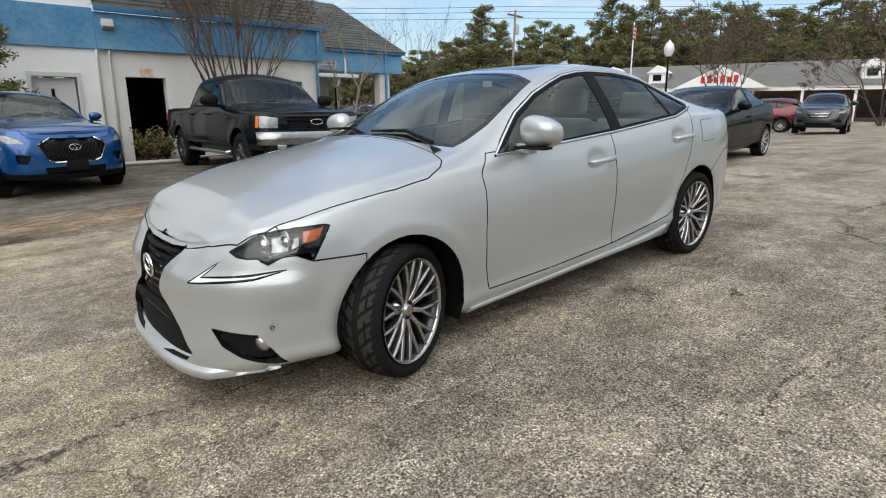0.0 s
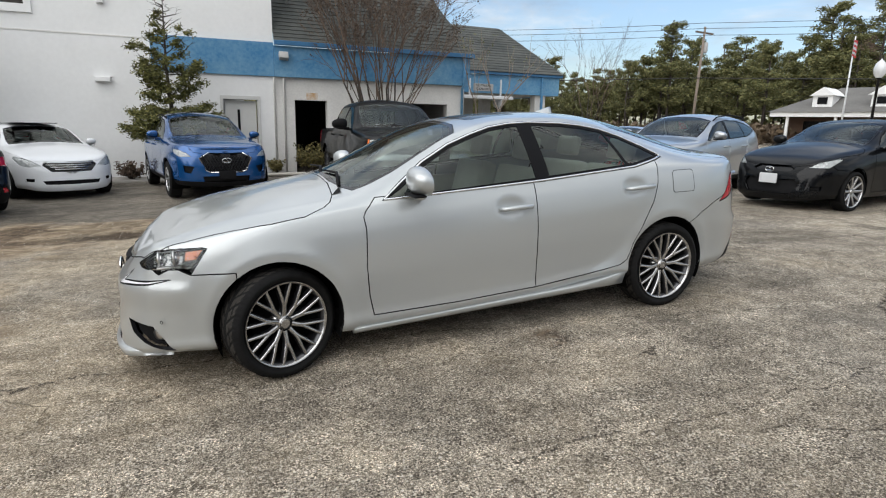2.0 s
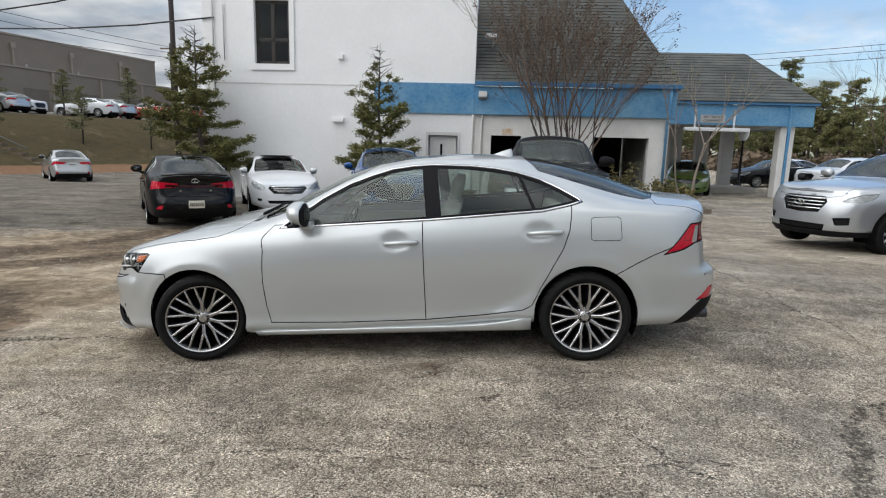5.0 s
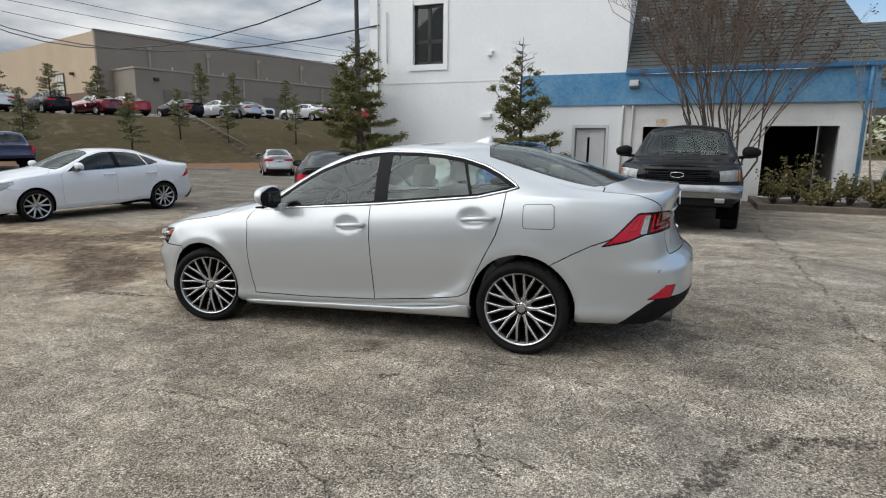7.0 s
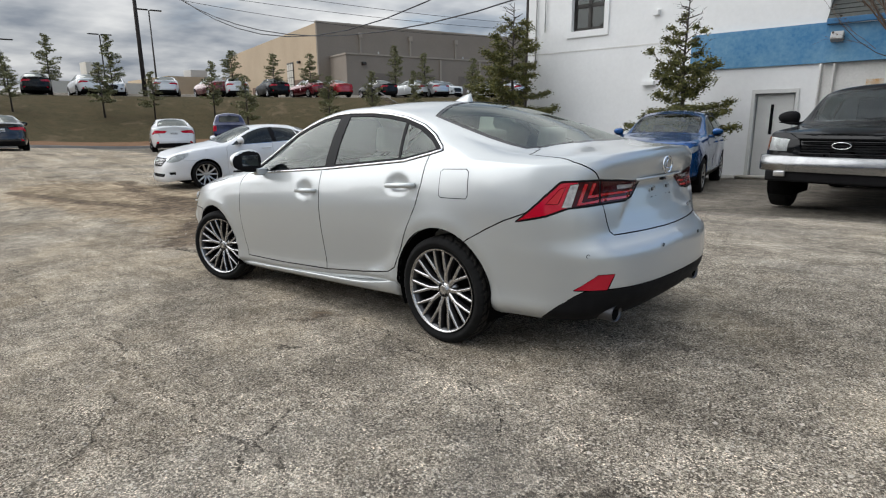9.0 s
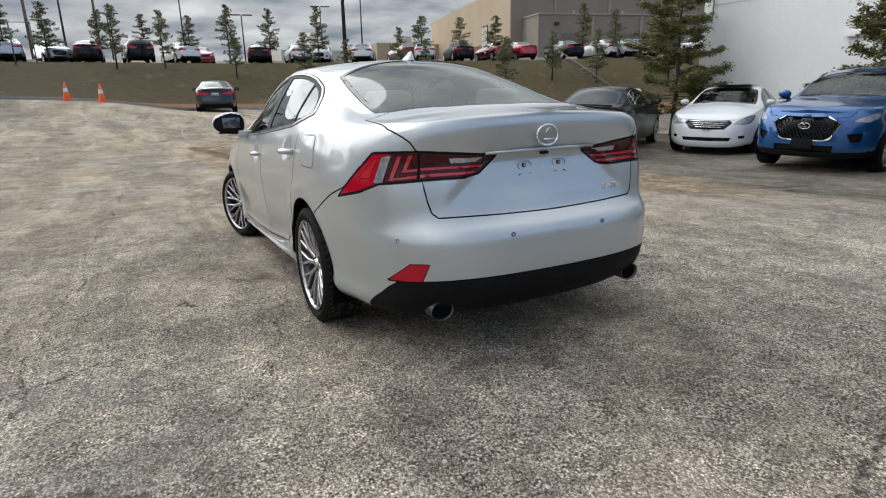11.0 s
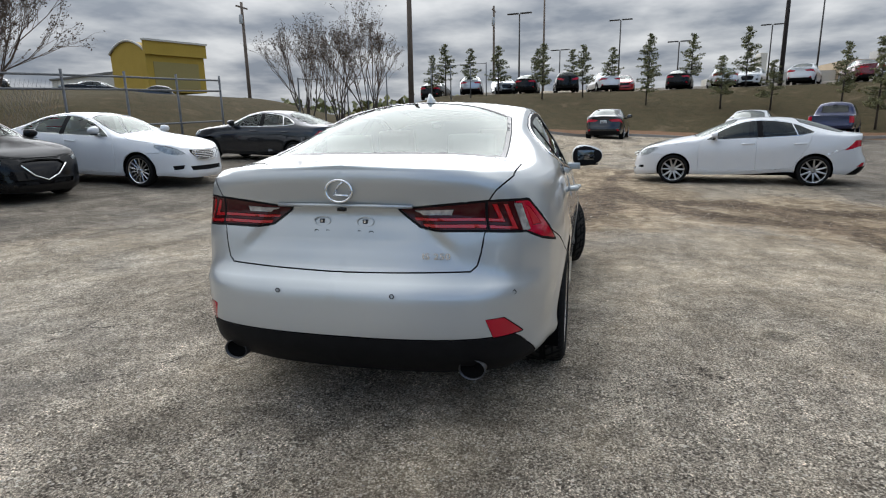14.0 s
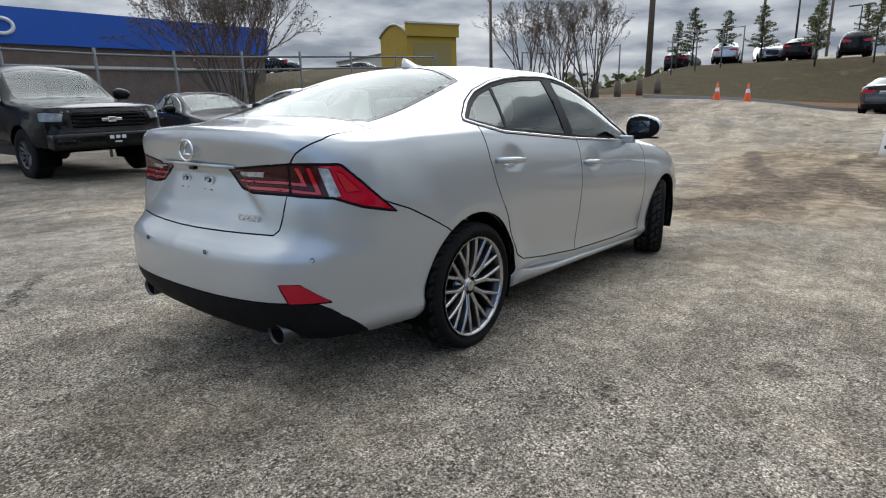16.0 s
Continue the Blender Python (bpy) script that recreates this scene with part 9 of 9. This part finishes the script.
YOUNG = leaf_mat("young_tree_leaf", (0.08, 0.09, 0.042), (0.25, 0.24, 0.11))
DRYLEAF = leaf_mat("dry_seed_head", (0.06, 0.045, 0.035), (0.13, 0.09, 0.06))
SHRUB = leaf_mat("shrub_leaf", (0.07, 0.068, 0.024), (0.23, 0.19, 0.075))
DRYWOOD = leaf_mat("bare_twig", (0.070, 0.048, 0.034), (0.155, 0.110, 0.080))


def leaves_mesh(name, centres, size, rng, mat, per=1, flat=0.4, stretch=1.6):
    """Small leaf blades scattered round the centres."""
    verts, faces = [], []
    for cx, cy, cz, rad in centres:
        for _ in range(per):
            u = rng.normal(0, 1, 3)
            u = u / max(0.2, np.linalg.norm(u)) * rad * rng.uniform(0.2, 1.0)
            c = np.array((cx, cy, cz)) + u * (1, 1, 0.75)
            a = rng.normal(0, 1, 3)
            a[2] *= flat
            a /= np.linalg.norm(a)
            b = np.cross(a, rng.normal(0, 1, 3))
            b /= max(1e-3, np.linalg.norm(b))
            s = size * rng.uniform(0.6, 1.3)
            i = len(verts)
            verts += [tuple(c - a * s * stretch / 2), tuple(c + b * s * 0.5), tuple(c + a * s * stretch / 2), tuple(c - b * s * 0.5)]
            faces.append((i, i + 1, i + 2, i + 3))
    me = bpy.data.meshes.new(name)
    me.from_pydata(verts, [], faces)
    me.materials.append(mat)
    return me


def evergreen(name, label, x, y, h, r, seed, dens=1.0, leaf=0.075, mat=None, low=0.10, cat="tree", group=""):
    """An evergreen with a straight trunk, tiers of limbs, and leaf sprays along them with gaps between."""
    rng = np.random.default_rng(seed)
    o = thing(name, label, cat, group, m=pose(x, y, gz(x, y)))
    b = bmesh.new()
    tube(b, [(0, 0, -0.1), (0.03, 0.02, h * 0.5), (0, 0.03, h * 0.97)], [0.016 * h, 0.010 * h, 0.003 * h], 8)
    part("trunk", b, BARK, o)
    b = bmesh.new()
    cents = []
    tiers = int(h * 4.2)
    for i in range(tiers):
        t = low + (0.98 - low) * i / tiers
        reach = r * (1.05 - t) ** 0.8 * (0.55 + 0.45 * min(1, (t - low) * 6 + 0.55))
        nb = 3 + int(rng.integers(0, 3))
        for _ in range(nb):
            a = rng.uniform(0, math.tau)
            ln = reach * rng.uniform(0.45, 1.25)
            lift = rng.uniform(-0.05, 0.35) * ln
            e = (ln * math.cos(a), ln * math.sin(a), h * t + lift)
            tube(b, [(0, 0, h * t), (e[0] * 0.55, e[1] * 0.55, h * t + lift * 0.35), e], [0.012 + 0.004 * h * (1 - t), 0.010, 0.004], 4, False)
            steps_ = max(2, int(ln / 0.14))
            for k in range(steps_):
                s = (k + 1) / steps_
                if s > 0.22:
                    cents.append((e[0] * s, e[1] * s, h * t + lift * s, 0.07 + 0.11 * (1 - abs(s - 0.6))))
    part("limb_frame", b, BARK, o)
    me = leaves_mesh("crown", cents, leaf, rng, mat or HOLLY, int(13 * dens))
    c = new("crown", me)
    c.parent = o
    return o


def ragged_tree(label, x, y, h, r, seed, broad, per, low):
    """A ragged evergreen: flat leafy limbs low down, thinning to bare twigs at the top."""
    rng = np.random.default_rng(seed)
    o = thing("evergreen_tree", label, "tree", m=pose(x, y, gz(x, y)))
    b = bmesh.new()
    tube(b, [(0, 0, -0.1), (0.05, 0.02, h * 0.3), (-0.03, 0, h * 0.6), (0, 0.03, h)], [0.075, 0.06, 0.035, 0.006], 8)
    part("trunk", b, BARK, o)
    cents = []
    wood = bmesh.new()
    for i in range(int(h * 15)):
        t = low + (0.97 - low) * (i + rng.random()) / (h * 15)
        reach = r * (1.0 if t < broad else (1 - (t - broad) / (1 - broad)) ** 0.8 * 0.62 + 0.06) * rng.uniform(0.45, 1.1)
        a = rng.uniform(0, math.tau)
        rise = (0.10 if t < broad else 0.75) * reach * rng.uniform(0.3, 1.3)
        e = Vector((reach * math.cos(a), reach * math.sin(a), h * t + rise))
        p = Vector((0, 0, h * t))
        sag = Vector((rng.normal(0, 0.06), rng.normal(0, 0.06), -0.08 * reach))
        tube(wood, [p, p.lerp(e, 0.5) + sag, e], [0.016, 0.010, 0.004], 4, False)
        leafy = max(0.0, 1.0 - max(0.0, (t - broad) / (1 - broad)) * 1.25) * rng.uniform(0.45, 1.1)
        for k in range(max(1, int(reach / 0.16))):
            s = 0.3 + 0.75 * (k + 0.5) / max(1, int(reach / 0.16))
            q = p.lerp(e, s) + sag * (4 * s * (1 - s) if s < 1 else 0)
            side = Vector((-math.sin(a), math.cos(a), 0))
            for w in (-1, 1):
                tip = q + side * w * rng.uniform(0.1, 0.30) * (1.2 - s * 0.6) + Vector((math.cos(a), math.sin(a), 0.5)) * rng.uniform(0.02, 0.14)
                tube(wood, [q, tip], [0.005, 0.002], 3, False)
                if rng.random() < leafy:
                    cents.append((tip.x, tip.y, tip.z, 0.19))
                    cents.append(((tip.x + q.x) / 2, (tip.y + q.y) / 2, (tip.z + q.z) / 2 + 0.02, 0.10))
    part("limb_frame", wood, BARK, o, "thin grey limbs and twigs")["kind"] = "stuff"
    c = new("crown", leaves_mesh("crown", cents, 0.036, rng, HOLLY, int(per * 2.2), stretch=2.0))
    c.parent = o


ragged_tree("ragged evergreen tree against the white wall", 0.6, 15.2, 4.7, 1.32, 3, 0.40, 26, 0.20)
ragged_tree("tall ragged evergreen at the corner of the white building", -5.0, 15.4, 5.2, 1.5, 5, 0.66, 22, 0.12)


def stems(name, label, x, y, h, spread, n, seed, mat, seeds=0.0, seedmat=None, twig=3, group="", zz=None, fan=0.30, thick=1.0, seedsize=0.035):
    """A many-stemmed bare tree: stems rise from one base, fork twice and end in twigs, some with dry seed heads."""
    rng = np.random.default_rng(seed)
    o = thing(name, label, "tree", group, m=pose(x, y, gz(x, y) if zz is None else zz))
    fine = bmesh.new()
    tips = []

    def grow(bm, p, d, ln, r, depth):
        mid = p + d * ln * 0.5 + Vector(rng.normal(0, 0.035 * ln, 3))
        end = p + d * ln + Vector(rng.normal(0, 0.05 * ln, 3))
        tube(bm, [p, mid, end], [r, r * 0.8, r * 0.6], 6 if depth == 0 else (4 if depth == 1 else 3), False)
        if depth >= twig:
            tips.append(end)
            tips.append(mid)
            return
        kids = 4 if n > 10 and depth else 3
        for k in range(kids):
            nd = (d + Vector(rng.normal(0, fan, 3)) + Vector((0, 0, 0.16))).normalized()
            start = end if k < 2 else p.lerp(end, rng.uniform(0.45, 0.85))
            grow(fine if depth >= 0 else bm, start, nd, ln * rng.uniform(0.5, 0.72), r * 0.55, depth + 1)

    for i in range(n):
        a = i * math.tau / n + rng.uniform(-0.4, 0.4)
        tilt = rng.uniform(0.12, 1.0) * spread
        d = Vector((math.cos(a) * tilt, math.sin(a) * tilt, 1)).normalized()
        base = Vector((0.12 * math.cos(a), 0.12 * math.sin(a), -0.05))
        trunk = bmesh.new()
        grow(trunk, base, d, h * rng.uniform(0.36, 0.48), thick * (0.0042 if n > 4 else 0.010) * h * rng.uniform(0.5, 1.0) + 0.005 * thick, 0)
        part("stem", trunk, mat, o)
    part("crown", fine, DRYWOOD if mat is not PALEBARK else PALEBARK, o, "bare forked twigs")
    if seeds:
        me = leaves_mesh("seed_head", [(t.x, t.y, t.z, 0.10) for t in tips if rng.random() < seeds], seedsize, rng, seedmat or DRYLEAF, 5)
        s = new("dry_foliage", me)
        s.parent = o
    return o


stems("crape_myrtle", "bare many-stemmed crape myrtle before the shingle roof", 6.1, 14.95, 6.7, 0.52, 13, 11, BARK, 0.25, twig=4, fan=0.27, thick=1.35)
stems("young_tree", "thin bare young tree by the building corner", 9.75, 15.4, 4.6, 0.30, 2, 14, PALEBARK, 0.4, YOUNG, twig=3)
stems("crape_myrtle", "bare crape myrtle behind the rail fence", -4.7, -12.4, 6.0, 0.55, 15, 21, BARK, 0.6, twig=4, thick=1.9)
for k, (x, y) in enumerate(((-21.0, -10.6), (-20.6, -8.6), (-19.6, -6.6))):
    stems("crape_myrtle", "bare crape myrtle with dry seed heads at the bank", x, y, 5.0, 0.58, 9, 31 + k, BARK, 0.9, twig=4, thick=1.7, group="crape myrtles at the bank")
stems("bare_tree", "large bare tree before the pine wood", 28.5, 35, 8.8, 0.36, 5, 41, BARK, 0.0, twig=4)
for k, (x, y, h) in enumerate(((38.7, 16.6, 8.4), (45.5, 9.6, 8.6), (47, 2.5, 8.0))):
    stems("bare_tree", "bare brown street tree at the road", x, y, h, 0.80, 6, 51 + k, BARK, 0.9, DRYWOOD, twig=5, group="bare street trees", fan=0.42, thick=1.6, seedsize=0.06)
# young trees on the bank and along its crest
yt = []
for s in range(3):
    t = evergreen("young_tree", "slim young evergreen staked on the grass bank", -41 + s, -6 + 3 * s, 3.9, 1.15, 61 + s, 1.5, 0.06, YOUNG, 0.26, group="young trees on the bank")
    yt.append(t)
spots = [(-41.95, -3.65, 1.05), (-42.25, -0.44, 1.0), (-42.34, 2.4, 1.05), (-42.26, 5.43, 1.0), (-42.0, 8.25, 1.05), (-41.6, 11.3, 1.1), (-40.8, 15.0, 1.15), (-38.0, 22.9, 1.1), (-36.6, 25.8, 1.0), (-35.2, 28.3, 1.1), (-31.1, 34.15, 1.15), (-29.4, 36.0, 1.05), (-27, 39.5, 1.0), (-24.5, 43.5, 1.0), (-21.5, 47.5, 1.0),
         (-33.3, 11.9, 0.95), (-32.6, 14.6, 0.9), (-31.4, 18.0, 0.9), (-27.8, 18.4, 1.0), (-25.2, 22.8, 1.0), (-26.5, 27.6, 0.95), (-24.3, 29.7, 0.9), (-36.4, 3.3, 0.9), (-37.1, -8.1, 0.8), (-34.5, 7.5, 0.8), (-21.5, 33.5, 0.9), (-18.8, 36.5, 0.9)]
rngs = np.random.default_rng(5)
yt[0].matrix_world = pose(-41.6, -6.0, gz(-41.6, -6))
yt[1].matrix_world = pose(-37.0, -7.0, gz(-37.0, -7.0))
yt[2].matrix_world = pose(-35.3, 0.5, gz(-35.3, 0.5))
for i, (x, y, sc) in enumerate(spots):
    q = copy_thing(yt[i % 3], pose(x, y, gz(x, y), 0, 0, float(rngs.uniform(0, 360))))
    q.scale = (sc * float(rngs.uniform(0.85, 1.15)), sc, sc * float(rngs.uniform(0.85, 1.12)))


def pine(seed, h):
    """A tall pine: long bare trunk, short limbs high up, needle clumps with gaps."""
    rng = np.random.default_rng(seed)
    o = thing("pine_tree", "tall pine with a bare trunk in the wood", "tree", "pines of the far wood")
    b = bmesh.new()
    tube(b, [(0, 0, -0.3), (rng.uniform(-0.3, 0.3), 0, h * 0.5), (rng.uniform(-0.4, 0.4), 0.2, h)], [0.20, 0.15, 0.04], 7)
    cents = []
    for i in range(44):
        t = rng.uniform(0.30, 1.0)
        a = rng.uniform(0, math.tau)
        ln = (1.15 - t) * h * 0.30 * rng.uniform(0.5, 1.2) + 0.4
        e = Vector((ln * math.cos(a), ln * math.sin(a), h * t + 0.25 * ln))
        tube(b, [(0, 0, h * t), e * 0.6 + Vector((0, 0, h * t * 0.4)), e], [0.05, 0.035, 0.015], 4, False)
        for k in range(3):
            s = 0.5 + 0.25 * k
            cents.append((e.x * s, e.y * s, h * t + 0.25 * ln * s, 0.72))
    part("trunk", b, BARK, o)
    c = new("crown", leaves_mesh("crown", cents, 0.13, rng, PINE, 58, 0.6, 2.6))
    c.parent = o
    return o


base_p = [pine(71 + k, 12.5 + 1.1 * k) for k in range(4)]
rngp = np.random.default_rng(9)
cnt = 0
for k in range(150):
    a = radians(8 + 62 * ((k * 0.618) % 1.0))
    rr = rngp.uniform(72, 108)
    x, y = rr * math.cos(a), rr * math.sin(a)
    mt = pose(x, y, gz(x, y) - 0.2, 0, 0, float(rngp.uniform(0, 360)))
    if cnt < 4:
        base_p[cnt].matrix_world = mt
    else:
        q = copy_thing(base_p[k % 4], mt)
        s = float(rngp.uniform(0.75, 1.12)) * (1.0 - 0.30 * min(1, max(0, (math.degrees(a) - 40) / 12))) * 0.9
        q.scale = (s * 1.05, s * 1.05, s)
    cnt += 1
# dense understorey and far woods
rngu = np.random.default_rng(12)
cents = []
for k in range(1500):
    a = radians(-25 + 112 * rngu.random())
    rr = rngu.uniform(90, 122)
    zz = rngu.random() ** 1.6 * 9
    cents.append((rr * math.cos(a), rr * math.sin(a), zz + 0.3, 1.7))
wood = new("far_wood", leaves_mesh("far_wood", cents, 0.75, rngu, PINE, 9, 0.6, 1.5))
tagged(wood, "dense dark wood of pines and undergrowth", "wood", kind="stuff")
cents = []
for k in range(700):
    a = radians(20 + 50 * rngu.random())
    rr = rngu.uniform(62, 80)
    cents.append((rr * math.cos(a), rr * math.sin(a), 0.2 + rngu.random() ** 1.5 * 1.6, 0.8))
und = new("undergrowth", leaves_mesh("undergrowth", cents, 0.35, rngu, leaf_mat("brown_brush", (0.07, 0.05, 0.035), (0.15, 0.11, 0.07)), 14, 0.8, 2.2))
tagged(und, "brown bare brush under the pines", "undergrowth", kind="stuff")
# distant wooded skyline to the west
cents = []
for k in range(900):
    a = radians(128 + 130 * rngu.random())
    rr = rngu.uniform(150, 230)
    cents.append((rr * math.cos(a), rr * math.sin(a), rngu.random() ** 1.5 * 6 + 1, 3.0))
sky_w = new("far_wood", leaves_mesh("far_skyline", cents, 1.6, rngu, PINE, 6, 0.6, 1.5))
tagged(sky_w, "low dark line of distant trees", "wood", kind="stuff")


def shrub(x, y, h, r, seed, mat=None, name="shrub", label="scruffy yellow-green shrub in the planter"):
    rng = np.random.default_rng(seed)
    o = thing(name, label, "shrub", "shrubs by the wall", m=pose(x, y, gz(x, y)))
    b = bmesh.new()
    cents = []
    for k in range(26):
        a = rng.uniform(0, math.tau)
        e = Vector((r * rng.uniform(0.2, 1) * math.cos(a), r * rng.uniform(0.2, 1) * math.sin(a), h * rng.uniform(0.4, 1)))
        tube(b, [(0, 0, 0), e * 0.5 + Vector((0, 0, 0.08)), e], [0.012, 0.008, 0.003], 4, False)
        for s in (0.5, 0.7, 0.85, 1.0):
            cents.append((e.x * s, e.y * s, e.z * s + 0.05, 0.11))
    part("stem_cluster", b, BARK, o)["kind"] = "stuff"
    c = new("foliage", leaves_mesh("foliage", cents, 0.045, rng, mat or SHRUB, 7, 0.7, 1.9))
    c.parent = o


for k, (x, y, h, r) in enumerate(((7.35, 15.2, 1.0, 0.5), (7.9, 15.6, 1.3, 0.5), (8.6, 15.3, 0.75, 0.5), (9.1, 15.7, 0.85, 0.5), (9.55, 15.2, 0.6, 0.4), (8.2, 14.9, 0.55, 0.45), (9.75, 16.2, 0.7, 0.4))):
    shrub(x, y, h, r, 81 + k)
for k, (x, y, h) in enumerate(((4.15, 16.5, 0.85), (4.6, 16.45, 0.75), (4.35, 16.3, 0.55), (3.3, 16.5, 0.35))):
    shrub(x, y, h, 0.32, 91 + k, label="weedy shrub at the dark doorway")
shrub(-0.5, 16.2, 0.45, 0.45, 97, DRYWOOD, label="dry brown brush at the foot of the wall")
b = bmesh.new()
tube(b, [(2.0, 15.5, gz(2, 15.5) + 0.06), (3.4, 15.2, gz(3.4, 15.2) + 0.06), (5.1, 14.7, gz(5.1, 14.7) + 0.06)], 0.05, 8)
tagged(part("kerb_pipe", b, PALEW), "white pipe lying along the lot edge", "pipe")
# litter and stones on the lot
rngl = np.random.default_rng(77)
count = 30000
px, py = rngl.uniform(-4, 9.5, count), rngl.uniform(-3.5, 9, count)
ps = rngl.uniform(0.0025, 0.0075, count) * (1 + 0.8 * (rngl.random(count) > 0.96))
pz = ground_z(px, py)
pa = rngl.uniform(0, 6.28, count)
vv = np.zeros((count, 5, 3))
for q in range(4):
    rad = ps * rngl.uniform(0.7, 1.4, count)
    vv[:, q, 0], vv[:, q, 1], vv[:, q, 2] = px + rad * np.cos(pa + q * 1.57), py + rad * np.sin(pa + q * 1.57), pz - 0.001
vv[:, 4, 0], vv[:, 4, 1], vv[:, 4, 2] = px + ps * 0.2, py, pz + ps * 0.85
base_i = np.arange(count)[:, None] * 5
tri = np.concatenate([base_i + np.array(t) for t in ((0, 1, 4), (1, 2, 4), (2, 3, 4), (3, 0, 4))])
me = bpy.data.meshes.new("pebbles")
me.from_pydata(vv.reshape(-1, 3).tolist(), [], tri.tolist())
GRIT = leaf_mat("loose_grit", (0.10, 0.085, 0.07), (0.62, 0.56, 0.48))
GRIT.node_tree.nodes["Principled BSDF"].inputs["Roughness"].default_value = 0.9
me.materials.append(GRIT)
tagged(new("pebbles", me), "loose pale and dark grit on the asphalt", "grit", kind="stuff")
